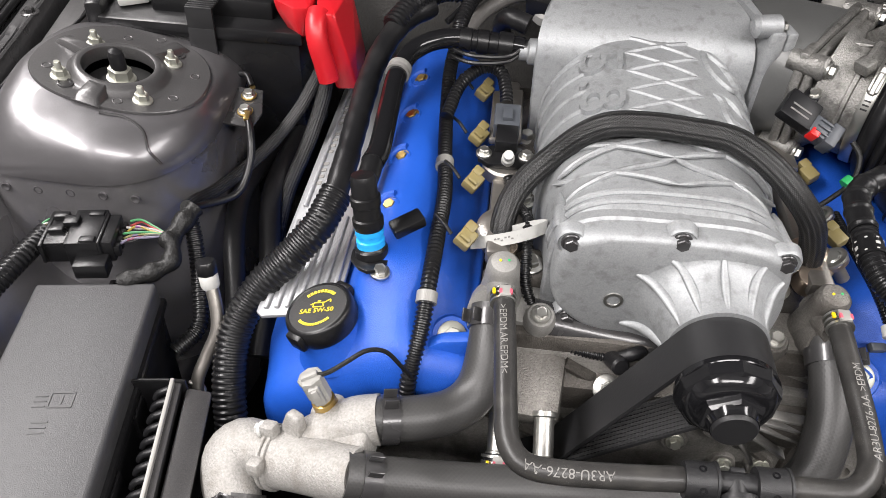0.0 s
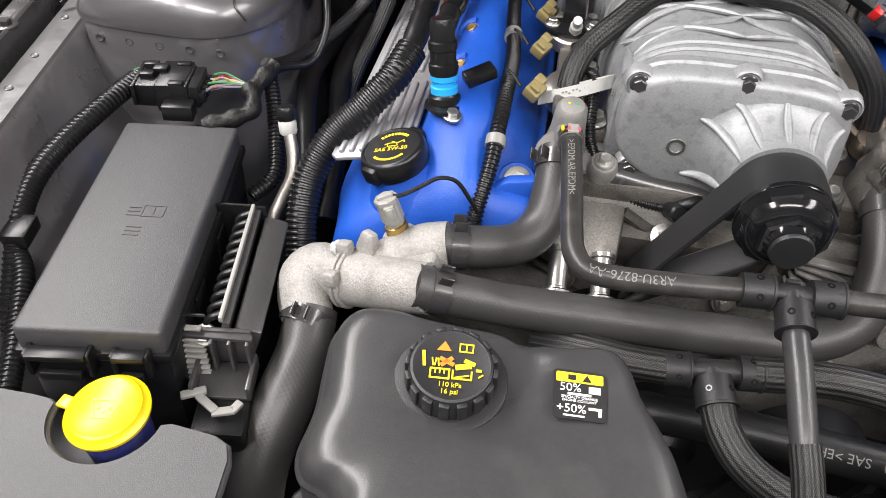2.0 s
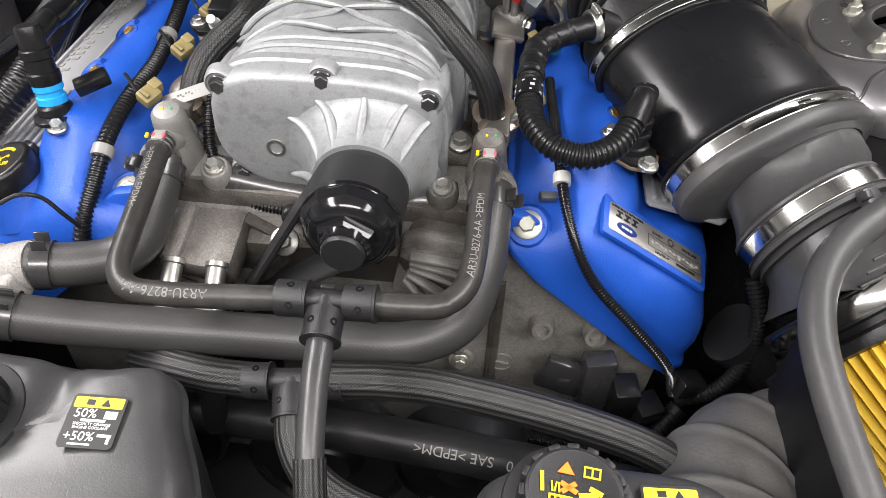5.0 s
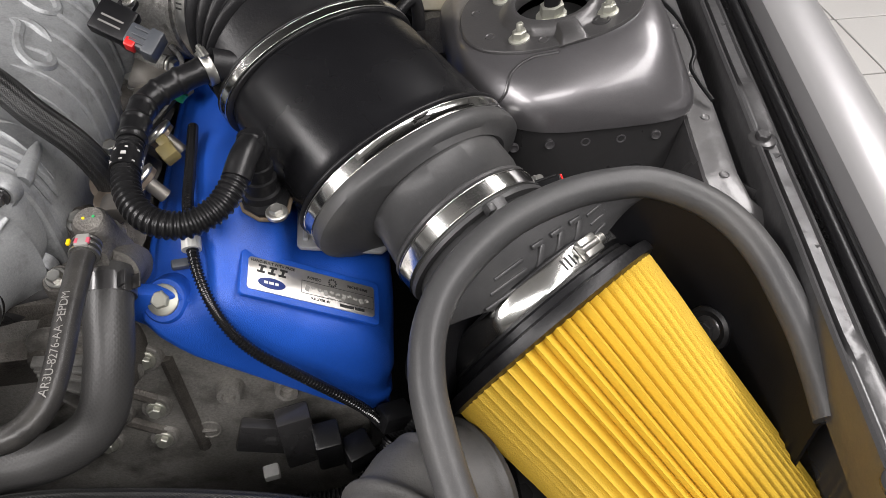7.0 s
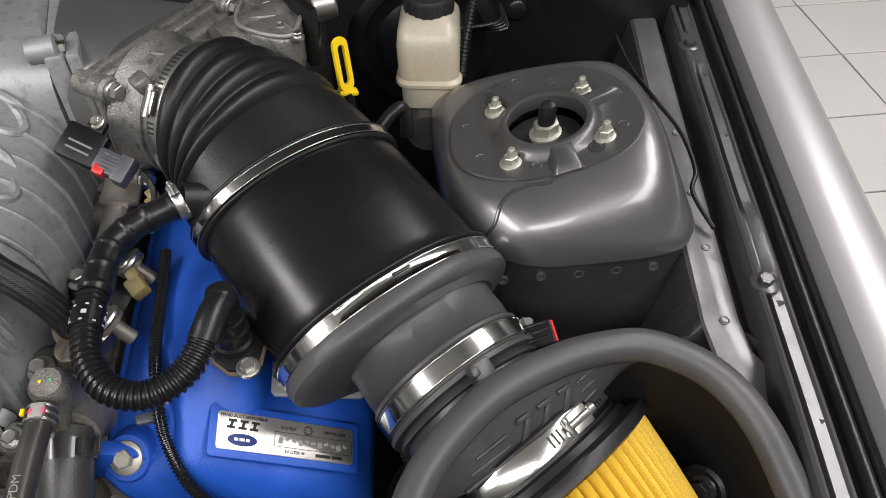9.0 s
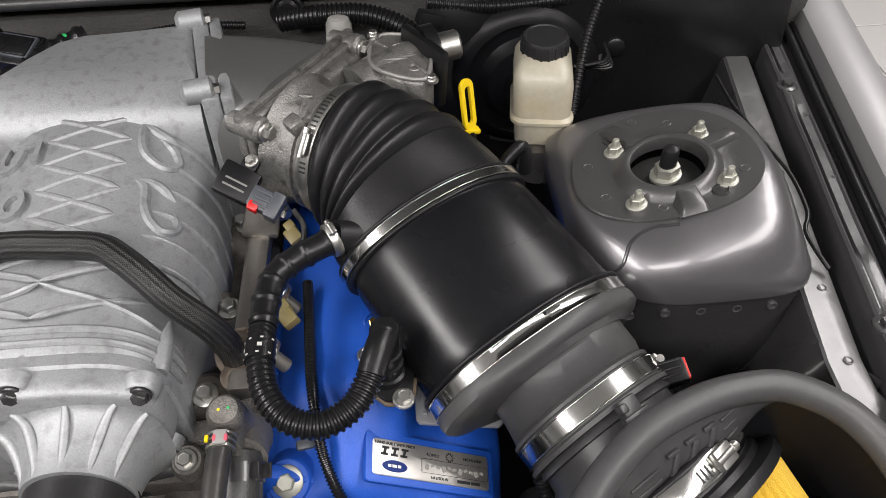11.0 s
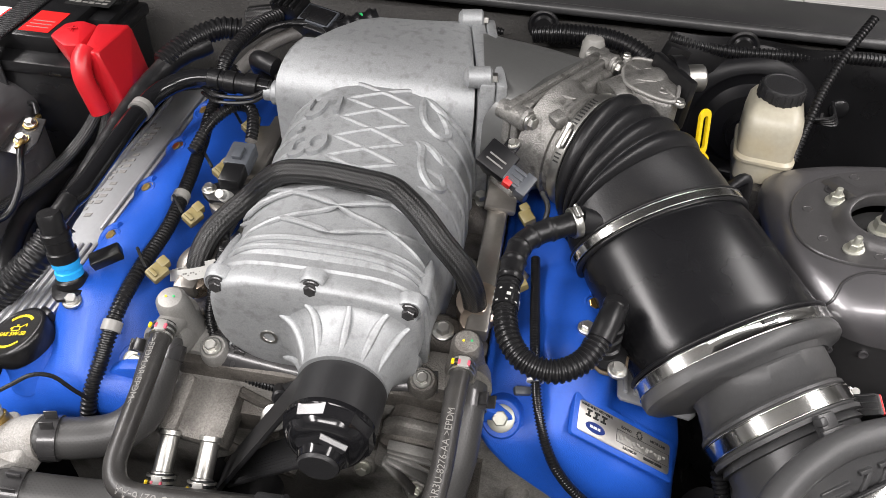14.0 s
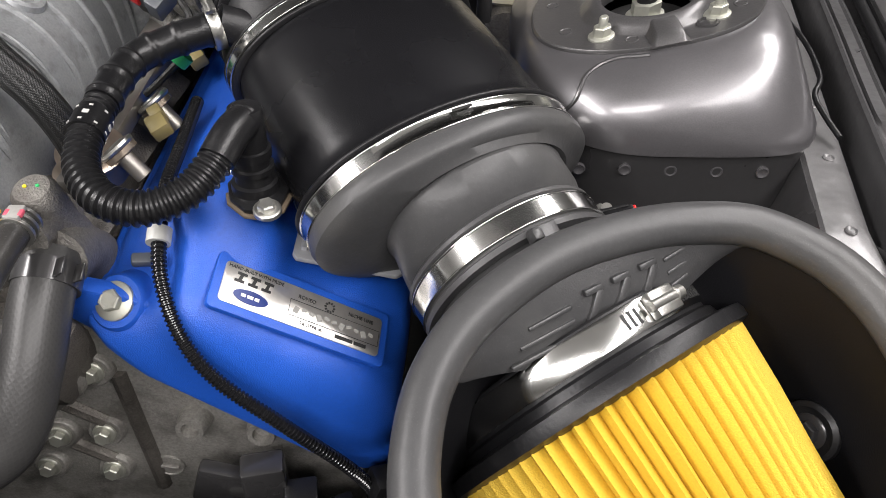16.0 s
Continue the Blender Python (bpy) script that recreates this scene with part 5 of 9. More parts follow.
# ---- air intake ----
FAX = V(0.535, -0.745, -0.400).normalized()
C2, C3 = V(0.314, 0.621, 0.882), V(0.3825, 0.5105, 0.846)
N1, N2 = V(0.405, 0.4915, 0.838), V(0.4285, 0.4675, 0.806)


def oval(bm, prof, seg=96):
    """A skin through oval sections: (centre, axis, radius, flattening along the upper front)."""
    rings = []
    for at, axis, r, sq in prof:
        a, u, w = frame_of(axis, (0.11, -0.25, 0.96))
        rings.append([Vector(at) + r * (sq * math.cos(2 * math.pi * j / seg) * u + math.sin(2 * math.pi * j / seg) * w) for j in range(seg)])
    return loft(bm, rings, (False, False))


def oval_band(at, axis, r, width, sq, parent, screw=None):
    bm = BM()
    h = width / 2
    oval(bm, [(at + axis * d, axis, r + q, sq) for d, q in ((-h, -0.001), (-h, 0.0018), (-h * 0.92, 0.0022), (-h * 0.84, 0.0020), (-h * 0.80, 0.0014), (0.0, 0.0014), (h * 0.80, 0.0014), (h * 0.84, 0.0020), (h * 0.92, 0.0022), (h, 0.0018), (h, -0.001))])
    ob = part("clamp", bm, CHROME, parent, "polished steel band clamp", angle=60)
    if screw:
        a, u, w = frame_of(axis, screw)
        c = at + u * (r + 0.005) * 0.95
        sb = BM()
        box(sb, None, (0.022, width * 0.9, 0.008), bevel=0.002, m=plane_m(c, w, a))
        lathe(sb, c + u * 0.003 - w * 0.016, w, [(0, 0.0045), (0.006, 0.0045), (0.0065, 0.0035), (0.030, 0.0035)], 12)
        part("clamp_screw", sb, STEEL, ob)
    return ob


def intake():
    t = thing("intake_tube", (0.34, 0.60, 0.75), "satin black air intake tube with bellows and polished clamps", "intake tube")
    n = V(0.83, -0.55, 0).normalized()
    a = (C3 - C2).normalized()
    S = 0.64
    # bellows: round at the throttle body, four rolled rings through the bend, then a smooth oval cuff
    be = BM()
    c0 = V(0.2300, 0.7000, 0.9170)
    run = (C2 - c0).length
    prof = []
    for i in range(150):
        f = i / 149
        h0, h1, h2, h3 = 2 * f ** 3 - 3 * f * f + 1, f ** 3 - 2 * f * f + f, 3 * f * f - 2 * f ** 3, f ** 3 - f * f
        p = c0 * h0 + n * (h1 * run * 1.25) + C2 * h2 + a * (h3 * run * 0.9)
        e = min(1.0, max(0.0, (f - 0.12) / 0.78))
        e = e * e * (3 - 2 * e)
        g = min(1.0, f / 0.85)
        g = g * g * (3 - 2 * g)
        step_ = min(1.0, max(0.0, (f - 0.085) / 0.02))
        wide = 0.0605 + 0.006 * step_ + (0.0905 - 0.0665) * g
        high = 0.0605 + 0.006 * step_ + (0.0585 - 0.0665) * g
        if 0.10 < f < 0.58:
            roll = abs(math.sin(math.pi * (f - 0.10) / 0.12)) ** 0.75
            wide += 0.0068 * roll - 0.0015
            high += 0.0068 * roll - 0.0015
        prof.append((p, n.lerp(a, e).normalized(), wide, high / wide))
    part("bellows_elbow", oval(be, prof, 72), RUBBER, t, "ribbed black rubber elbow", angle=60)
    nip = BM()
    tube(nip, [C2 + V(-0.055, -0.026, 0.020), C2 + V(-0.086, -0.036, 0.034)], 0.0135, 20, 0.004)
    part("breather_nipple", nip, RUBBER, t)
    L = (C3 - C2).length
    can = BM()
    oval(can, [(C2 + a * d, a, r, S) for d, r in ((-0.010, 0.087), (-0.004, 0.0935), (0.004, 0.0935), (0.008, 0.0905), (0.012, 0.0915), (0.02, 0.0925), (L * 0.5, 0.0945), (L - 0.02, 0.0960),
                                                  (L - 0.010, 0.0965), (L - 0.007, 0.0985), (L + 0.006, 0.0985))])
    part("can", can, CANM, t, "smooth satin black intake can")
    r = BM()
    lip = C3 + a * 0.0
    oval(r, [(lip + a * 0.002, a, 0.0975, S), (lip + a * 0.007, a, 0.0990, S), (lip + a * 0.010, a, 0.1005, S), (lip + a * 0.014, a, 0.1015, S), (lip + a * 0.020, a, 0.1005, S), (lip + a * 0.0235, a, 0.096, S),
             (lip + a * 0.0245, a, 0.090, S), (lip.lerp(N1, 0.7) + a * 0.009, a, 0.0720, 0.76), (N1 - a * 0.001, a, 0.0655, 0.82), (N1 + a * 0.003, a, 0.0640, 0.86), (N1.lerp(N2, 0.45), a, 0.0655, 0.90), (N2 - a * 0.0155, a, 0.0660, 0.92),
             (N2 - a * 0.0125, a, 0.0690, 0.93), (N2 - a * 0.0100, a, 0.0690, 0.93), (N2 - a * 0.009, a, 0.0670, 0.93), (N2 + a * 0.0090, a, 0.0670, 0.93), (N2 + a * 0.011, a, 0.0700, 0.93), (N2 + a * 0.0145, a, 0.0695, 0.93), (N2 + a * 0.015, a, 0.060, 0.90)])
    part("rubber_reducer", r, RUBBERGREY, t, "dusty grey rubber reducer cuff")
    oval_band(C2, a, 0.0945, 0.0095, S, t)
    for d in (-0.0072, 0.0072):
        lp = BM()
        oval(lp, [(C2 + a * (d + e), a, 0.0930 + q, S) for e, q in ((-0.0016, -0.002), (-0.0013, 0.0025), (0.0, 0.0034), (0.0013, 0.0025), (0.0016, -0.002))])
        part("rubber_lip", lp, RUBBER, t, angle=60)
    oval_band(C3 + a * 0.003, a, 0.0990, 0.0120, S, t)
    lp = BM()
    oval(lp, [(C3 + a * (-0.0068 + e), a, 0.0985 + q, S) for e, q in ((-0.0018, -0.002), (-0.0014, 0.0026), (0.0, 0.0036), (0.0014, 0.0026), (0.0018, -0.002))])
    part("rubber_lip", lp, RUBBER, t, angle=60)
    oval_band(N2, a, 0.0680, 0.0155, 0.93, t, V(0.70, 0.62, 0.30))
    band("clamp", c0 + n * 0.0055, n, 0.0615, 0.011, t, STEEL, V(-0.5, -0.6, 0.65), 0.0012, "worm drive clamp")
    m = BM()
    c4 = N2
    d = (V(0.462, 0.410, 0.770) - N2).normalized()
    oval(m, [(c4 + a * 0.008, a, 0.060, 0.9), (c4 + a * 0.019, a, 0.066, 0.92), (c4 + a * 0.0215, a, 0.067, 0.92), (c4 + a * 0.0225, a, 0.0625, 0.94), (c4 + a * 0.026 + d * 0.008, a.lerp(d, 0.4), 0.0625, 0.96), (c4 + a * 0.012 + d * 0.040, a.lerp(d, 0.8), 0.068, 1.0), (c4 + d * 0.062, d, 0.074, 1.0)], 64)
    part("sensor_housing", m, TANKM, t, "black plastic air meter housing")
    k = BM()
    f = frame_of(d, (0.10, 0.0, 1.0))
    at = V(0.444, 0.431, 0.860)
    box(k, None, (0.024, 0.018, 0.010), bevel=0.002, m=plane_m(at, d, f[2]))
    box(k, None, (0.007, 0.026, 0.006), bevel=0.0015, m=plane_m(at + d * 0.004 + f[1] * 0.004, d, f[2]))
    box(k, None, (0.007, 0.007, 0.009), bevel=0.0015, m=plane_m(at - d * 0.006 + f[1] * 0.004 + f[2] * 0.008, d, f[2]))
    part("moulded_clip", k, TANKM, t)
    g = BM()
    run_ = (V(0.5072, 0.4813, 0.8392) - V(0.4700, 0.4800, 0.8280)).normalized()
    g2 = frame_of(run_, (0.1, -0.3, 1.0))
    box(g, None, (0.036, 0.020, 0.016), bevel=0.002, m=plane_m(V(0.4900, 0.4815, 0.8310), run_, g2[2]))
    box(g, None, (0.012, 0.026, 0.020), bevel=0.002, m=plane_m(V(0.4740, 0.4800, 0.8265), run_, g2[2]))
    for e_ in (-0.006, 0.0, 0.006):
        box(g, None, (0.022, 0.0022, 0.0022), bevel=0.0006, m=plane_m(V(0.4910, 0.4815, 0.8400) + g2[2] * e_, run_, g2[2]))
    part("sensor_plug", g, PLASTIC, t, "black sensor plug")
    h = BM()
    box(h, None, (0.004, 0.018, 0.007), bevel=0.001, m=plane_m(V(0.5060, 0.4817, 0.8385), run_, g2[2]))
    part("lock_tab", h, REDCLIP, t, "red lock tab")
    w = BM()
    q = frame_of(a, (-0.05, 0.1, 1))
    for i in range(2):
        box(w, None, (0.014 - 0.003 * i, 0.0018, 0.0006), m=plane_m(C3 + a * (0.0010 + 0.0036 * i) + q[1] * (0.0990 * S + 0.0030), q[2], a))
    part("printed_bar", w, KPRINT, t, "unreadable small print")
    return c4, d


C4B, AXB = intake()
RIM = [(x, y, 0.878 + 0.33 * (y - 0.43) - 0.10 * (x - 0.5)) for x, y in
       ((0.395, 0.180), (0.385, 0.222), (0.377, 0.262), (0.374, 0.298), (0.381, 0.334), (0.402, 0.368), (0.443, 0.403), (0.488, 0.424), (0.525, 0.433),
        (0.560, 0.434), (0.595, 0.419), (0.616, 0.398), (0.628, 0.373), (0.634, 0.345), (0.638, 0.315), (0.638, 0.285), (0.636, 0.258))]
FC = V(0.4735, 0.4050, 0.7690)


def airbox():
    t = thing("air_box", (0.49, 0.33, 0.60), "black plastic open air box with thick rubber rim seal", "air box")
    seal = BM()
    tube(seal, RIM, 0.0122, 20, 0.006)
    part("rim_seal", seal, RUBBERGREY, t, "thick grey-black rubber seal on the rim")
    c = V(0.488, 0.30, 0)
    pts = spline(RIM, 0.008)
    rings = []
    for k, d in ((1.005, 0.004), (0.965, 0.006), (0.955, 0.014), (0.952, 0.05), (0.950, 0.14), (0.945, 0.32)):
        rings.append([V(c.x + (p.x - c.x) * k, c.y + (p.y - c.y) * k, max(0.53, p.z - d)) for p in pts])
    part("wall", solid(loft(BM(), rings, wrap=False), 0.0025), SENSORM, t)
    f = BM()
    prism(f, [((p.x - c.x) * 0.945, (p.y - c.y) * 0.945) for p in pts[::4]], (c.x, c.y, 0.534), (1, 0, 0), (0, 1, 0), -0.003)
    part("box_floor", f, SENSORM, t)
    # sloped back ledge with raised strokes, through which the filter neck passes
    seg = [p for p in pts if p.y > 0.335 and p.x < 0.562]
    top, mid_, low = [], [], []
    for i, p in enumerate(seg):
        g = i / (len(seg) - 1)
        k = math.sin(math.pi * g) ** 0.6
        q = V(c.x + (p.x - c.x) * 0.955, c.y + (p.y - c.y) * 0.955, p.z - 0.007)
        end = V(0.397, 0.344, 0.824).lerp(V(0.560, 0.436, 0.850), g)
        top.append(q)
        low.append(q.lerp(end, min(1.0, 1.25 * k)))
        mid_.append(top[-1].lerp(low[-1], 0.5) + k * V(0.002, -0.004, 0.0))
    part("back_ledge", solid(loft(BM(), [top, mid_, low], wrap=False), 0.002), TANKM, t, angle=70)
    near = lambda x: min(range(len(mid_)), key=lambda i: abs(mid_[i].x - x))
    a = mid_[near(0.460)]
    ux = (mid_[near(0.515)] - mid_[near(0.420)]).normalized()
    uy = top[near(0.465)] - low[near(0.465)]
    uy = (uy - ux * uy.dot(ux)).normalized()
    def bar(u0, v0, u1, v1, wd=0.0032):
        bm_ = BM()
        p, q = a + ux * (1.12 * u0) + uy * (1.3 * v0), a + ux * (1.12 * u1) + uy * (1.3 * v1)
        mm = plane_m((p + q) / 2 + ux.cross(uy) * 0.0022, q - p, ux.cross(uy).cross(q - p))
        box(bm_, None, ((q - p).length, wd, 0.004), bevel=0.0008, m=mm)
        part("raised_stroke", bm_, TANKM, t)
    for k in range(3):
        bar(-0.048 + 0.007 * k, -0.009 + 0.0060 * k, -0.010, -0.008 + 0.0060 * k, 0.0026)
        bar(0.045, -0.007 + 0.0060 * k, 0.070 - 0.007 * (2 - k), -0.005 + 0.0060 * k, 0.0026)
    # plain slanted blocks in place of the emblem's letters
    for u0 in (-0.004, 0.012, 0.028):
        bar(u0, -0.0065, u0 + 0.009, -0.0065, 0.0038)
        bar(u0 + 0.003, 0.0065, u0 + 0.013, 0.0065, 0.0038)
        bar(u0 + 0.002, -0.0055, u0 + 0.0115, 0.0055, 0.0046)
    n = BM()
    lathe(n, (0.610, 0.3815, 0.757), (-0.75, -0.52, 0.40), [(-0.01, 0.020), (0.004, 0.019), (0.006, 0.016), (0.003, 0.012), (0.003, 0.0004)], 28)
    part("mount_cup", n, RUBBER, t)
    bolt_thing((0.6078, 0.3800, 0.7582), (-0.75, -0.52, 0.40), 0.0075, 0.007, "black bolt in the air box mount", PAINTDARKSHADE, group="air box bolts")
    # cone filter
    fl = thing("cone_filter", (0.55, 0.32, 0.62), "yellow pleated cone air filter with black rubber base", "air filter")
    pl = BM()
    ax, u, w = frame_of(FAX)
    N = 66
    rings = []
    for d, r0 in ((0.018, 0.0925), (0.024, 0.0925), (0.06, 0.0885), (0.10, 0.0830), (0.15, 0.0775), (0.20, 0.0720), (0.250, 0.0665), (0.300, 0.0610)):
        ring = []
        for j in range(N * 4):
            ph = 2 * math.pi * j / (N * 4)
            rr = r0 * (1 + 0.004 * math.sin(0.37 * (j // 4) ** 1.3)) + (-0.0040, 0.0026, 0.0056, 0.0026)[j % 4] - 0.0006 * random.random()
            ring.append(FC + ax * d + rr * (math.cos(ph) * u + math.sin(ph) * w))
        rings.append(ring)
    part("pleats", loft(pl, rings), PAPER, fl, angle=28)
    b2 = BM()
    lathe(b2, FC, FAX, [(-0.0215, 0.076), (-0.0210, 0.0845), (-0.0195, 0.0858), (0.001, 0.0862), (0.003, 0.0895), (0.008, 0.0910), (0.0095, 0.0990), (0.0105, 0.1030), (0.014, 0.1040), (0.019, 0.1036), (0.0215, 0.096)], 80)
    part("rubber_base", b2, RUBBER, fl, "black rubber filter base")
    band("clamp", FC - FAX * 0.0095, FAX, 0.0862, 0.017, fl, CHROME, V(0.36, -0.20, 0.91), 0.0013, "polished worm drive clamp")
    e = BM()
    lathe(e, FC, FAX, [(0.297, 0.063), (0.305, 0.0655), (0.313, 0.062), (0.316, 0.05), (0.316, 0.0005)], 60)
    part("end_cap", e, RUBBER, fl)
    # inlet duct in front of the air box
    d = thing("inlet_duct", (0.36, 0.27, 0.62), "dusty black rubber inlet duct with broad pleats", "air duct")
    bm = BM()
    tube(bm, [(0.330, 0.120, 0.690), (0.332, 0.19, 0.700), (0.340, 0.245, 0.705), (0.365, 0.285, 0.702), (0.41, 0.31, 0.69)],
         lambda s, Lx: 0.0525 + 0.0032 * math.exp(-(((s % 0.034) - 0.017) / 0.0032) ** 2) + 0.0015 * math.sin(2 * math.pi * s / 0.034) - 0.006 * max(0, (s / Lx - 0.75)), 48, 0.0016)
    part("duct", bm, DUSTY, d)


airbox()


# ---- hoses and wiring ----
def hose(name, pts, r, material, label, category="hose", group="", seg=20, step=0.005):
    return single(name, tube(BM(), pts, r, seg, step), material, label, category, group)


def loom(name, pts, r, label, pitch=0.0042, depth=0.0007, material=None, category="wiring loom", group=""):
    return single(name, corrugated(BM(), pts, r, pitch, depth, 16), material or PLASTIC, label, category, group)


def spring_clamp(at, axis, r, ref=(0, -0.2, 1), material=None):
    t = thing("spring_clamp", at, "black spring band clamp with two raised tabs", "hose clamp", "spring band clamps")
    bm = BM()
    lathe(bm, at, axis, [(-0.007, r), (-0.007, r + 0.0014), (0.007, r + 0.0014), (0.007, r)], 40)
    part("ring", bm, material or PAINTDARKSHADE, t)
    a, u, w = frame_of(axis, ref)
    for k in (-1, 1):
        b = BM()
        box(b, None, (0.0016, 0.011, 0.009), bevel=0.0005, m=plane_m(Vector(at) + u * (r + 0.005) + w * 0.006 * k, w, a))
        part("tab", b, material or PAINTDARKSHADE, t)
    return t


def quick_clip(at, axis, r, ref=(0, -0.5, 1)):
    """Small wire clamp with yellow and pink assembly tags."""
    t = thing("wire_clamp", at, "small steel hose clamp with yellow and pink tags", "hose clamp", "tagged hose clamps")
    a, u, w = frame_of(axis, ref)
    bm = BM()
    for d in (-0.005, 0.0, 0.005):
        lathe(bm, Vector(at) + a * d, axis, [(-0.0012, r), (-0.0010, r + 0.0016), (0.0010, r + 0.0016), (0.0012, r)], 30)
    part("ring", bm, STEEL, t)
    for k, m in ((-0.0055, REDPINK), (0.0025, REDPINK), (0.0080, YELLOW)):
        b = BM()
        box(b, None, (0.0026, 0.0052, 0.0026), bevel=0.0007, m=plane_m(Vector(at) + u * (r + 0.0016) + w * k + a * 0.001, w, a))
        part("tag", b, m, t)
    b = BM()
    box(b, None, (0.0095, 0.011, 0.0032), bevel=0.0009, m=plane_m(Vector(at) + u * (r + 0.001) - w * 0.001, w, a))
    part("tab", b, GREYPL, t)


REDPINK = mat("pink_tag", (0.50, 0.08, 0.12), 0.45)


def collar(at, axis, r, length, label="black plastic quick connector collar"):
    t = thing("quick_connector", at, label, "connector", "quick connectors")
    bm = BM()
    h = length / 2
    lathe(bm, at, axis, [(-h, r * 0.84), (-h, r * 0.98), (-h * 0.85, r), (h * 0.8, r), (h * 0.85, r * 1.06), (h, r * 1.06), (h, r * 0.85)], 36)
    part("sleeve", bm, PLASTICMATT, t)
    a, u, w = frame_of(axis)
    for ang in (-0.7, 0.5):
        b = BM()
        q = (u * math.cos(ang) + w * math.sin(ang)).normalized()
        lathe(b, Vector(at) + q * (r - 0.001), q, [(0, 0.0026), (0.0014, 0.0026), (0.0014, 0.0014), (0.0003, 0.0012), (0.0003, 0.0002)], 14)
        part("window", b, GLOSSBLACK, t)
    return t


HEATL = [(-0.119, 0.432, 0.862), (-0.117, 0.405, 0.859), (-0.114, 0.368, 0.853), (-0.1115, 0.330, 0.846), (-0.108, 0.303, 0.841), (-0.096, 0.2885, 0.838), (-0.070, 0.2845, 0.839), (-0.02, 0.286, 0.841), (0.025, 0.288, 0.844)]
HEATR = [(0.1445, 0.436, 0.868), (0.143, 0.405, 0.866), (0.1425, 0.368, 0.862), (0.142, 0.332, 0.856), (0.138, 0.306, 0.852), (0.124, 0.290, 0.849), (0.102, 0.2875, 0.847), (0.066, 0.2865, 0.847)]
RADH = [(-0.225, 0.293, 0.790), (-0.190, 0.299, 0.780), (-0.137, 0.309, 0.768), (-0.050, 0.322, 0.757), (0.030, 0.330, 0.751), (0.095, 0.335, 0.752), (0.135, 0.350, 0.768), (0.148, 0.378, 0.800), (0.150, 0.410, 0.826), (0.150, 0.437, 0.836)]
LOUT = [(-0.214, 0.345, 0.791), (-0.180, 0.352, 0.788), (-0.150, 0.364, 0.788), (-0.132, 0.382, 0.798), (-0.126, 0.408, 0.822), (-0.126, 0.436, 0.838)]
DOWN = [(-0.314, 0.298, 0.737), (-0.3135, 0.282, 0.728), (-0.313, 0.262, 0.717), (-0.319, 0.229, 0.700), (-0.329, 0.191, 0.670), (-0.332, 0.170, 0.640), (-0.334, 0.140, 0.580)]


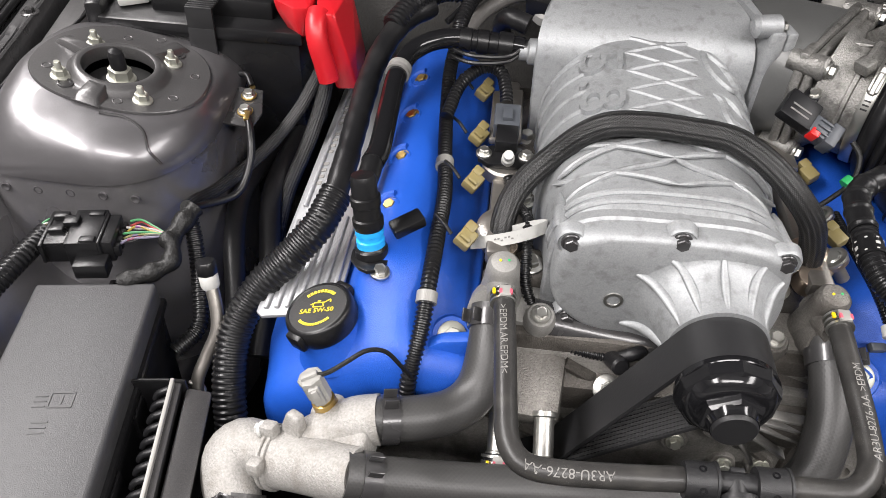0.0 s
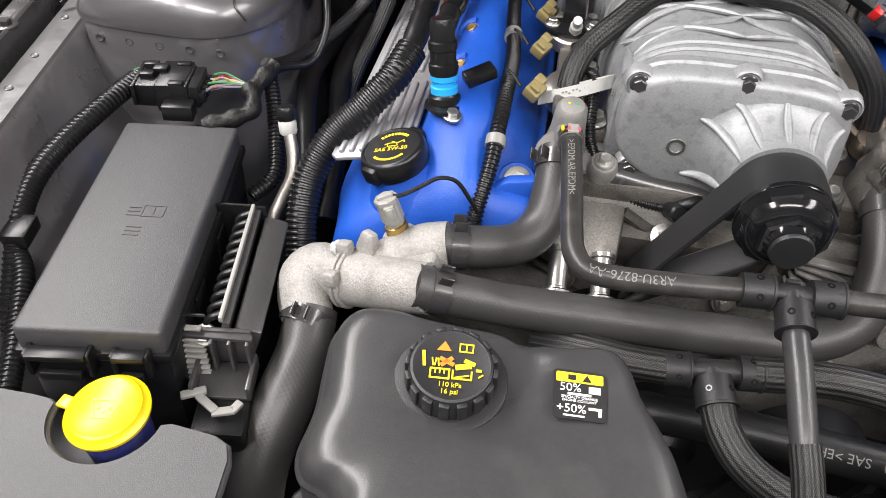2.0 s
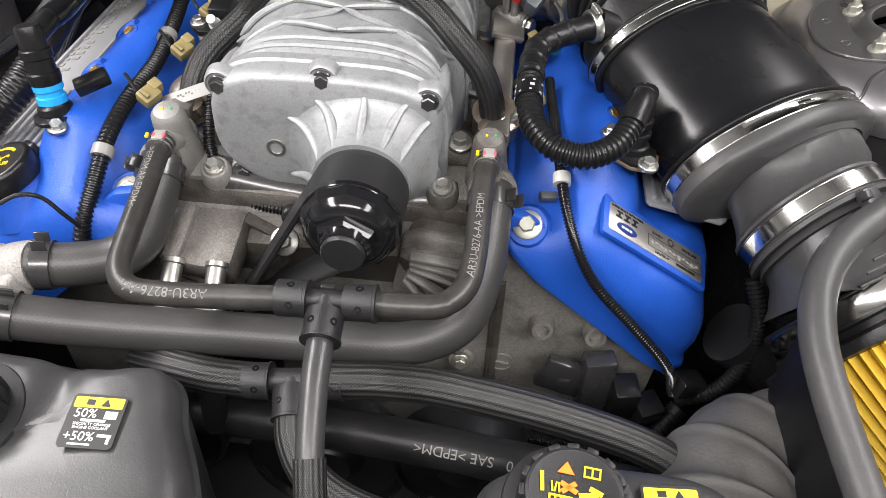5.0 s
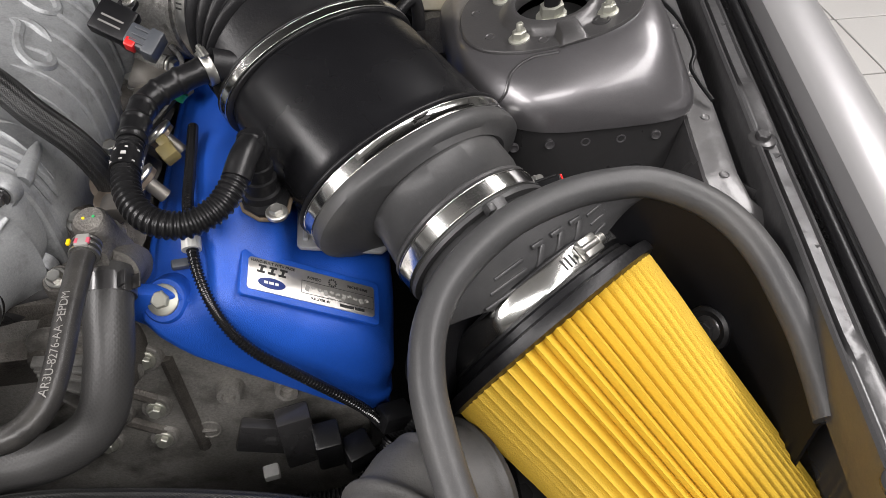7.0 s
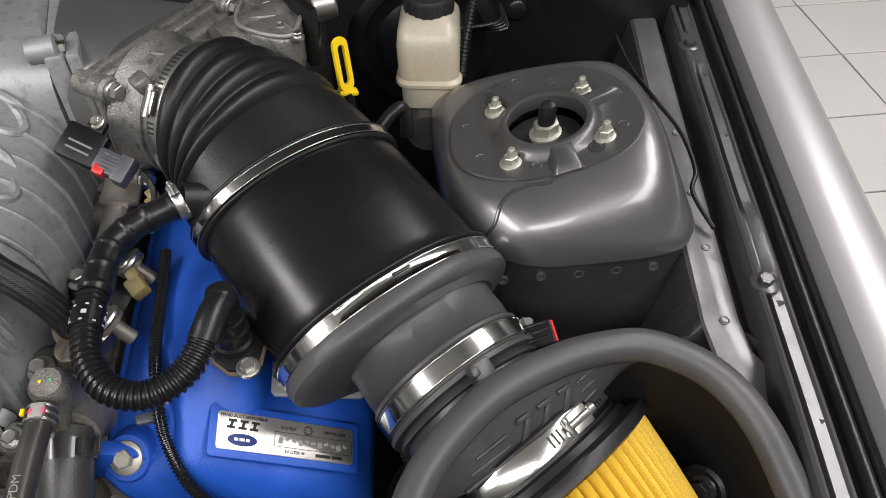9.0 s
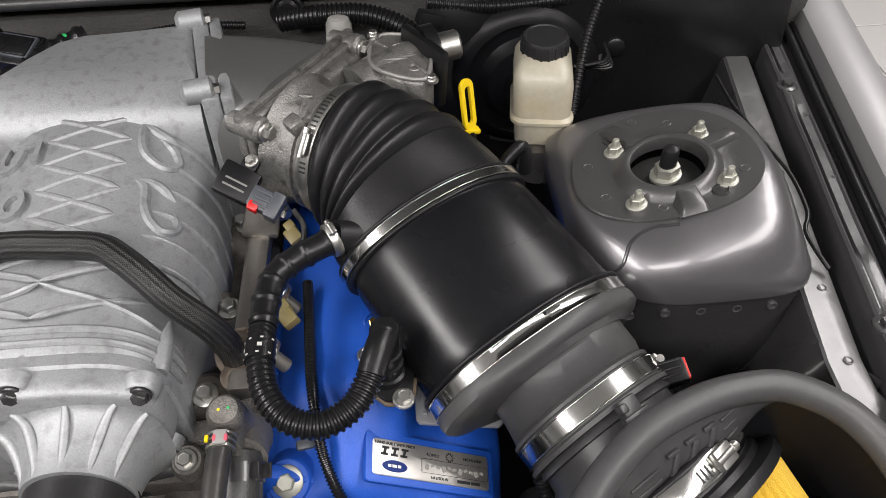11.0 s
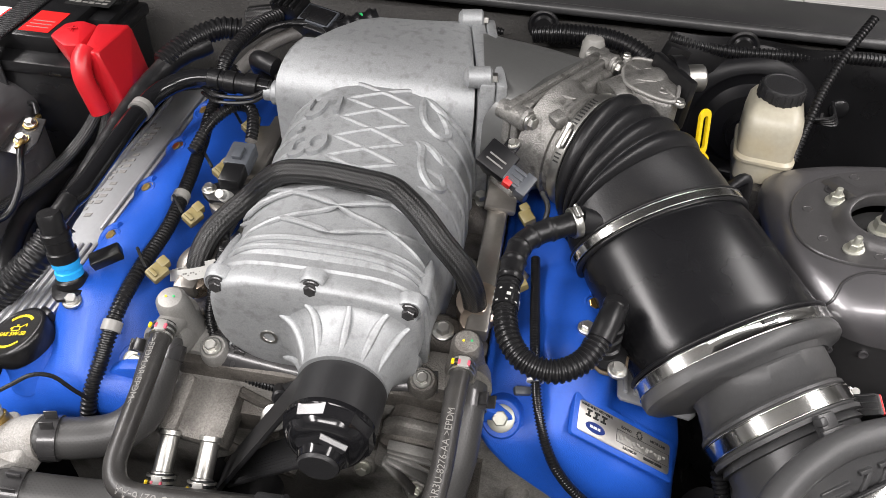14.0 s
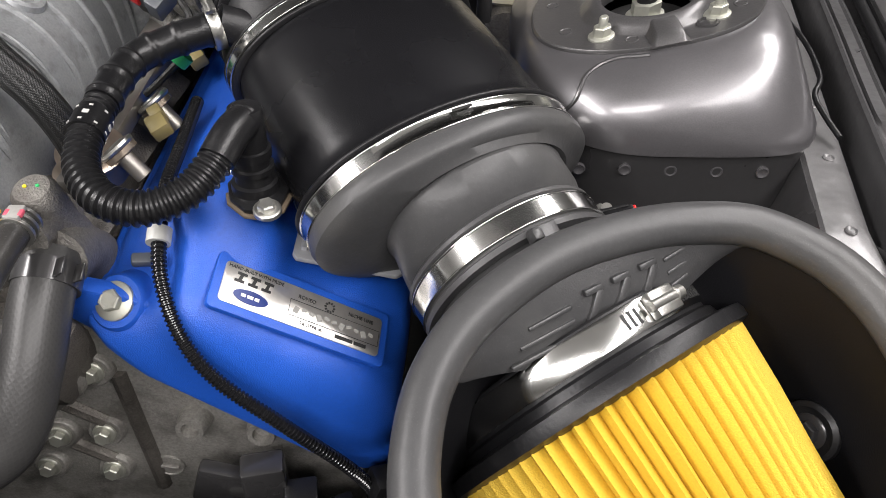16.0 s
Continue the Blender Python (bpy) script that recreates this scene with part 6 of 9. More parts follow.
def coolant_hoses():
    h = hose("heater_hose", HEATL, 0.0088, HEATER, "thin black rubber heater hose with pale print", group="heater hoses")
    hose_writing("printed_code", ">EPDM.AR.EPDM<", 0.0078, HEATL, 0.0088, 0.020, 10, GPRINT, h)
    hose_writing("printed_code", "AR3U-8276-AA", 0.0095, HEATL, 0.0088, 0.212, -5, GPRINT, h, True)
    h = hose("heater_hose", HEATR, 0.0088, HEATER, "thin black rubber heater hose with pale print", group="heater hoses")
    hose_writing("printed_code", "AR3U-8276-AA >EPDM", 0.0078, HEATR, 0.0088, 0.128, 0, GPRINT, h, True)
    quick_clip((-0.119, 0.424, 0.861), (0.05, -1, -0.1), 0.0090)
    quick_clip((0.1442, 0.428, 0.8675), (0.0, -1, -0.05), 0.0090)
    hose("radiator_hose", RADH, 0.0178, FABRIC, "thick black fabric reinforced radiator hose", group="radiator hoses", seg=28)
    hose("radiator_hose", LOUT, 0.0182, FABRIC, "short thick black coolant hose", group="radiator hoses", seg=28)
    hose("radiator_hose", DOWN, lambda s, L: 0.0218 + 0.0034 * min(1.0, s / (0.35 * L)), FABRIC, "thick black lower radiator hose", group="radiator hoses", seg=28)
    spring_clamp((-0.207, 0.296, 0.785), (1, 0.18, -0.28), 0.0182, (0, -0.2, 1))
    spring_clamp((-0.200, 0.3465, 0.790), (1, 0.25, -0.1), 0.0186, (0, 0.1, 1))
    spring_clamp((-0.3160, 0.2890, 0.7325), (-0.18, -0.88, -0.45), 0.0220, (0.1, 0.2, 1))
    spring_clamp((-0.126, 0.425, 0.832), (0, 0.9, 0.5), 0.0186, (-0.7, -0.3, 0.6))
    spring_clamp((0.150, 0.424, 0.831), (0, 0.9, 0.4), 0.0182, (0.8, -0.3, 0.5))
    # junction of the heater hoses
    t = thing("tee_fitting", (0.046, 0.285, 0.83), "black plastic tee fitting joining three hoses", "tee fitting", "hose tee fittings")
    bm = BM()
    tube(bm, [(0.020, 0.2875, 0.844), (0.070, 0.2865, 0.847)], 0.0078, 20, 0.01)
    tube(bm, [(0.0455, 0.287, 0.846), (0.0465, 0.258, 0.838)], 0.0078, 20, 0.01)
    box(bm, (0.0455, 0.292, 0.851), (0.010, 0.004, 0.008), bevel=0.001)
    part("body", bm, PLASTICMATT, t)
    collar((0.022, 0.2875, 0.844), (1, 0, 0.05), 0.0128, 0.022)
    collar((0.069, 0.2865, 0.847), (1, 0, 0.05), 0.0128, 0.022)
    collar((0.0465, 0.267, 0.841), (0.02, -1, -0.28), 0.0132, 0.022)
    stem = [(0.0465, 0.262, 0.839), (0.048, 0.232, 0.829), (0.051, 0.200, 0.812), (0.053, 0.186, 0.803)]
    hose("heater_hose", stem, 0.0092, TANKM, "thin dusty grey-black rubber hose running forward from the tee", group="heater hoses")
    hose("braided_hose", [(0.0525, 0.190, 0.806), (0.056, 0.172, 0.793), (0.062, 0.145, 0.765), (0.068, 0.115, 0.72)], 0.0104, BRAIDBIG, "black and grey braided hose end running forward", group="braided hoses")
    # lower junction
    t = thing("tee_fitting", (0.013, 0.283, 0.745), "black plastic tee fitting under the radiator hose", "tee fitting", "hose tee fittings")
    bm = BM()
    tube(bm, [(-0.02, 0.281, 0.755), (0.05, 0.285, 0.760)], 0.0095, 20, 0.01)
    tube(bm, [(0.014, 0.283, 0.757), (0.020, 0.256, 0.748)], 0.0105, 20, 0.01)
    part("body", bm, PLASTICMATT, t)
    collar((-0.012, 0.281, 0.7555), (1, 0.05, 0.07), 0.0140, 0.020)
    collar((0.044, 0.2845, 0.7595), (1, 0.05, 0.07), 0.0140, 0.018)
    collar((0.0175, 0.266, 0.7515), (0.2, -1, -0.35), 0.0155, 0.024)
    hose("braided_hose", [(0.019, 0.258, 0.749), (0.024, 0.240, 0.742), (0.038, 0.222, 0.732), (0.062, 0.210, 0.722), (0.095, 0.203, 0.715), (0.14, 0.20, 0.71)], 0.0135, BRAIDBIG, "black braided hose sweeping below the tee", group="braided hoses")
    hose("braided_hose", [(0.045, 0.285, 0.760), (0.090, 0.286, 0.764), (0.135, 0.284, 0.764), (0.215, 0.280, 0.750), (0.284, 0.274, 0.730), (0.325, 0.262, 0.705), (0.345, 0.24, 0.66)], 0.0142, BRAIDBIG, "long black braided hose across the engine front", group="braided hoses")
    hose("braided_hose", [(-0.018, 0.281, 0.755), (-0.050, 0.284, 0.752), (-0.085, 0.292, 0.748), (-0.12, 0.31, 0.73)], 0.0138, BRAIDBIG, "short black braided hose behind the coolant tank", group="braided hoses")
    EP = [(-0.20, 0.322, 0.66), (-0.08, 0.312, 0.660), (0.047, 0.308, 0.660), (0.19, 0.295, 0.658), (0.32, 0.285, 0.645), (0.42, 0.28, 0.60)]
    e = hose("lower_coolant_pipe", EP, 0.0185, RUBBER, "black rubber lower coolant pipe with pale print")
    hose_writing("printed_code", "18 C1P   2103-10   SAE >EPDM<", 0.012, EP, 0.0185, 0.47, 5, GPRINT, e, True)


coolant_hoses()


def thermostat():
    t = thing("thermostat_housing", (-0.27, 0.32, 0.72), "cast aluminium thermostat housing with hose outlets", "thermostat housing")
    # outlet elbow, split joint, then the block that carries both hoses
    bm = BM()
    tube(bm, [(-0.316, 0.290, 0.733), (-0.323, 0.308, 0.741), (-0.325, 0.322, 0.748), (-0.317, 0.330, 0.753), (-0.303, 0.327, 0.756), (-0.286, 0.320, 0.759)],
         lambda s, L: 0.0218 + 0.0026 * math.sin(math.pi * min(1.0, 1.1 * s / L)), 30, 0.004)
    part("outlet_elbow", bm, THERMOM, t, angle=60)
    bm = BM()
    tube(bm, [(-0.288, 0.321, 0.759), (-0.264, 0.314, 0.766), (-0.238, 0.304, 0.776), (-0.214, 0.297, 0.785)], lambda s, L: 0.0245 - 0.0035 * s / L, 30, 0.005)
    tube(bm, [(-0.270, 0.326, 0.764), (-0.246, 0.338, 0.775), (-0.226, 0.344, 0.785), (-0.206, 0.346, 0.790)], lambda s, L: 0.0215 - 0.0010 * s / L, 28, 0.005)
    prism(bm, [(-0.036, -0.018), (0.036, -0.022), (0.042, -0.016), (0.042, 0.022), (0.034, 0.028), (-0.028, 0.022)], (-0.246, 0.322, 0.760), (0.92, -0.02, 0.30), (0.05, 0.98, 0.08), 0.026, 0.008, 3)
    part("casting", bm, THERMOM, t, angle=60)
    f = BM()
    d = V(1, -0.26, 0.24).normalized()
    jc = V(-0.287, 0.3205, 0.759)
    for o0 in (-0.0042, 0.0008):
        lathe(f, jc + d * o0, d, [(0.0, 0.023), (0.0, 0.0258), (0.0006, 0.0266), (0.0030, 0.0266), (0.0036, 0.0258), (0.0036, 0.023)], 44)
    part("joint_flange", f, THERMOM, t)
    lug = BM()
    fa, fu, fw = frame_of(d, (0.0, 0.2, 1.0))
    box(lug, None, (0.014, 0.012, 0.014), bevel=0.003, m=plane_m(jc + fu * 0.0275, d, fw))
    box(lug, None, (0.012, 0.013, 0.013), bevel=0.003, m=plane_m(jc + fu * 0.012 + (fw if fw.y < 0 else -fw) * 0.0245, d, fw))
    part("bolt_lug", lug, THERMOM, t)
    bolt_thing(jc + fu * 0.0275 - d * 0.007, -d, 0.0046, 0.005, "pale bolt in the thermostat joint", LIGHTPL, group="thermostat bolts")
    # tall gusset beside the sensor
    g = BM()
    prism(g, [(-0.011, -0.020), (0.014, -0.020), (0.010, 0.006), (0.006, 0.020), (-0.006, 0.020), (-0.010, 0.004)], (-0.271, 0.334, 0.782), (0.86, -0.50, 0.0), (0.10, 0.20, 1.0), 0.010, 0.003, 3)
    part("gusset", g, THERMOM, t)
    b = BM()
    so, sa = V(-0.2500, 0.3510, 0.7895), V(-0.34, 0.05, 0.94).normalized()
    lathe(b, so - sa * 0.012, sa, [(0, 0.017), (0.008, 0.0155), (0.0125, 0.0150), (0.0135, 0.0135), (0.0136, 0.006)], 32)
    part("sensor_boss", b, THERMOM, t)
    s = thing("temperature_sensor", so, "brass temperature sensor with grey plastic plug", "sensor")
    h = BM()
    lathe(h, so, sa, [(0, 0.0098), (0.0035, 0.0102), (0.0048, 0.0094), (0.0060, 0.0100), (0.0110, 0.0098), (0.0118, 0.0085)], 28)
    part("brass_body", h, BRASS, s)
    p = BM()
    lathe(p, so + sa * 0.0115, sa, [(0, 0.0082), (0.004, 0.0086), (0.005, 0.0098), (0.0215, 0.0096), (0.0225, 0.0105), (0.0265, 0.0105), (0.0275, 0.0090), (0.0276, 0.0004)], 8)
    pa, pu, pw = frame_of(sa, (0.3, -0.9, 0.2))
    box(p, None, (0.009, 0.018, 0.007), bevel=0.0015, m=plane_m(so + sa * 0.026 + pu * 0.0095, pw, sa))
    box(p, None, (0.014, 0.006, 0.010), bevel=0.0015, m=plane_m(so + sa * 0.037 + pu * 0.001, pw, pu))
    part("plug", p, GREYPL, s, angle=25)
    g = BM()
    box(g, None, (0.005, 0.010, 0.003), bevel=0.0008, m=plane_m(so + sa * 0.029 + pu * 0.0135, pw, sa))
    part("latch", g, GREYPL, s)
    hose("sensor_wire", [(-0.262, 0.352, 0.828), (-0.250, 0.356, 0.828), (-0.236, 0.366, 0.832), (-0.222, 0.376, 0.836), (-0.208, 0.382, 0.830), (-0.196, 0.384, 0.812), (-0.188, 0.388, 0.795)], 0.0019, TAPE, "thin black taped sensor wire", "wire", "thin wires", 8)


thermostat()


def left_bank_fittings():
    # breather valve with blue collar
    t = thing("breather_valve", (-0.234, 0.476, 0.84), "black breather elbow with light blue collar on gasket", "breather valve")
    ax = V(-0.12, 0.18, 1).normalized()
    o = V(-0.235, 0.476, 0.848)
    g = BM()
    prism(g, [(0.0, -0.028), (0.012, -0.024), (0.017, -0.006), (0.016, 0.014), (0.004, 0.022), (-0.012, 0.020), (-0.019, 0.006), (-0.018, -0.008), (-0.009, -0.022)], o - ax * 0.004, (1, 0, 0.1), (0, 1, -0.18), 0.0035, 0.0008)
    part("gasket_plate", g, PLASTIC, t, "black mounting plate")
    b = BM()
    lathe(b, o, ax, [(0, 0.0150), (0.006, 0.0145), (0.008, 0.012), (0.012, 0.011)], 28)
    part("base_collar", b, PLASTIC, t)
    c = BM()
    lathe(c, o + ax * 0.008, ax, [(0, 0.0100), (0.001, 0.0125), (0.007, 0.0125), (0.008, 0.0108), (0.012, 0.0108), (0.013, 0.0125), (0.018, 0.0125), (0.019, 0.010)], 28)
    part("blue_collar", c, CYAN, t, "light blue plastic collar")
    e = BM()
    lathe(e, o + ax * 0.026, ax, [(0, 0.0125), (0.004, 0.0135), (0.010, 0.0135), (0.011, 0.0118), (0.022, 0.0118), (0.023, 0.0130), (0.030, 0.0130), (0.031, 0.0112), (0.046, 0.0112), (0.050, 0.0095), (0.0505, 0.0003)], 28)
    tube(e, [o + ax * 0.064, o + ax * 0.066 + V(0.002, 0.02, 0.001), o + ax * 0.066 + V(0.002, 0.036, 0.002)], 0.0095, 20, 0.004)
    part("elbow", e, PLASTIC, t)
    bolt_thing((-0.2245, 0.4545, 0.8475), (0.1, -0.18, 1), 0.0058, 0.005, "zinc bolt of the breather valve")
    p = BM()
    box(p, (-0.207, 0.497, 0.868), (0.030, 0.016, 0.011), (6, -14, 32), 0.002)
    single("sensor_plug", p, PLASTIC, "black two-pin plug beside the breather", "plug")
    # breather hose back to the plenum
    H1 = [o + ax * 0.066 + V(0.002, 0.030, 0.002), (-0.238, 0.54, 0.915), (-0.240, 0.60, 0.917), (-0.241, 0.660, 0.920), (-0.232, 0.700, 0.926), (-0.205, 0.722, 0.932), (-0.165, 0.728, 0.932), (-0.118, 0.728, 0.928)]
    h = hose("breather_hose", H1, 0.0102, GLOSSBLACK, "smooth glossy black breather hose")
    hb = BM()
    lathe(hb, (-0.2405, 0.668, 0.921), (0.1, 1, 0.12), [(-0.006, 0.0112), (-0.006, 0.0122), (-0.002, 0.0124), (0.000, 0.0114), (0.002, 0.0124), (0.006, 0.0122), (0.006, 0.0112)], 24)
    part("printed_ring", hb, GPRINT, h, "pale printed ring")
    cn = thing("hose_connector", (-0.15, 0.728, 0.92), "black ribbed hose connector at the plenum", "hose connector")
    cb = BM()
    lathe(cb, (-0.185, 0.727, 0.932), (1, 0.0, -0.06), [(0, 0.0125), (0.012, 0.0125), (0.013, 0.011), (0.018, 0.011), (0.019, 0.0128), (0.03, 0.0128), (0.031, 0.011), (0.04, 0.011), (0.041, 0.0135), (0.055, 0.0135), (0.056, 0.009), (0.07, 0.009)], 24)
    part("body", cb, PLASTIC, cn)
    for k in (0, 1):
        hose("clip_wire", [(-0.195, 0.722, 0.924 - 0.008 * k), (-0.17, 0.706, 0.925 - 0.008 * k), (-0.135, 0.708, 0.926 - 0.006 * k), (-0.120, 0.722, 0.930 - 0.006 * k)], 0.0024, PLASTIC, "black plastic retaining loop", "retaining loop", "retaining loops", 8)
    # taped main loom
    R1 = [(-0.225, 0.815, 0.925), (-0.255, 0.775, 0.918), (-0.272, 0.715, 0.902), (-0.276, 0.64, 0.886), (-0.277, 0.575, 0.872), (-0.281, 0.53, 0.857)]
    hose("taped_loom", R1, lambda s, L: 0.0120 + 0.0006 * math.sin(s * 190) * math.sin(s * 71), RUBBER, "thick black cloth taped wiring loom", "wiring loom", "main wiring looms", 22, 0.004)
    R2 = [(-0.279, 0.540, 0.861), (-0.291, 0.510, 0.844), (-0.312, 0.489, 0.824), (-0.340, 0.468, 0.797), (-0.357, 0.442, 0.767), (-0.359, 0.412, 0.735), (-0.353, 0.385, 0.70), (-0.348, 0.36, 0.65)]
    loom("corrugated_loom", R2, 0.0150, "thick black corrugated loom over the cam cover", 0.0054, 0.0006, group="main wiring looms")
    loom("corrugated_loom", [(-0.19, 0.84, 0.935), (-0.215, 0.83, 0.938), (-0.245, 0.80, 0.93), (-0.262, 0.765, 0.92)], 0.0125, "black corrugated loom at the firewall", 0.0062, 0.0010, group="main wiring looms")
    # injector loom on the crown
    R3 = [(-0.190, 0.80, 0.905), (-0.194, 0.74, 0.888), (-0.192, 0.69, 0.868), (-0.188, 0.64, 0.856), (-0.181, 0.57, 0.850), (-0.181, 0.505, 0.850), (-0.182, 0.456, 0.8415), (-0.184, 0.42, 0.820), (-0.190, 0.392, 0.791), (-0.192, 0.376, 0.76)]
    loom("injector_loom", R3, 0.0068, "thin black corrugated injector wiring loom")
    for p, a in (((-0.1855, 0.612, 0.8535), (0.05, -1, -0.1)), ((-0.1825, 0.442, 0.8345), (0, -1, -0.5))):
        b = BM()
        lathe(b, p, a, [(-0.005, 0.0078), (-0.005, 0.0092), (0.005, 0.0092), (0.005, 0.0078)], 20)
        single("loom_clip", b, GREYPL, "pale grey plastic clip round the loom", "clip", "loom clips")
    for y in (0.745, 0.655, 0.575, 0.492):
        c = thing("injector_plug", (-0.158, y, 0.85), "tan plastic injector plug beside the rail", "plug", "injector plugs")
        b = BM()
        m = pose(-0.155, y, 0.862, 15, 25, -25)
        box(b, None, (0.015, 0.018, 0.012), bevel=0.002, m=m)
        box(b, None, (0.010, 0.010, 0.014), bevel=0.0015, m=m @ pose(-0.003, 0.010, 0))
        part("body", b, TAN, c)
        k = BM()
        box(k, None, (0.010, 0.004, 0.004), bevel=0.001, m=m @ pose(0, -0.004, 0.008))
        part("latch", k, TAN, c)
        hose("injector_wire", [(-0.168, y + 0.004, 0.862), (-0.176, y + 0.012, 0.868), (-0.184, y + 0.022, 0.868)], 0.0017, TAPE, "thin twisted black injector wires", "wire", "thin wires", 8)
    loom("sensor_loom", [(-0.190, 0.665, 0.876), (-0.180, 0.70, 0.893), (-0.160, 0.722, 0.903), (-0.140, 0.720, 0.903), (-0.132, 0.70, 0.893), (-0.130, 0.685, 0.885)], 0.0062, "thin black corrugated sensor loom")
    # oil filler cap
    ax = V(-0.32, -0.06, 0.94).normalized()
    o = V(-0.268, 0.429, 0.8055)
    nb = BM()
    lathe(nb, o - ax * 0.030, ax, [(0, 0.038), (0.012, 0.032), (0.024, 0.0285), (0.030, 0.0275), (0.031, 0.024)], 40)
    single("filler_neck", nb, BLUE, "blue oil filler neck of the cam cover", "filler neck")
    c = thing("oil_filler_cap", o, "black oil filler cap with yellow print", "oil cap")
    cb = BM()
    lathe(cb, o, ax, [(-0.002, 0.024), (-0.001, 0.0295), (0.003, 0.0308), (0.015, 0.0308), (0.0180, 0.0298), (0.0195, 0.0278), (0.0196, 0.0266), (0.0188, 0.0260), (0.0188, 0.0003)], 56)
    part("cap", cb, PLASTIC, c)
    a, u, w = frame_of(ax, (0.15, 0.9, 0.4))
    right = u.cross(a)
    for k in (-1, 1):
        l = BM()
        box(l, None, (0.018, 0.010, 0.017), bevel=0.003, m=plane_m(o + a * 0.0085 + (right * 0.30 + u * 0.95).normalized() * 0.0300 * k, right * 0.95 - u * 0.30, right * 0.30 + u * 0.95))
        part("grip", l, PLASTIC, c)
    top = o + a * 0.0189
    mm = plane_m(top + a * 0.0004, right, u) @ pose(0, 0, 0, 0, 0, 14) @ Matrix.Scale(0.76, 4)
    part("oil_can_symbol", symbol_oilcan(mm @ pose(0, 0.007, 0)), YPRINT, c)
    writing("printed_line", "SAE 5W-50", 0.0088, mm @ pose(0, -0.0045, 0), YPRINT, c)
    part("printed_arc", arc_bars(mm, 0.0245, 45, 135, 9, 0.0040), YPRINT, c, "unlettered brand arc")
    part("printed_arc", arc_bars(mm, 0.0245, 222, 318, 14, 0.0034), YPRINT, c, "unreadable small print arc")


def symbol_oilcan(m):
    bm = BM()
    for x, y, w, h, r in ((0, 0, 0.012, 0.001, 0), (0, -0.006, 0.012, 0.001, 0), (-0.006, -0.003, 0.001, 0.006, 0), (0.006, -0.003, 0.001, 0.006, 20), (0.010, 0.0015, 0.009, 0.001, 32), (0, 0.0025, 0.004, 0.001, 0), (0, 0.001, 0.001, 0.003, 0), (-0.008, -0.0015, 0.004, 0.001, 30), (0.0145, 0.001, 0.0014, 0.003, 0)):
        box(bm, None, (w, h, 0.0006), m=m @ pose(x, y, 0, 0, 0, r))
    return bm


def arc_bars(m, r, a0, a1, n, h):
    bm = BM()
    for i in range(n):
        a = a0 + (a1 - a0) * (i + 0.5) / n
        w = 2 * math.pi * r * abs(a1 - a0) / 360 / n * 0.72
        box(bm, None, (w, h, 0.0005), m=m @ pose(r * math.cos(radians(a)), r * math.sin(radians(a)), 0, 0, 0, a - 90))
    return bm


left_bank_fittings()


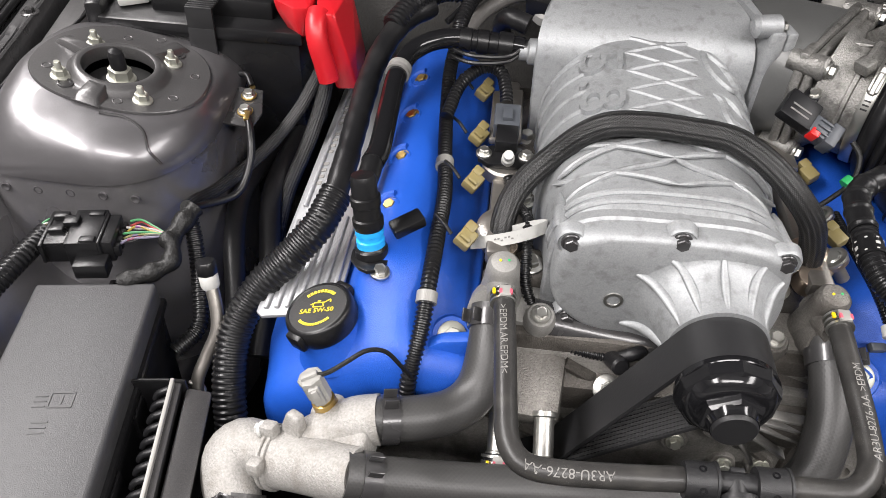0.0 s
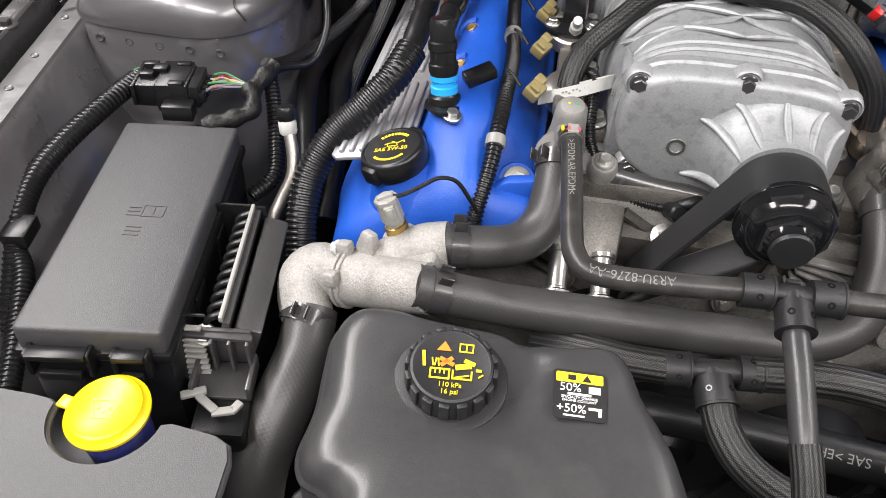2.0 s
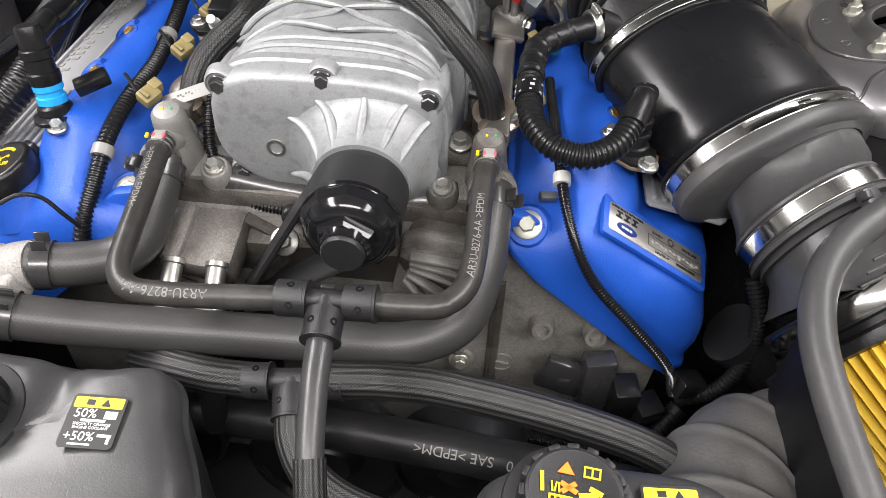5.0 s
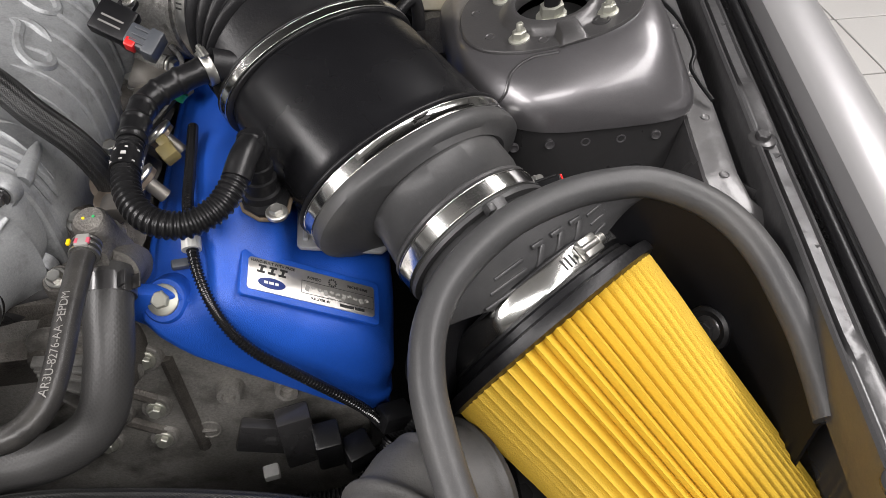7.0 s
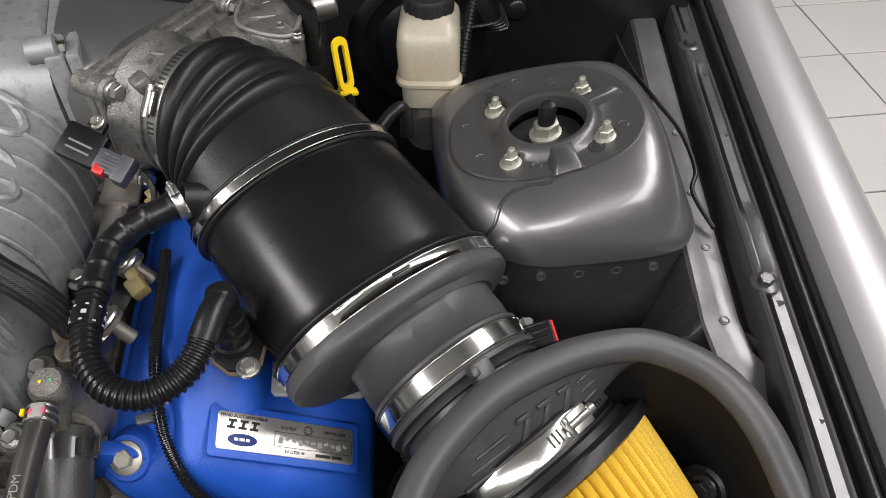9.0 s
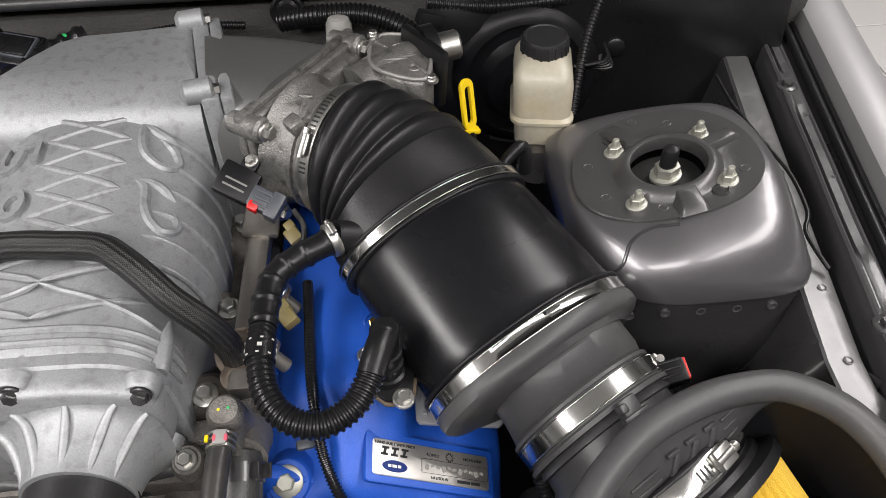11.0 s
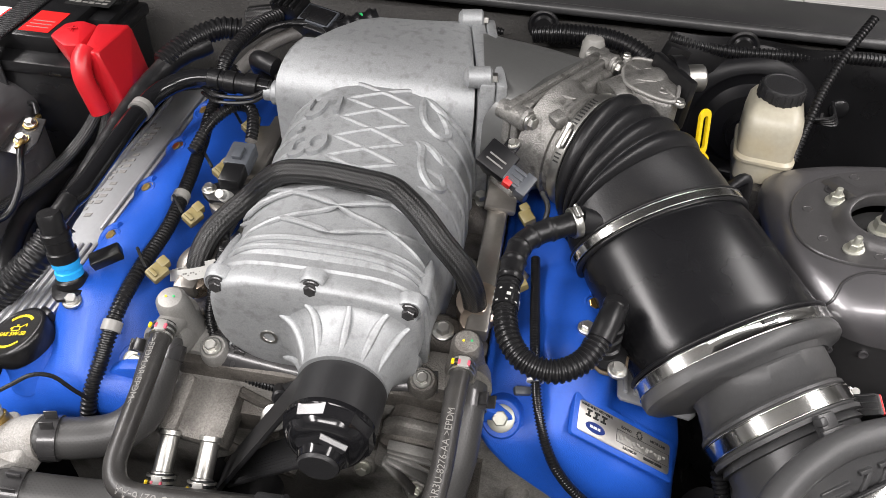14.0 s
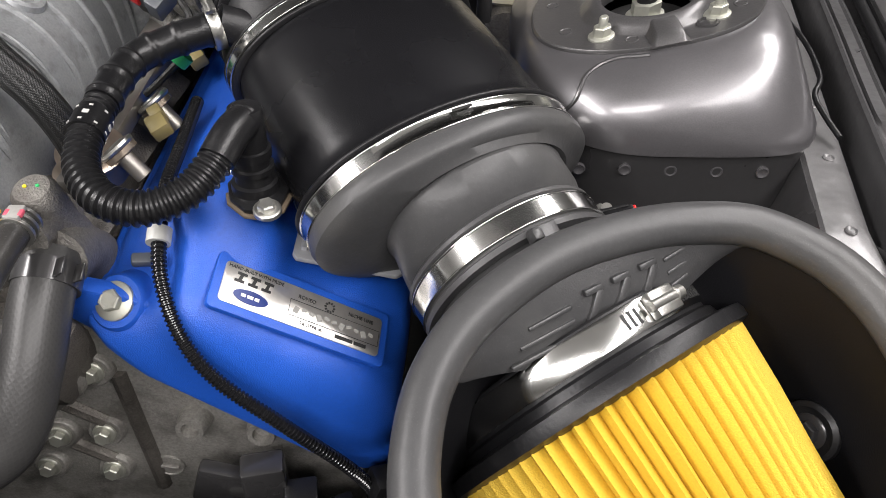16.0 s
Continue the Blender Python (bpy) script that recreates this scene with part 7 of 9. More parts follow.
def fuel_rails():
    for s in (-1, 1):
        t = thing("fuel_rail", (CX + s * 0.138, 0.63, 0.84), "grey brushed metal fuel rail with dampers", "fuel rail", "fuel rails")
        bm = BM()
        box(bm, (CX + s * 0.138, 0.63, 0.852), (0.022, 0.30, 0.016), (0, 0, 0), 0.004)
        box(bm, (CX + s * 0.140, 0.70, 0.861), (0.034, 0.10, 0.008), (0, s * 8, 0), 0.003)
        part("rail", bm, RAIL, t)
        d = BM()
        lathe(d, (CX + s * 0.136, 0.520, 0.848), (s * 0.1, -0.25, 1), [(-0.012, 0.020), (0.006, 0.021), (0.008, 0.0225), (0.010, 0.0225), (0.012, 0.020), (0.0135, 0.012), (0.0135, 0.0004)], 36)
        part("damper", d, BRONZE if s > 0 else RAIL, t, "round pressed metal damper")
        b = BM()
        lathe(b, (CX + s * 0.133, 0.497, 0.850), (0, -0.3, 1), [(-0.01, 0.012), (0.008, 0.012), (0.009, 0.010)], 20)
        part("hose_end", b, BRONZE, t)
        for y in (0.58, 0.69):
            bolt_thing((CX + s * 0.116, y, 0.842), (0, -0.1, 1), 0.0068, 0.008, "zinc flanged bolt beside the fuel rail", flange=1.6)
    # pressure sensor on the near-side rail
    t = thing("pressure_sensor", (-0.128, 0.606, 0.855), "black pressure sensor with grey plug and two bolts", "sensor")
    d = BM()
    lathe(d, (-0.127, 0.606, 0.855), (0, -0.1, 1), [(0, 0.021), (0.012, 0.021), (0.014, 0.019)], 36)
    part("base", d, RAIL, t)
    p = BM()
    prism(p, [(-0.026, -0.006), (-0.016, -0.014), (0.016, -0.014), (0.026, -0.006), (0.026, 0.006), (0.014, 0.014), (-0.014, 0.014), (-0.026, 0.006)], (-0.127, 0.606, 0.869), (1, 0, 0), (0, 1, 0.1), 0.006, 0.001)
    box(p, (-0.127, 0.622, 0.882), (0.022, 0.026, 0.018), (10, 0, 0), 0.002)
    part("body", p, PLASTIC, t)
    q = BM()
    box(q, (-0.128, 0.650, 0.886), (0.026, 0.034, 0.018), (8, 0, 0), 0.002)
    box(q, (-0.128, 0.646, 0.896), (0.010, 0.016, 0.006), (8, 0, 0), 0.001)
    part("plug", q, SLATE, t, "slate grey plug")
    n = BM()
    lathe(n, (-0.124, 0.598, 0.874), (0.0, -0.55, 0.6), [(0, 0.0065), (0.014, 0.0062), (0.016, 0.0045), (0.026, 0.0045)], 18)
    part("white_nipple", n, LIGHTPL, t, "pale plastic nipple")
    for k in (-1, 1):
        bolt_thing((-0.127 + k * 0.0205, 0.606, 0.8755), (0, -0.1, 1), 0.0052, 0.005, "zinc bolt of the pressure sensor")
    loom("vacuum_line", [(-0.122, 0.580, 0.868), (-0.116, 0.56, 0.858), (-0.108, 0.54, 0.862), (-0.102, 0.52, 0.868), (-0.101, 0.495, 0.858), (-0.099, 0.47, 0.835), (-0.085, 0.452, 0.815), (-0.06, 0.436, 0.80), (-0.02, 0.43, 0.797)], 0.0046, "thin black corrugated line beside the blower", 0.0032, 0.0005, category="hose")
    l = BM()
    foot, head = V(-0.150, 0.503, 0.848), V(-0.0915, 0.502, 0.8745)
    wide, out = V(0.0, 0.42, 0.91), V(0.0, -0.91, 0.42)
    run = spline([foot, foot.lerp(head, 0.30) + out * 0.009, foot.lerp(head, 0.62) + out * 0.0125, foot.lerp(head, 0.88) + out * 0.010, head + out * 0.005, head + V(0.005, 0, 0.002), head - out * 0.006,
                  foot.lerp(head, 0.80) - out * 0.008, foot.lerp(head, 0.45) - out * 0.005, foot + V(0.001, 0, 0) - out * 0.0012], 0.002)
    rings = [[p - wide * 0.0058, p + wide * 0.0058] for p in run]
    tag = single("paper_tag", solid(loft(l, rings, wrap=False), 0.0005), LIGHTPL, "white paper tag looped round a hose", "tag")
    pb = BM()
    for i in range(9):
        p = foot.lerp(head, 0.30 + 0.05 * i) + out * (0.0104 + 0.0024 * math.sin(math.pi * i / 12)) + wide * (0.0015 if i % 3 else -0.0005)
        box(pb, None, (0.0020, 0.0014, 0.0005), m=plane_m(p, head - foot, wide))
    part("printed_bars", pb, GPRINT, tag, "unreadable small print")
    # braided crossover hose over the blower
    B = [(-0.122, 0.500, 0.838), (-0.124, 0.515, 0.860), (-0.119, 0.533, 0.876), (-0.107, 0.551, 0.888), (-0.084, 0.566, 0.907), (-0.062, 0.565, 0.932), (-0.040, 0.562, 0.947), (-0.006, 0.562, 0.950), (0.025, 0.559, 0.950), (0.056, 0.555, 0.949), (0.074, 0.543, 0.947), (0.092, 0.529, 0.940), (0.110, 0.516, 0.927), (0.131, 0.511, 0.903), (0.142, 0.511, 0.875), (0.146, 0.512, 0.845)]
    fh = hose("braided_hose", B, 0.0112, BRAID, "black braided fuel hose arched over the supercharger", group="braided hoses", seg=24)
    for a_, b_ in ((V(*B[0]), V(*B[1])), (V(*B[-1]), V(*B[-2]))):
        fb = BM()
        d_ = (b_ - a_).normalized()
        lathe(fb, a_, d_, [(-0.002, 0.0110), (-0.001, 0.0124), (0.010, 0.0126), (0.011, 0.0119), (0.014, 0.0124), (0.015, 0.0112)], 28)
        part("crimp_ferrule", fb, BRONZE, fh, "bronze crimped ferrule")


fuel_rails()


# ---- right bank fittings ----
def right_bank_fittings():
    pl = thing("nameplate", (0.294, 0.442, 0.78), "brushed metal nameplate with black print and blue oval", "nameplate")
    TL, TR, BL = V(0.2485, 0.4495, 0.8235), V(0.3415, 0.4600, 0.7600), V(0.2475, 0.4240, 0.8170)
    ux = (TR - TL).normalized()
    mid = (TR + BL) / 2
    m = plane_m(mid, ux, TL - BL)
    b = BM()
    prism(b, rounded(0.124, 0.040, 0.004), mid - m.col[2].to_3d() * 0.004, ux, m.col[1].to_3d(), 0.0048, 0.0012)
    part("raised_frame", b, BLUE, pl)
    b = BM()
    prism(b, rounded(0.113, 0.0285, 0.003), mid + m.col[2].to_3d() * 0.0006, ux, m.col[1].to_3d(), 0.0010, 0.0002)
    part("plate", b, PLATEM, pl)
    w = m @ pose(0, 0, 0.0019)
    writing("printed_line", "HAND-BUILT WITH PRIDE", 0.0032, w @ pose(-0.036, 0.0112, 0), KPRINT, pl)
    writing("printed_line", "ROMEO", 0.0036, w @ pose(0.0, 0.0075, 0), KPRINT, pl)
    writing("printed_line", "NICHE-LINE", 0.0036, w @ pose(0.040, 0.0085, 0), KPRINT, pl)
    writing("printed_line", "5.8 LITER 4V", 0.0032, w @ pose(0.006, -0.0105, 0), KPRINT, pl)
    g = BM()
    for x, wd in ((0.030, 0.013), (0.042, 0.009)):
        box(g, None, (wd, 0.0024, 0.0004), m=w @ pose(x, -0.0105, 0))
    part("printed_bar", g, KPRINT, pl)
    g = BM()
    for x in (-0.0455, -0.0365, -0.0275):
        box(g, None, (0.0064, 0.0018, 0.0004), m=w @ pose(x + 0.0006, 0.0078, 0))
        box(g, None, (0.0064, 0.0018, 0.0004), m=w @ pose(x - 0.0006, 0.0026, 0))
        box(g, None, (0.0022, 0.0056, 0.0004), m=w @ pose(x, 0.0052, 0, 0, 0, -14))
    part("emblem_strokes", g, KPRINT, pl, "plain black emblem strokes")
    o = BM()
    prism(o, [(0.0115 * math.cos(i * math.pi / 18), 0.0046 * math.sin(i * math.pi / 18)) for i in range(36)], w @ V(-0.0365, -0.0062, -0.0001), m.col[0].to_3d(), m.col[1].to_3d(), 0.0005)
    part("blue_oval", o, NAVY, pl, "navy blue oval emblem")
    o = BM()
    for x, wd in ((-0.0415, 0.003), (-0.037, 0.004), (-0.0325, 0.003)):
        box(o, None, (wd, 0.0022, 0.0003), m=w @ pose(x, -0.0062, 0.0005))
    part("oval_bar", o, WPRINT, pl)
    o = BM()
    for i in range(10):
        a = 2 * math.pi * i / 10
        box(o, None, (0.0016, 0.0012, 0.0004), m=w @ pose(0.0165 + 0.0032 * math.cos(a), 0.0080 + 0.0032 * math.sin(a), 0, 0, 0, math.degrees(a)))
    part("round_seal", o, KPRINT, pl)
    f = BM()
    for x, y, wd, h in ((0.022, 0.004, 0.066, 0.0003), (0.022, -0.0072, 0.066, 0.0003), (-0.011, -0.0016, 0.0003, 0.0115), (0.055, -0.0016, 0.0003, 0.0115)):
        box(f, None, (wd, h, 0.0003), m=w @ pose(x, y, 0))
    part("signature_frame", f, KPRINT, pl)
    f = BM()
    for i in range(11):
        box(f, None, (0.0035, 0.0022 + 0.0025 * ((i * 7) % 3 == 0), 0.0003), m=w @ pose(-0.006 + i * 0.0055, -0.0016 + 0.0008 * ((i * 5) % 3 - 1), 0, 0, 0, 20 if i % 2 else -15))
    part("signature_bar", f, GREYPL, pl, "bars in place of signatures")
    # breather valve and hose
    t = thing("breather_valve", (0.266, 0.488, 0.84), "black breather valve with hose elbow on gasket", "breather valve")
    ax = V(0.02, 0.05, 1).normalized()
    o = V(0.264, 0.487, 0.853)
    g = BM()
    prism(g, [(0.010, -0.026), (0.019, -0.018), (0.022, 0.004), (0.016, 0.022), (0.0, 0.028), (-0.014, 0.020), (-0.019, 0.004), (-0.014, -0.012), (-0.002, -0.024)], o - ax * 0.003, (1, 0, 0), (0, 1, -0.05), 0.0035, 0.0008)
    part("gasket_plate", g, PLASTIC, t)
    g = BM()
    prism(g, [(1.12 * x, 1.10 * y) for x, y in ((0.010, -0.026), (0.019, -0.018), (0.022, 0.004), (0.016, 0.022), (0.0, 0.028), (-0.014, 0.020), (-0.019, 0.004), (-0.014, -0.012), (-0.002, -0.024))], o - ax * 0.005, (1, 0, 0), (0, 1, -0.05), 0.0022, 0.0004)
    part("gasket", g, GASKET, t, "rough brown gasket edge")
    b = BM()
    lathe(b, o, ax, [(0, 0.0150), (0.006, 0.0145), (0.007, 0.012), (0.014, 0.0115), (0.0145, 0.0135), (0.018, 0.0135), (0.0185, 0.0112), (0.024, 0.0112), (0.0245, 0.0128), (0.030, 0.0128), (0.0305, 0.0108), (0.050, 0.0108), (0.054, 0.0112), (0.057, 0.0100), (0.0575, 0.0004)], 28)
    part("valve_body", b, PLASTIC, t)
    bolt_thing((0.276, 0.4635, 0.8545), (0.05, -0.1, 1), 0.0058, 0.005, "zinc bolt of the breather valve")
    bolt_thing((0.249, 0.508, 0.854), (0, 0, 1), 0.0058, 0.005, "zinc bolt of the breather valve")
    H = [o + ax * 0.050, (0.258, 0.470, 0.900), (0.252, 0.455, 0.893), (0.240, 0.438, 0.886), (0.218, 0.427, 0.883), (0.194, 0.432, 0.886), (0.178, 0.452, 0.892), (0.173, 0.482, 0.898), (0.174, 0.515, 0.902)]
    loom("breather_hose", H, 0.0098, "black corrugated plastic breather hose", 0.0046, 0.0008, PLASTIC, "hose")
    b = BM()
    tube(b, [o + ax * 0.049, (0.260, 0.474, 0.902), (0.254, 0.458, 0.895)], 0.0108, 20, 0.003)
    single("hose_cuff", b, PLASTIC, "smooth black hose cuff at the valve", "hose cuff", "hose cuffs")
    b = BM()
    tube(b, [(0.1735, 0.505, 0.901), (0.175, 0.530, 0.904), (0.180, 0.552, 0.906), (0.195, 0.567, 0.909), (0.216, 0.577, 0.913), (0.232, 0.586, 0.914)], lambda s, L: 0.0108 + 0.0012 * max(0.0, math.sin(2 * math.pi * s / 0.019)) ** 4, 24, 0.0012)
    single("hose_cuff", b, PLASTIC, "angled black hose cuff at the intake tube", "hose cuff", "hose cuffs")
    q = thing("hose_clip", (0.225, 0.583, 0.913), "bright worm clamp on the breather nipple", "hose clamp")
    band("clip_band", (0.226, 0.5835, 0.9135), (0.8, 0.4, 0.1), 0.0130, 0.008, q, STEEL, (-0.2, -0.4, 0.9))
    pb = BM()
    lathe(pb, (0.1730, 0.484, 0.8985), (0, 1, 0.12), [(-0.009, 0.0109), (-0.009, 0.0115), (0.009, 0.0115), (0.009, 0.0109)], 24)
    ps = thing("printed_sleeve", (0.173, 0.484, 0.8985), "black label sleeve with white print round the hose", "label sleeve")
    part("sleeve", pb, PLASTIC, ps)
    pa, pu, pw = frame_of((0, 1, 0.12))
    pc = V(0.1730, 0.484, 0.8985)
    pr = BM()
    for row, d in enumerate((-0.0062, 0.0, 0.0062)):
        for i in range(16):
            if row == 1 and i % 4 or row != 1 and i % 2:
                continue
            g = 2 * math.pi * (i + 0.3 * row) / 16
            gu, gw = math.cos(g) * pu + math.sin(g) * pw, math.cos(g) * pw - math.sin(g) * pu
            box(pr, None, (0.0022 if row != 1 else 0.0036, 0.0012 if row != 1 else 0.0030, 0.0005), m=plane_m(pc + pa * d + gu * 0.0116, gw, pa))
    part("printed_bars", pr, LIGHTPL, ps, "unreadable white print")
    # loom down the cover
    R = [(0.196, 0.60, 0.846), (0.200, 0.54, 0.846), (0.203, 0.495, 0.846), (0.207, 0.461, 0.838), (0.213, 0.432, 0.824), (0.226, 0.408, 0.800), (0.246, 0.397, 0.772), (0.283, 0.392, 0.734), (0.322, 0.392, 0.686), (0.338, 0.40, 0.64)]
    loom("injector_loom", R, 0.0042, "thin black corrugated loom over the cam cover", 0.0030, 0.0006, GLOSSBLACK)
    b = BM()
    lathe(b, (0.2075, 0.457, 0.8365), (0.05, -0.9, -0.4), [(-0.005, 0.006), (-0.005, 0.0076), (0.005, 0.0076), (0.005, 0.006)], 20)
    single("loom_clip", b, LIGHTPL, "pale grey plastic clip round the loom", "clip", "loom clips")
    b = BM()
    box(b, (0.198, 0.449, 0.824), (0.016, 0.008, 0.007), (20, 10, 15), 0.002)
    single("loom_bracket", b, SLATE, "dark grey plastic loom bracket", "bracket")
    for y in (0.555, 0.655):
        c = thing("injector_plug", (0.182, y, 0.85), "tan plastic injector plug beside the rail", "plug", "injector plugs")
        b = BM()
        mm = pose(0.182, y, 0.853, 12, -20, 30)
        box(b, None, (0.014, 0.017, 0.012), bevel=0.002, m=mm)
        box(b, None, (0.010, 0.010, 0.013), bevel=0.0015, m=mm @ pose(0.003, 0.010, 0))
        part("body", b, TAN, c)
    for x, y, z in ((0.173, 0.580, 0.855), (0.168, 0.517, 0.857)):
        dp = thing("pulse_damper", (x, y, z), "round silver fuel pulse damper with brown underside", "fuel damper", "fuel pulse dampers")
        dax = V(-0.62, 0.15, 0.77)
        b = BM()
        lathe(b, (x, y, z), dax, [(0.001, 0.0128), (0.0025, 0.0136), (0.0045, 0.0132), (0.0052, 0.0110), (0.0046, 0.0085), (0.0060, 0.0070), (0.0060, 0.0003)], 32)
        part("disc", b, STEEL, dp)
        b = BM()
        lathe(b, (x, y, z), dax, [(-0.004, 0.0090), (-0.003, 0.0125), (0.0005, 0.0128), (0.0012, 0.0118)], 32)
        part("underside", b, BRONZE, dp, "brown metal underside")
        b = BM()
        lathe(b, V(x, y, z) - dax * 0.022, dax, [(0, 0.0060), (0.018, 0.0060), (0.019, 0.0080)], 20)
        part("stem", b, RAIL, dp)
    # pressure sensor with slate plug beside the throttle body
    s = thing("air_sensor", (0.143, 0.648, 0.90), "black square sensor with slate plug and red tab", "sensor")
    sm = pose(0.149, 0.645, 0.918, 30, 22, -22)
    b = BM()
    box(b, None, (0.034, 0.030, 0.014), bevel=0.0025, m=sm @ pose(-0.008, 0.004, 0.006))
    box(b, None, (0.015, 0.014, 0.009), bevel=0.0025, m=sm @ pose(-0.006, 0.023, 0.006))
    part("body", b, SENSORM, s)
    b = BM()
    box(b, None, (0.024, 0.020, 0.016), bevel=0.0025, m=sm @ pose(0.018, 0.000, 0.005))
    for q in (-0.006, 0.0, 0.006):
        box(b, None, (0.016, 0.002, 0.003), bevel=0.0006, m=sm @ pose(0.020, q, 0.0135))
    part("plug", b, SLATE, s, "slate grey plug")
    b = BM()
    box(b, None, (0.012, 0.024, 0.020), bevel=0.002, m=sm @ pose(0.030, 0, 0.005))
    part("plug_collar", b, SLATE, s)
    b = BM()
    box(b, None, (0.009, 0.008, 0.013), bevel=0.0012, m=sm @ pose(0.014, -0.0085, 0.008))
    part("lock_tab", b, REDCLIP, s, "red lock tab")
    for q in (-0.002, 0.004):
        b = BM()
        box(b, None, (0.020, 0.0016, 0.0008), m=sm @ pose(-0.008, q, 0.0132))
        part("printed_bar", b, GPRINT, s)
    bolt_thing(sm @ V(-0.006, 0.026, 0.0105), (-0.3, -0.4, 0.85), 0.0044, 0.004, "zinc screw of the air sensor")
    hose("sensor_wire", [(0.192, 0.622, 0.915), (0.200, 0.612, 0.905), (0.196, 0.598, 0.888), (0.180, 0.59, 0.872), (0.165, 0.585, 0.86)], 0.0026, TAPE, "thin black taped sensor wire", "wire", "thin wires", 8)
    b = BM()
    lathe(b, (0.190, 0.592, 0.884), (0.6, 0.3, 0.5), [(0, 0.009), (0.008, 0.009), (0.009, 0.007)], 20)
    single("green_seal", b, GREEN, "green plastic seal ring on a plug", "seal ring")


right_bank_fittings()


# ---- front of the engine ----
def front_parts():
    t = thing("cooler_bracket", (-0.09, 0.41, 0.75), "cast aluminium block with two steel hose tubes", "cast block")
    b = BM()
    box(b, (-0.092, 0.412, 0.770), (0.066, 0.060, 0.032), (24, 0, -6), 0.006)
    part("casting", b, CAST, t)
    for x, z in ((-0.112, 0.781), (-0.074, 0.778)):
        b = BM()
        box(b, (x, 0.408, z), (0.018, 0.056, 0.018), (24, 0, -6), 0.006)
        part("cast_rib", b, CAST, t)
    for x in (-0.112, -0.074):
        c = BM()
        lathe(c, (x, 0.384, 0.772), (0.03, -0.86, -0.50), [(0, 0.0105), (0.004, 0.0105), (0.005, 0.0085), (0.036, 0.0085), (0.037, 0.0095), (0.040, 0.0095)], 24)
        part("steel_tube", c, STEEL, t)
        hose("cooler_hose", [(x + 0.001, 0.352, 0.752), (x + 0.003, 0.330, 0.736), (x + 0.006, 0.310, 0.705), (x + 0.008, 0.30, 0.66)], 0.0112, RUBBER, "black rubber hose on a steel tube", "hose", "cooler hoses")
        quick_clip((x + 0.0015, 0.346, 0.7485), (0.03, -0.80, -0.6), 0.0115)
    c = BM()
    lathe(c, (-0.02, 0.43, 0.797), (0.2, -0.7, 0.4), [(0, 0.008), (0.02, 0.008), (0.022, 0.006)], 18)
    tube(c, [(-0.02, 0.425, 0.80), (-0.002, 0.425, 0.812), (0.004, 0.432, 0.806)], 0.006, 12, 0.004)
    single("vacuum_elbow", c, RUBBER, "small black rubber elbow under the blower", "hose elbow")
    bolt_thing((-0.022, 0.408, 0.782), (0, -0.7, 0.7), 0.007, 0.006, "zinc flanged bolt in the crossover", flange=1.8)
    # dark accessories low in front
    for x, y, z, r, lab in ((0.145, 0.345, 0.60, 0.062, "black accessory drive pulley low in front"), (0.02, 0.35, 0.58, 0.075, "black crank pulley low in front"), (-0.13, 0.35, 0.60, 0.055, "black water pump pulley low in front")):
        p = BM()
        lathe(p, (x, y, z), (0, -1, 0.05), [(0, r), (0.03, r), (0.032, r * 0.94), (0.026, r * 0.9), (0.022, r * 0.45), (0.034, r * 0.3), (0.036, r * 0.12)], 48)
        single("drive_pulley", p, PLASTIC, lab, "pulley", "accessory pulleys")
    b = BM()
    box(b, (0.262, 0.392, 0.655), (0.030, 0.020, 0.070), (0, 0, 12), 0.003)
    box(b, (0.235, 0.395, 0.655), (0.050, 0.012, 0.040), (0, 18, 0), 0.003)
    single("coil_bracket", b, PAINTDARKSHADE, "black steel bracket under the cam cover", "bracket")
    q = thing("sensor_plug", (0.285, 0.385, 0.62), "black plug with wiring under the cam cover", "plug")
    b = BM()
    box(b, (0.288, 0.385, 0.645), (0.024, 0.026, 0.050), (10, 0, 10), 0.003)
    box(b, (0.312, 0.385, 0.628), (0.026, 0.026, 0.034), (10, 0, 25), 0.003)
    part("body", b, PLASTIC, q)
    b = BM()
    box(b, (0.236, 0.372, 0.632), (0.014, 0.012, 0.012), (10, 0, 10), 0.002)
    part("clip", b, LIGHTPL, q, "pale plastic clip")
    b = BM()
    box(b, (0.348, 0.40, 0.655), (0.030, 0.022, 0.020), (0, 20, 25), 0.003)
    part("side_plug", b, PLASTIC, q)
    loom("side_loom", [(0.345, 0.40, 0.63), (0.372, 0.395, 0.655), (0.392, 0.405, 0.690), (0.395, 0.42, 0.73), (0.385, 0.44, 0.76)], 0.0065, "black corrugated loom beside the cam cover")
    loom("side_loom", [(0.20, 0.36, 0.60), (0.26, 0.355, 0.60), (0.31, 0.36, 0.605), (0.345, 0.39, 0.63)], 0.009, "black corrugated loom low in front")
    b = BM()
    tube(b, [(0.38, 0.43, 0.70), (0.43, 0.43, 0.66), (0.47, 0.44, 0.60)], 0.03, 20, 0.01)
    single("steering_hose", b, RUBBER, "black hose between engine and air box", "hose")


front_parts()


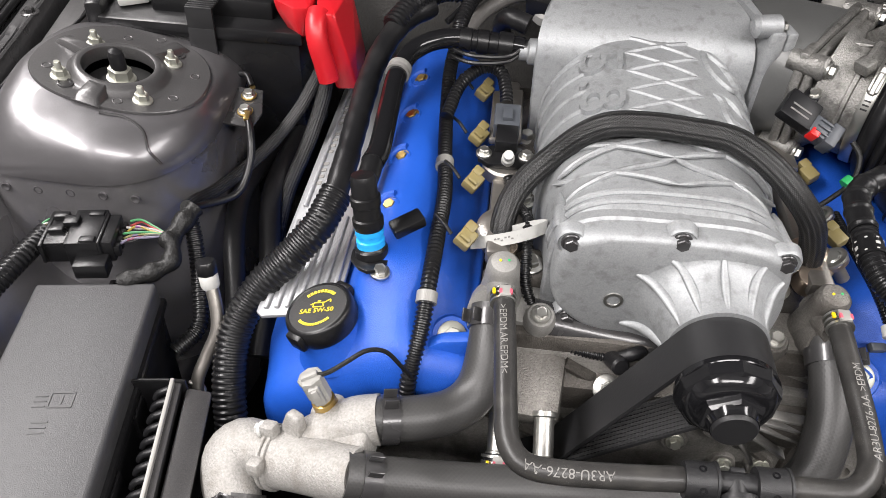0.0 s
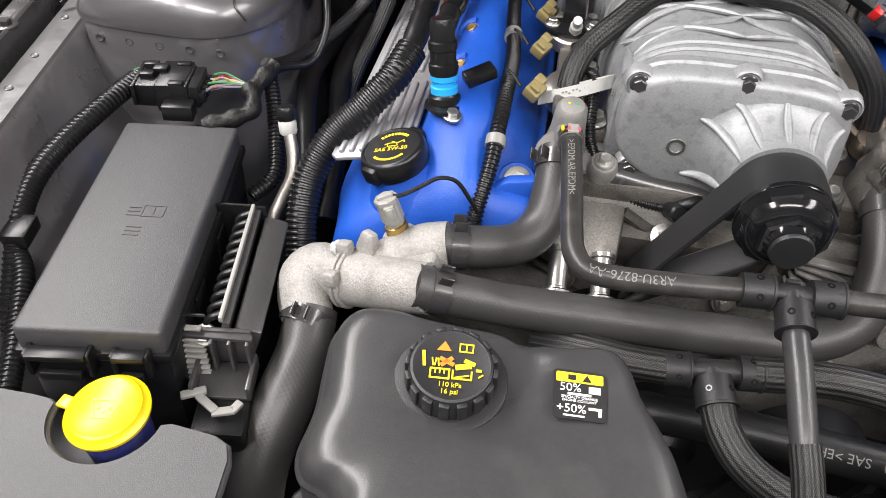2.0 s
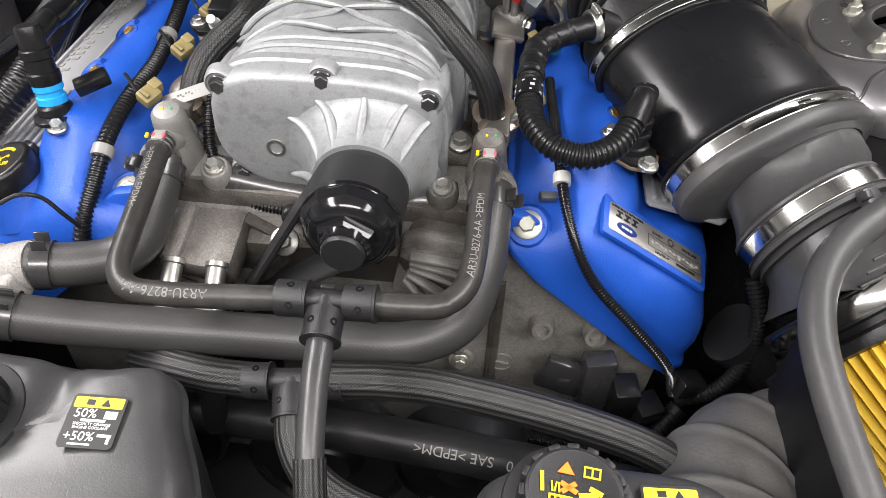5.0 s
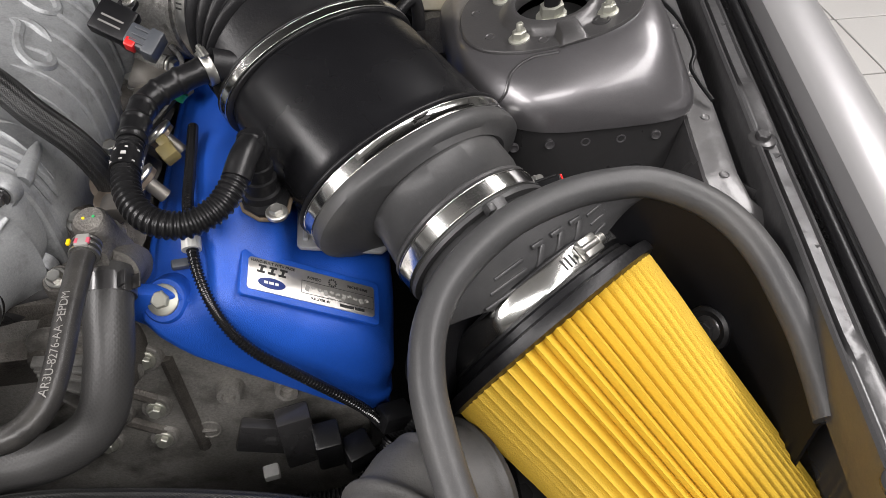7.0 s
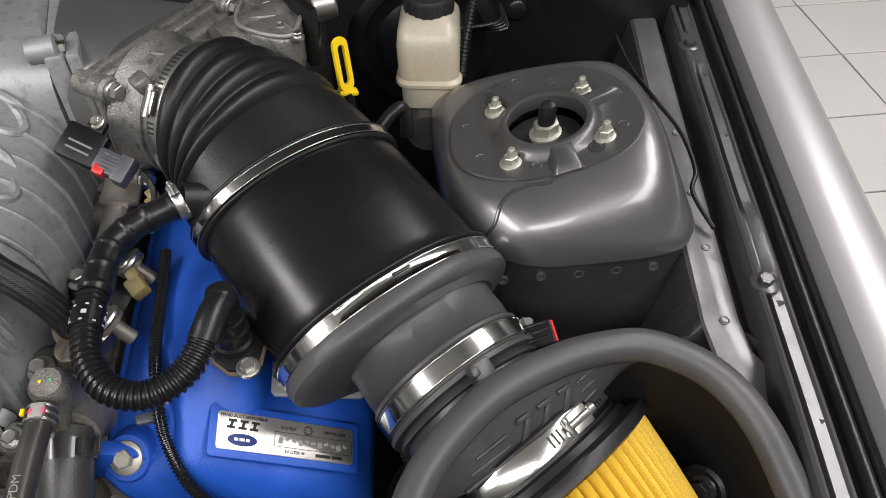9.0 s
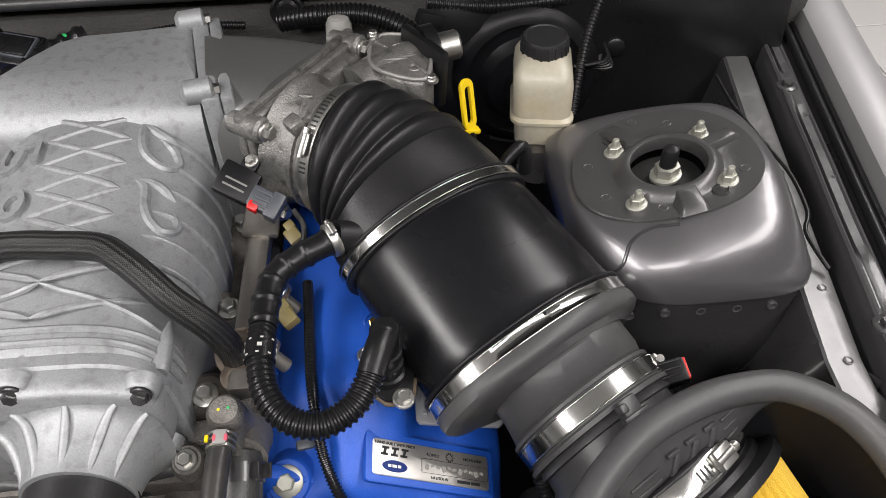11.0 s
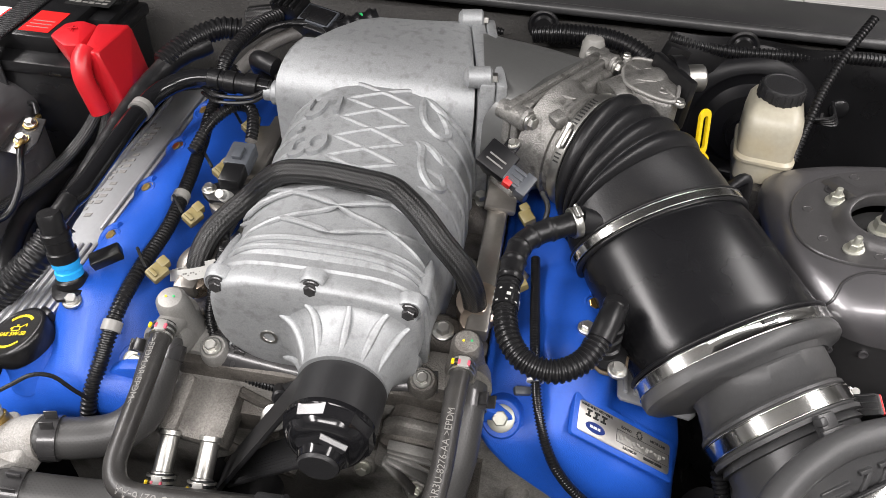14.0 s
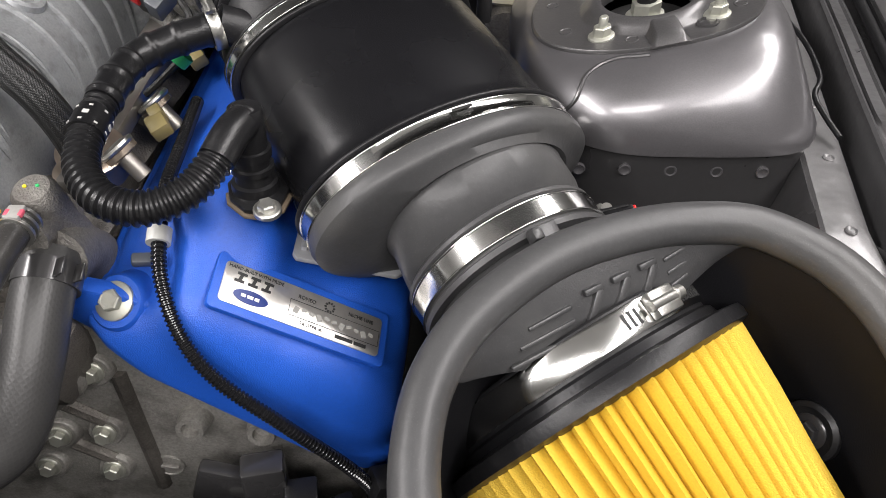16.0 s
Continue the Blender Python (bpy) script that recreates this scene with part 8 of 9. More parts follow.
def print_cap(m, parent):
    """Yellow and orange pressure cap symbols."""
    for x, y, w, h, r in ((-0.0075, -0.004, 0.013, 0.0012, 0), (-0.0075, -0.011, 0.013, 0.0012, 0), (-0.0138, -0.0075, 0.0012, 0.008, 0), (-0.0012, -0.0075, 0.0012, 0.008, 0),
                          (-0.0105, -0.0055, 0.001, 0.004, 0), (-0.0075, -0.0055, 0.001, 0.004, 0), (-0.0045, -0.0055, 0.001, 0.004, 0),
                          (0.0075, -0.0105, 0.013, 0.0012, 0), (0.0012, -0.0075, 0.0012, 0.007, 0), (0.0138, -0.0075, 0.0012, 0.007, 0), (0.0075, -0.0085, 0.010, 0.001, 15),
                          (0.008, -0.001, 0.011, 0.004, 12), (0.012, 0.0025, 0.008, 0.003, -20), (-0.013, 0.001, 0.001, 0.006, 10), (-0.011, 0.001, 0.001, 0.006, -8), (-0.009, 0.001, 0.001, 0.006, 10),
                          (0.0185, -0.003, 0.004, 0.002, 0), (0.020, -0.007, 0.004, 0.001, 40), (-0.019, 0.003, 0.0022, 0.012, 8)):
        part("printed_bar", box(BM(), None, (w, h, 0.0005), m=m @ pose(x, y, 0, 0, 0, r)), YPRINT, parent)
    for x, y, w, h in ((0.009, 0.0165, 0.010, 0.001), (0.009, 0.0105, 0.010, 0.001), (0.0045, 0.0135, 0.001, 0.006), (0.0135, 0.0135, 0.001, 0.006), (0.009, 0.0135, 0.001, 0.006)):
        part("printed_bar", box(BM(), None, (w, h, 0.0005), m=m @ pose(x, y, 0)), YPRINT, parent)
    g = BM()
    prism(g, [(-0.011, 0.010), (-0.001, 0.010), (-0.006, 0.0175)], m @ V(0, 0, 0), m.col[0].to_3d(), m.col[1].to_3d(), 0.0005)
    box(g, None, (0.011, 0.003, 0.0005), m=m @ pose(-0.0035, 0.002, 0, 0, 0, -25))
    box(g, None, (0.010, 0.003, 0.0005), m=m @ pose(-0.0035, 0.002, 0, 0, 0, 40))
    part("orange_symbol", g, OPRINT, parent)
    writing("printed_line", "110 kPa", 0.0050, m @ pose(0.0, -0.0155, 0), YPRINT, parent)
    writing("printed_line", "16 psi", 0.0050, m @ pose(0.0, -0.0205, 0), YPRINT, parent)


def pressure_cap(parent, at, up, label, spin):
    at = Vector(at)
    a, u, w = frame_of(up, (0, 1, 0))
    b = BM()
    lathe(b, at, up, [(-0.004, 0.034), (-0.003, 0.0395), (0.0, 0.0405), (0.0025, 0.0395), (0.0035, 0.036), (0.0040, 0.031), (0.008, 0.0298), (0.020, 0.0292), (0.0225, 0.0280), (0.0232, 0.0262), (0.0228, 0.0252), (0.0228, 0.0004)], 64)
    t = part("pressure_cap", b, PLASTICMATT, parent, label)
    right = u.cross(a)
    for i in range(16):
        ang = 2 * math.pi * i / 16
        q = right * math.cos(ang) + u * math.sin(ang)
        g = BM()
        box(g, None, (0.0042, 0.0075, 0.018), bevel=0.0013, m=plane_m(at + a * 0.0125 + q * 0.0298, q, a.cross(q)))
        part("grip", g, PLASTICMATT, t)
    m = plane_m(at + a * 0.0234, right, u) @ pose(0, 0, 0, 0, 0, spin)
    print_cap(m, t)
    return t


def tank_label(m):
    t = thing("tank_label", m.translation, "black label with yellow strip and white print", "label", "coolant labels")
    b = BM()
    prism(b, rounded(0.036, 0.038, 0.003), m @ V(0, 0, 0), m.col[0].to_3d(), m.col[1].to_3d(), 0.0007)
    part("sticker", b, KPRINT, t)
    b = BM()
    prism(b, rounded(0.0325, 0.0077, 0.001), m @ V(0, 0.0145, 0.0007), m.col[0].to_3d(), m.col[1].to_3d(), 0.0003)
    part("yellow_strip", b, YPRINT, t)
    b = BM()
    prism(b, [(0.0018, 0.0104), (0.0081, 0.0104), (0.0050, 0.0158)], m @ V(0, 0, 0.0011), m.col[0].to_3d(), m.col[1].to_3d(), 0.0003)
    box(b, None, (0.006, 0.0045, 0.0003), m=m @ pose(-0.006, 0.0145, 0.0011))
    part("symbol", b, KPRINT, t)
    w = m @ pose(0, 0, 0.0009)
    writing("printed_line", "50%", 0.0100, w @ pose(-0.007, 0.0055, 0), WPRINT, t)
    writing("printed_line", "SPECIALTY ORANGE", 0.0030, w @ pose(0, -0.0028, 0), WPRINT, t)
    writing("printed_line", "ENGINE COOLANT", 0.0030, w @ pose(0, -0.0056, 0), WPRINT, t)
    writing("printed_line", "+50%", 0.0100, w @ pose(-0.006, -0.0125, 0), WPRINT, t)
    b = BM()
    box(b, None, (0.018, 0.0020, 0.0003), m=w @ pose(0, 0.0002, 0))
    box(b, None, (0.009, 0.006, 0.0003), m=w @ pose(0.0115, 0.005, 0))
    box(b, None, (0.010, 0.0022, 0.0003), m=w @ pose(0.012, -0.011, 0))
    box(b, None, (0.0022, 0.007, 0.0003), m=w @ pose(0.0155, -0.0135, 0))
    box(b, None, (0.016, 0.0014, 0.0003), m=w @ pose(-0.004, -0.0182, 0))
    part("symbol", b, WPRINT, t)


def tank(plan, top, label, slope=0.10, low=0.371, yref=0.2):
    t = thing("coolant_tank", (sum(p[0] for p in plan) / len(plan), sum(p[1] for p in plan) / len(plan), low), label, "coolant tank", "coolant tanks")
    c = V(sum(p[0] for p in plan) / len(plan), sum(p[1] for p in plan) / len(plan), 0)
    sm = spline([V(x, y, 0) for x, y in plan + plan[:1]], 0.006)[:-1]
    rings = []
    for ins, dz in ((0.004, low - top), (0.0, -0.050), (0.0, -0.034), (0.0006, -0.032), (-0.0022, -0.0305), (-0.0022, -0.0275), (0.0006, -0.026), (0.001, -0.022), (0.006, -0.010), (0.013, -0.0035), (0.020, -0.0008), (0.028, 0.0), (0.040, 0.0003), (0.055, 0.0005), (0.075, 0.0005)):
        ring = []
        for p in sm:
            d = c - p
            q = p + d.normalized() * min(ins, d.length * 0.9)
            gr = 0.007 * math.exp(-((q.x + 0.122 + 0.25 * (q.y - 0.2)) / 0.012) ** 2) if dz > -0.012 else 0
            ring.append(V(q.x, q.y, top + dz - gr + (slope * (q.y - yref) if dz > -0.06 else 0)))
        rings.append(ring)
    part("shell", loft(BM(), rings), TANKM, t, angle=70)
    return t


def coolant_tanks():
    plan = [(-0.235, 0.03), (-0.238, 0.095), (-0.248, 0.116), (-0.267, 0.124), (-0.275, 0.142), (-0.272, 0.175), (-0.275, 0.210), (-0.276, 0.238), (-0.264, 0.258), (-0.238, 0.263), (-0.210, 0.260), (-0.156, 0.258), (-0.105, 0.254), (-0.070, 0.258),
            (-0.054, 0.247), (-0.044, 0.221), (-0.028, 0.192), (-0.017, 0.163), (-0.009, 0.11), (-0.006, 0.03), (-0.06, 0.0), (-0.20, 0.0)]
    t = tank(plan, 0.798, "black moulded plastic coolant expansion tank", 0.12)
    b = BM()
    lathe(b, (-0.182, 0.202, 0.780), (0, -0.14, 1), [(0, 0.046), (0.008, 0.045), (0.014, 0.042), (0.0155, 0.036)], 48)
    part("filler_neck", b, TANKM, t)
    for x, y in ((-0.077, 0.161),):
        d = BM()
        lathe(d, (x, y, 0.792), (0, -0.12, 1), [(-0.002, 0.016), (0.0008, 0.0145), (0.0014, 0.012), (0.0004, 0.008), (0.0012, 0.006), (0.0012, 0.0003)], 28)
        part("moulding_mark", d, TANKM, t)
    pressure_cap(t, (-0.182, 0.200, 0.796), (0.0, -0.16, 1), "ribbed black pressure cap with yellow and orange print", 4)
    tank_label(plane_m(V(-0.0935, 0.2030, 0.8005), (1, 0.04, 0.0), (0, 1, 0.13)) @ Matrix.Scale(0.90, 4))
    plan = [(0.153, 0.03), (0.153, 0.115), (0.155, 0.170), (0.168, 0.201), (0.203, 0.214), (0.253, 0.216), (0.298, 0.212), (0.321, 0.195), (0.328, 0.155), (0.328, 0.03), (0.293, 0.0), (0.183, 0.0)]
    t = tank(plan, 0.808, "small black plastic intercooler coolant tank", 0.05)
    pressure_cap(t, (0.212, 0.173, 0.810), (0.0, -0.10, 1), "ribbed black pressure cap with yellow and orange print", -6)
    tank_label(plane_m(V(0.274, 0.176, 0.8097), (1, 0.06, 0.0), (-0.06, 1, 0.05)) @ Matrix.Scale(0.90, 4))
    b = BM()
    rings = []
    for z, k in ((0.46, 0.96), (0.47, 1.0), (0.60, 1.0), (0.612, 0.985), (0.620, 0.94), (0.624, 0.86), (0.625, 0.60)):
        rings.append([V(-0.272 + x * k, 0.150 + y * k, z) for x, y in rounded(0.075, 0.115, 0.022)])
    single("washer_bottle", loft(b, rings), LIGHTPL, "white plastic bottle below the coolant tank", "bottle")
    # washer filler
    t = thing("washer_filler", (-0.413, 0.148, 0.70), "yellow washer filler cap on a blue neck", "washer filler")
    n = BM()
    lathe(n, (-0.408, 0.150, 0.66), (-0.05, -0.03, 1), [(0, 0.021), (0.07, 0.023), (0.098, 0.0245), (0.100, 0.020)], 32)
    part("neck", n, NAVYNECK, t, "dark blue filler neck")
    c = BM()
    ax = V(-0.06, -0.10, 1)
    lathe(c, (-0.414, 0.148, 0.764), ax, [(-0.002, 0.026), (0.0, 0.0295), (0.003, 0.0300), (0.0045, 0.0285), (0.006, 0.0265), (0.0085, 0.0255), (0.0095, 0.0235), (0.0085, 0.0220), (0.0082, 0.0004)], 48)
    box(c, (-0.445, 0.150, 0.765), (0.013, 0.010, 0.004), (0, 0, -8), 0.0012)
    part("cap", c, YELLOW, t)
    s = BM()
    mm = plane_m(V(-0.4145, 0.1475, 0.7726), (1, 0.1, 0.06), (-0.1, 1, 0.1))
    for x, y, w, h, r in ((0, -0.009, 0.016, 0.0008, 0), (-0.008, -0.002, 0.0008, 0.014, 20), (0.008, -0.002, 0.0008, 0.014, -20), (0, 0.005, 0.020, 0.0008, 0), (-0.004, -0.001, 0.0018, 0.0018, 0), (0.004, -0.001, 0.0018, 0.0018, 0), (0, -0.004, 0.0018, 0.0018, 0)):
        box(s, None, (w, h, 0.0006), m=mm @ pose(x, y, 0, 0, 0, r))
    part("raised_symbol", s, YELLOW, t)


coolant_tanks()


def front_panel():
    t = thing("radiator_cover", (-0.45, 0.05, 0.70), "grey grained plastic cover panel over the radiator", "cover panel")
    arc = [(-0.413 + 0.040 * math.cos(radians(a)), 0.145 + 0.040 * math.sin(radians(a))) for a in range(178, 362, 10)]
    poly = [(-0.68, 0.150), (-0.470, 0.150), (-0.458, 0.149)] + arc + [(-0.366, 0.146), (-0.335, 0.143), (-0.324, 0.138), (-0.319, 0.126), (-0.312, 0.05), (-0.305, -0.15), (-0.68, -0.15)]
    bm = BM()
    prism(bm, poly[::-1], (0, 0, 0.765), (1, 0, 0), (0, 1, 0), 0.003)
    bmesh.ops.recalc_face_normals(bm, faces=bm.faces)
    part("panel", bm, PANELM, t)
    rim = [V(x, y, 0.7625) for x, y in poly[:-2]]
    b = BM()
    tube(b, rim, 0.0028, 8, 0.004, smooth=False)
    part("rolled_edge", b, PANELM, t)


front_panel()


# ---- left side of the bay ----
def fuse_box():
    t = thing("fuse_box", (-0.463, 0.325, 0.66), "black grained fuse box with clipped lid", "fuse box")
    rz = 9.0
    m = pose(-0.4675, 0.324, 0.782, 0, 0, rz)
    b = BM()
    box(b, None, (0.108, 0.268, 0.026), bevel=0.004, m=m, segs=3)
    part("lid", b, FUSEM, t, "grained black lid")
    b = BM()
    box(b, None, (0.116, 0.274, 0.010), bevel=0.003, m=m @ pose(0, 0, -0.014))
    part("lid_rim", b, PLASTIC, t)
    b = BM()
    box(b, None, (0.110, 0.264, 0.12), bevel=0.006, m=m @ pose(0, 0, -0.076))
    part("body", b, PLASTIC, t)
    for x, y, w, d in ((-0.022, -0.140, 0.044, 0.012), (0.030, -0.140, 0.024, 0.010)):
        l = BM()
        box(l, None, (w, d, 0.006), bevel=0.0015, m=m @ pose(x, y - 0.003, -0.004))
        box(l, None, (0.004, d, 0.024), bevel=0.001, m=m @ pose(x - w / 2, y, -0.014))
        box(l, None, (0.004, d, 0.024), bevel=0.001, m=m @ pose(x + w / 2, y, -0.014))
        box(l, None, (w * 0.7, 0.005, 0.008), bevel=0.001, m=m @ pose(x, y - 0.006, -0.024))
        part("latch", l, PLASTIC, t)
    l = BM()
    for dx in (-0.012, 0.012):
        box(l, None, (0.004, 0.014, 0.012), bevel=0.001, m=m @ pose(0.022 + dx, 0.138, 0.0))
    box(l, None, (0.028, 0.004, 0.006), bevel=0.001, m=m @ pose(0.022, 0.144, 0.002))
    part("latch", l, PLASTIC, t)
    s = BM()
    w = m @ pose(0.004, -0.002, 0.0132)
    for x, y, wd, h in ((0.006, 0.010, 0.018, 0.0012), (0.006, -0.004, 0.018, 0.0012), (0.015, 0.003, 0.0012, 0.014), (-0.003, 0.003, 0.0012, 0.014), (-0.010, 0.007, 0.010, 0.0012), (-0.010, 0.002, 0.010, 0.0012), (-0.010, -0.003, 0.010, 0.0012), (0.006, 0.003, 0.002, 0.008)):
        box(s, None, (wd, h, 0.0008), m=w @ pose(x, y, 0))
    for i in range(3):
        box(s, None, (0.012, 0.0012, 0.0008), m=w @ pose(-0.004, -0.018 - i * 0.005, 0))
    part("moulded_symbol", s, FUSEM, t)
    for y in (0.02, -0.055):
        c = BM()
        box(c, None, (0.004, 0.026, 0.030), bevel=0.001, m=m @ pose(0.0565, y, -0.036))
        part("side_socket", c, PLASTIC, t)
    # control module beside it
    g = thing("control_module", (-0.385, 0.285, 0.66), "black module in a tray with finned heat sink", "control module")
    mm = pose(-0.390, 0.305, 0.745, 4, 0, 8)
    b = BM()
    box(b, None, (0.003, 0.130, 0.060), bevel=0.001, m=mm @ pose(-0.029, 0, 0.002))
    box(b, None, (0.052, 0.003, 0.060), bevel=0.001, m=mm @ pose(-0.003, 0.064, 0.002))
    box(b, None, (0.056, 0.130, 0.004), bevel=0.001, m=mm @ pose(0, 0, -0.030))
    tube(b, [mm @ V(x, y, 0.032) for x, y in ((0.0, -0.062), (-0.026, -0.062), (-0.029, -0.056), (-0.029, 0.050), (-0.024, 0.062), (-0.014, 0.064), (0.010, 0.064))], 0.0016, 8, 0.004, smooth=False)
    part("tray", b, PLASTIC, g)
    b = BM()
    box(b, None, (0.006, 0.132, 0.064), bevel=0.001, m=mm @ pose(0.010, 0, -0.002) @ pose(0, 0, 0, 0, 12, 0))
    box(b, None, (0.022, 0.128, 0.056), bevel=0.003, m=mm @ pose(0.024, 0, -0.008) @ pose(0, 0, 0, 0, 18, 0))
    part("module", b, PLATEBLACK, g)
    b = BM()
    box(b, None, (0.0035, 0.130, 0.006), bevel=0.001, m=mm @ pose(0.0125, 0, 0.031))
    part("edge_strip", b, GREYPL, g, "pale grey worn edge strip")
    for i in range(11):
        f = BM()
        tube(f, [mm @ V(0.012, -0.058 + i * 0.0114, 0.030), mm @ V(0.002, -0.060 + i * 0.0114, 0.027), mm @ V(-0.001, -0.062 + i * 0.0114, 0.022)], lambda q, L: 0.0038 - 0.0014 * q / L, 10, 0.003)
        part("tooth", f, PLASTIC, g)
    for i in range(10):
        f = BM()
        box(f, None, (0.032 - 0.0012 * i, 0.005, 0.0024), bevel=0.0006, m=mm @ pose(-0.018 + 0.0010 * i, -0.070 - 0.0012 * i, 0.026 - i * 0.0056))
        part("fin", f, GREYPL, g)
    b = BM()
    prism(b, [(-0.036, 0.0), (0.030, 0.0), (0.034, 0.006), (0.034, 0.010), (-0.036, 0.008)], mm @ V(0.004, -0.066, 0.022), mm.col[0].to_3d(), -mm.col[1].to_3d(), 0.004, 0.001)
    part("end_bracket", b, PLATEBLACK, g, "dusty black end bracket")
    for name, size, at in (("end_plate", (0.060, 0.004, 0.040), (0.006, -0.068, 0.004)), ("end_web", (0.003, 0.012, 0.036), (0.006, -0.074, 0.002)), ("end_web", (0.003, 0.012, 0.036), (0.020, -0.074, 0.002)),
                           ("end_web", (0.003, 0.012, 0.036), (0.034, -0.074, 0.002)), ("end_shelf", (0.046, 0.034, 0.004), (0.014, -0.086, -0.020)), ("shelf_side", (0.004, 0.034, 0.016), (-0.008, -0.086, -0.013)), ("shelf_side", (0.004, 0.034, 0.016), (0.036, -0.086, -0.013))):
        part(name, box(BM(), None, size, bevel=0.001, m=mm @ pose(*at)), PLATEBLACK, g)
    bolt_thing((-0.3815, 0.2365, 0.756), (0.1, -0.7, 0.7), 0.0062, 0.005, "zinc screw of the control module", flange=1.5)
    b = BM()
    box(b, None, (0.042, 0.044, 0.028), bevel=0.003, m=mm @ pose(0.016, -0.112, -0.036))
    part("connector", b, PLASTIC, g, "black connector")
    b = BM()
    for x, y, z, w, rz in ((-0.006, -0.104, -0.012, 0.020, 20), (0.006, -0.112, -0.013, 0.022, -38), (0.020, -0.118, -0.014, 0.018, 12), (0.029, -0.113, -0.014, 0.010, 60)):
        box(b, None, (w, 0.007, 0.004), bevel=0.0012, m=mm @ pose(x, y, z, 0, 0, rz))
    part("lever", b, GREYPL, g, "grey plastic lever")


fuse_box()


def left_wiring():
    t = thing("inline_connector", (-0.515, 0.505, 0.79), "black multi-pin connector with coloured wires", "connector")
    b = BM()
    m = pose(-0.517, 0.500, 0.808, 0, 0, 10)
    box(b, None, (0.066, 0.042, 0.024), bevel=0.002, m=m)
    box(b, None, (0.030, 0.050, 0.030), bevel=0.002, m=m @ pose(0.006, 0, 0))
    for dy in (-0.016, -0.006, 0.004, 0.014):
        box(b, None, (0.018, 0.0075, 0.012), bevel=0.0015, m=m @ pose(0.029, dy, -0.001))
    box(b, None, (0.014, 0.012, 0.006), bevel=0.001, m=m @ pose(-0.008, 0.006, 0.016))
    part("housing", b, PLASTIC, t)
    k = BM()
    for dx, dy in ((-0.020, 0.016), (-0.020, -0.004), (0.012, 0.018), (0.012, -0.020)):
        box(k, None, (0.014, 0.008, 0.005), bevel=0.001, m=m @ pose(dx, dy, 0.0145 if dx < 0.03 else 0.008))
    box(k, None, (0.004, 0.050, 0.022), bevel=0.001, m=m @ pose(-0.030, 0, 0.002))
    box(k, None, (0.004, 0.044, 0.026), bevel=0.001, m=m @ pose(0.021, -0.002, 0.001))
    box(k, None, (0.030, 0.018, 0.016), bevel=0.0015, m=m @ pose(0.014, -0.031, -0.008))
    part("latch", k, PLASTIC, t)
    for i, c in enumerate(((0.05, 0.30, 0.10), (0.40, 0.02, 0.02), (0.30, 0.10, 0.32), (0.45, 0.45, 0.43), (0.42, 0.30, 0.03), (0.24, 0.20, 0.34), (0.05, 0.30, 0.10), (0.30, 0.28, 0.10), (0.30, 0.05, 0.12), (0.02, 0.02, 0.02), (0.22, 0.20, 0.30))):
        w = BM()
        y = 0.523 - i * 0.0032
        y += 0.004
        wire = mat("coloured_wire", tuple(0.55 * v + 0.02 for v in c), 0.45)
        tube(w, [(-0.482, y, 0.811 - 0.004 * (i % 3)), (-0.470, y + 0.004 * math.sin(i * 2.1) - 0.001, 0.815 - 0.003 * (i % 2)), (-0.455, 0.519 - i * 0.0016, 0.815 - 0.001 * (i % 3)), (-0.440, 0.511 - i * 0.0004, 0.814), (-0.432, 0.506, 0.811)], 0.0012, 6, 0.004)
        part("wire", w, wire, t)
        if i % 2 == 0:
            w = BM()
            tube(w, [(-0.546, 0.519 - i * 0.0030, 0.812), (-0.554, 0.515 - i * 0.0024, 0.815 - 0.001 * (i % 4)), (-0.560, 0.506 - i * 0.0010, 0.814), (-0.562, 0.490, 0.809)], 0.0012, 6, 0.004)
            part("wire", w, LIGHTPL if i % 4 else wire, t)
    hose("taped_wiring", [(-0.440, 0.509, 0.812), (-0.432, 0.502, 0.808), (-0.430, 0.488, 0.800), (-0.444, 0.474, 0.797), (-0.470, 0.462, 0.792)], lambda s, L: 0.0085 + 0.0012 * math.sin(s * 300), TAPE, "lumpy black taped wire bundle", "wiring loom", "taped bundles", 14, 0.003)
    hose("taped_wiring", [(-0.438, 0.502, 0.806), (-0.430, 0.525, 0.815), (-0.423, 0.545, 0.82)], lambda s, L: 0.0095 + 0.0012 * math.sin(s * 260), TAPE, "lumpy black taped wire bundle", "wiring loom", "taped bundles", 14, 0.003)
    hose("battery_cable", [(-0.340, 0.752, 0.870), (-0.350, 0.742, 0.852), (-0.362, 0.722, 0.832), (-0.382, 0.694, 0.810), (-0.405, 0.658, 0.795), (-0.428, 0.62, 0.788), (-0.438, 0.58, 0.80), (-0.432, 0.548, 0.818)], 0.0072, BRAIDBIG, "black braided battery cable", "cable", "battery cables", 14)
    hose("battery_cable", [(-0.334, 0.752, 0.868), (-0.338, 0.74, 0.84), (-0.35, 0.71, 0.80), (-0.37, 0.67, 0.75), (-0.38, 0.64, 0.70)], 0.0085, BRAIDBIG, "black braided battery cable", "cable", "battery cables", 14)
    loom("side_loom", [(-0.555, 0.503, 0.808), (-0.562, 0.455, 0.808), (-0.575, 0.395, 0.800), (-0.582, 0.35, 0.788), (-0.572, 0.30, 0.775), (-0.558, 0.26, 0.755), (-0.545, 0.22, 0.735), (-0.53, 0.17, 0.71)], 0.0098, "black corrugated loom beside the fuse box", 0.0052, 0.0007)
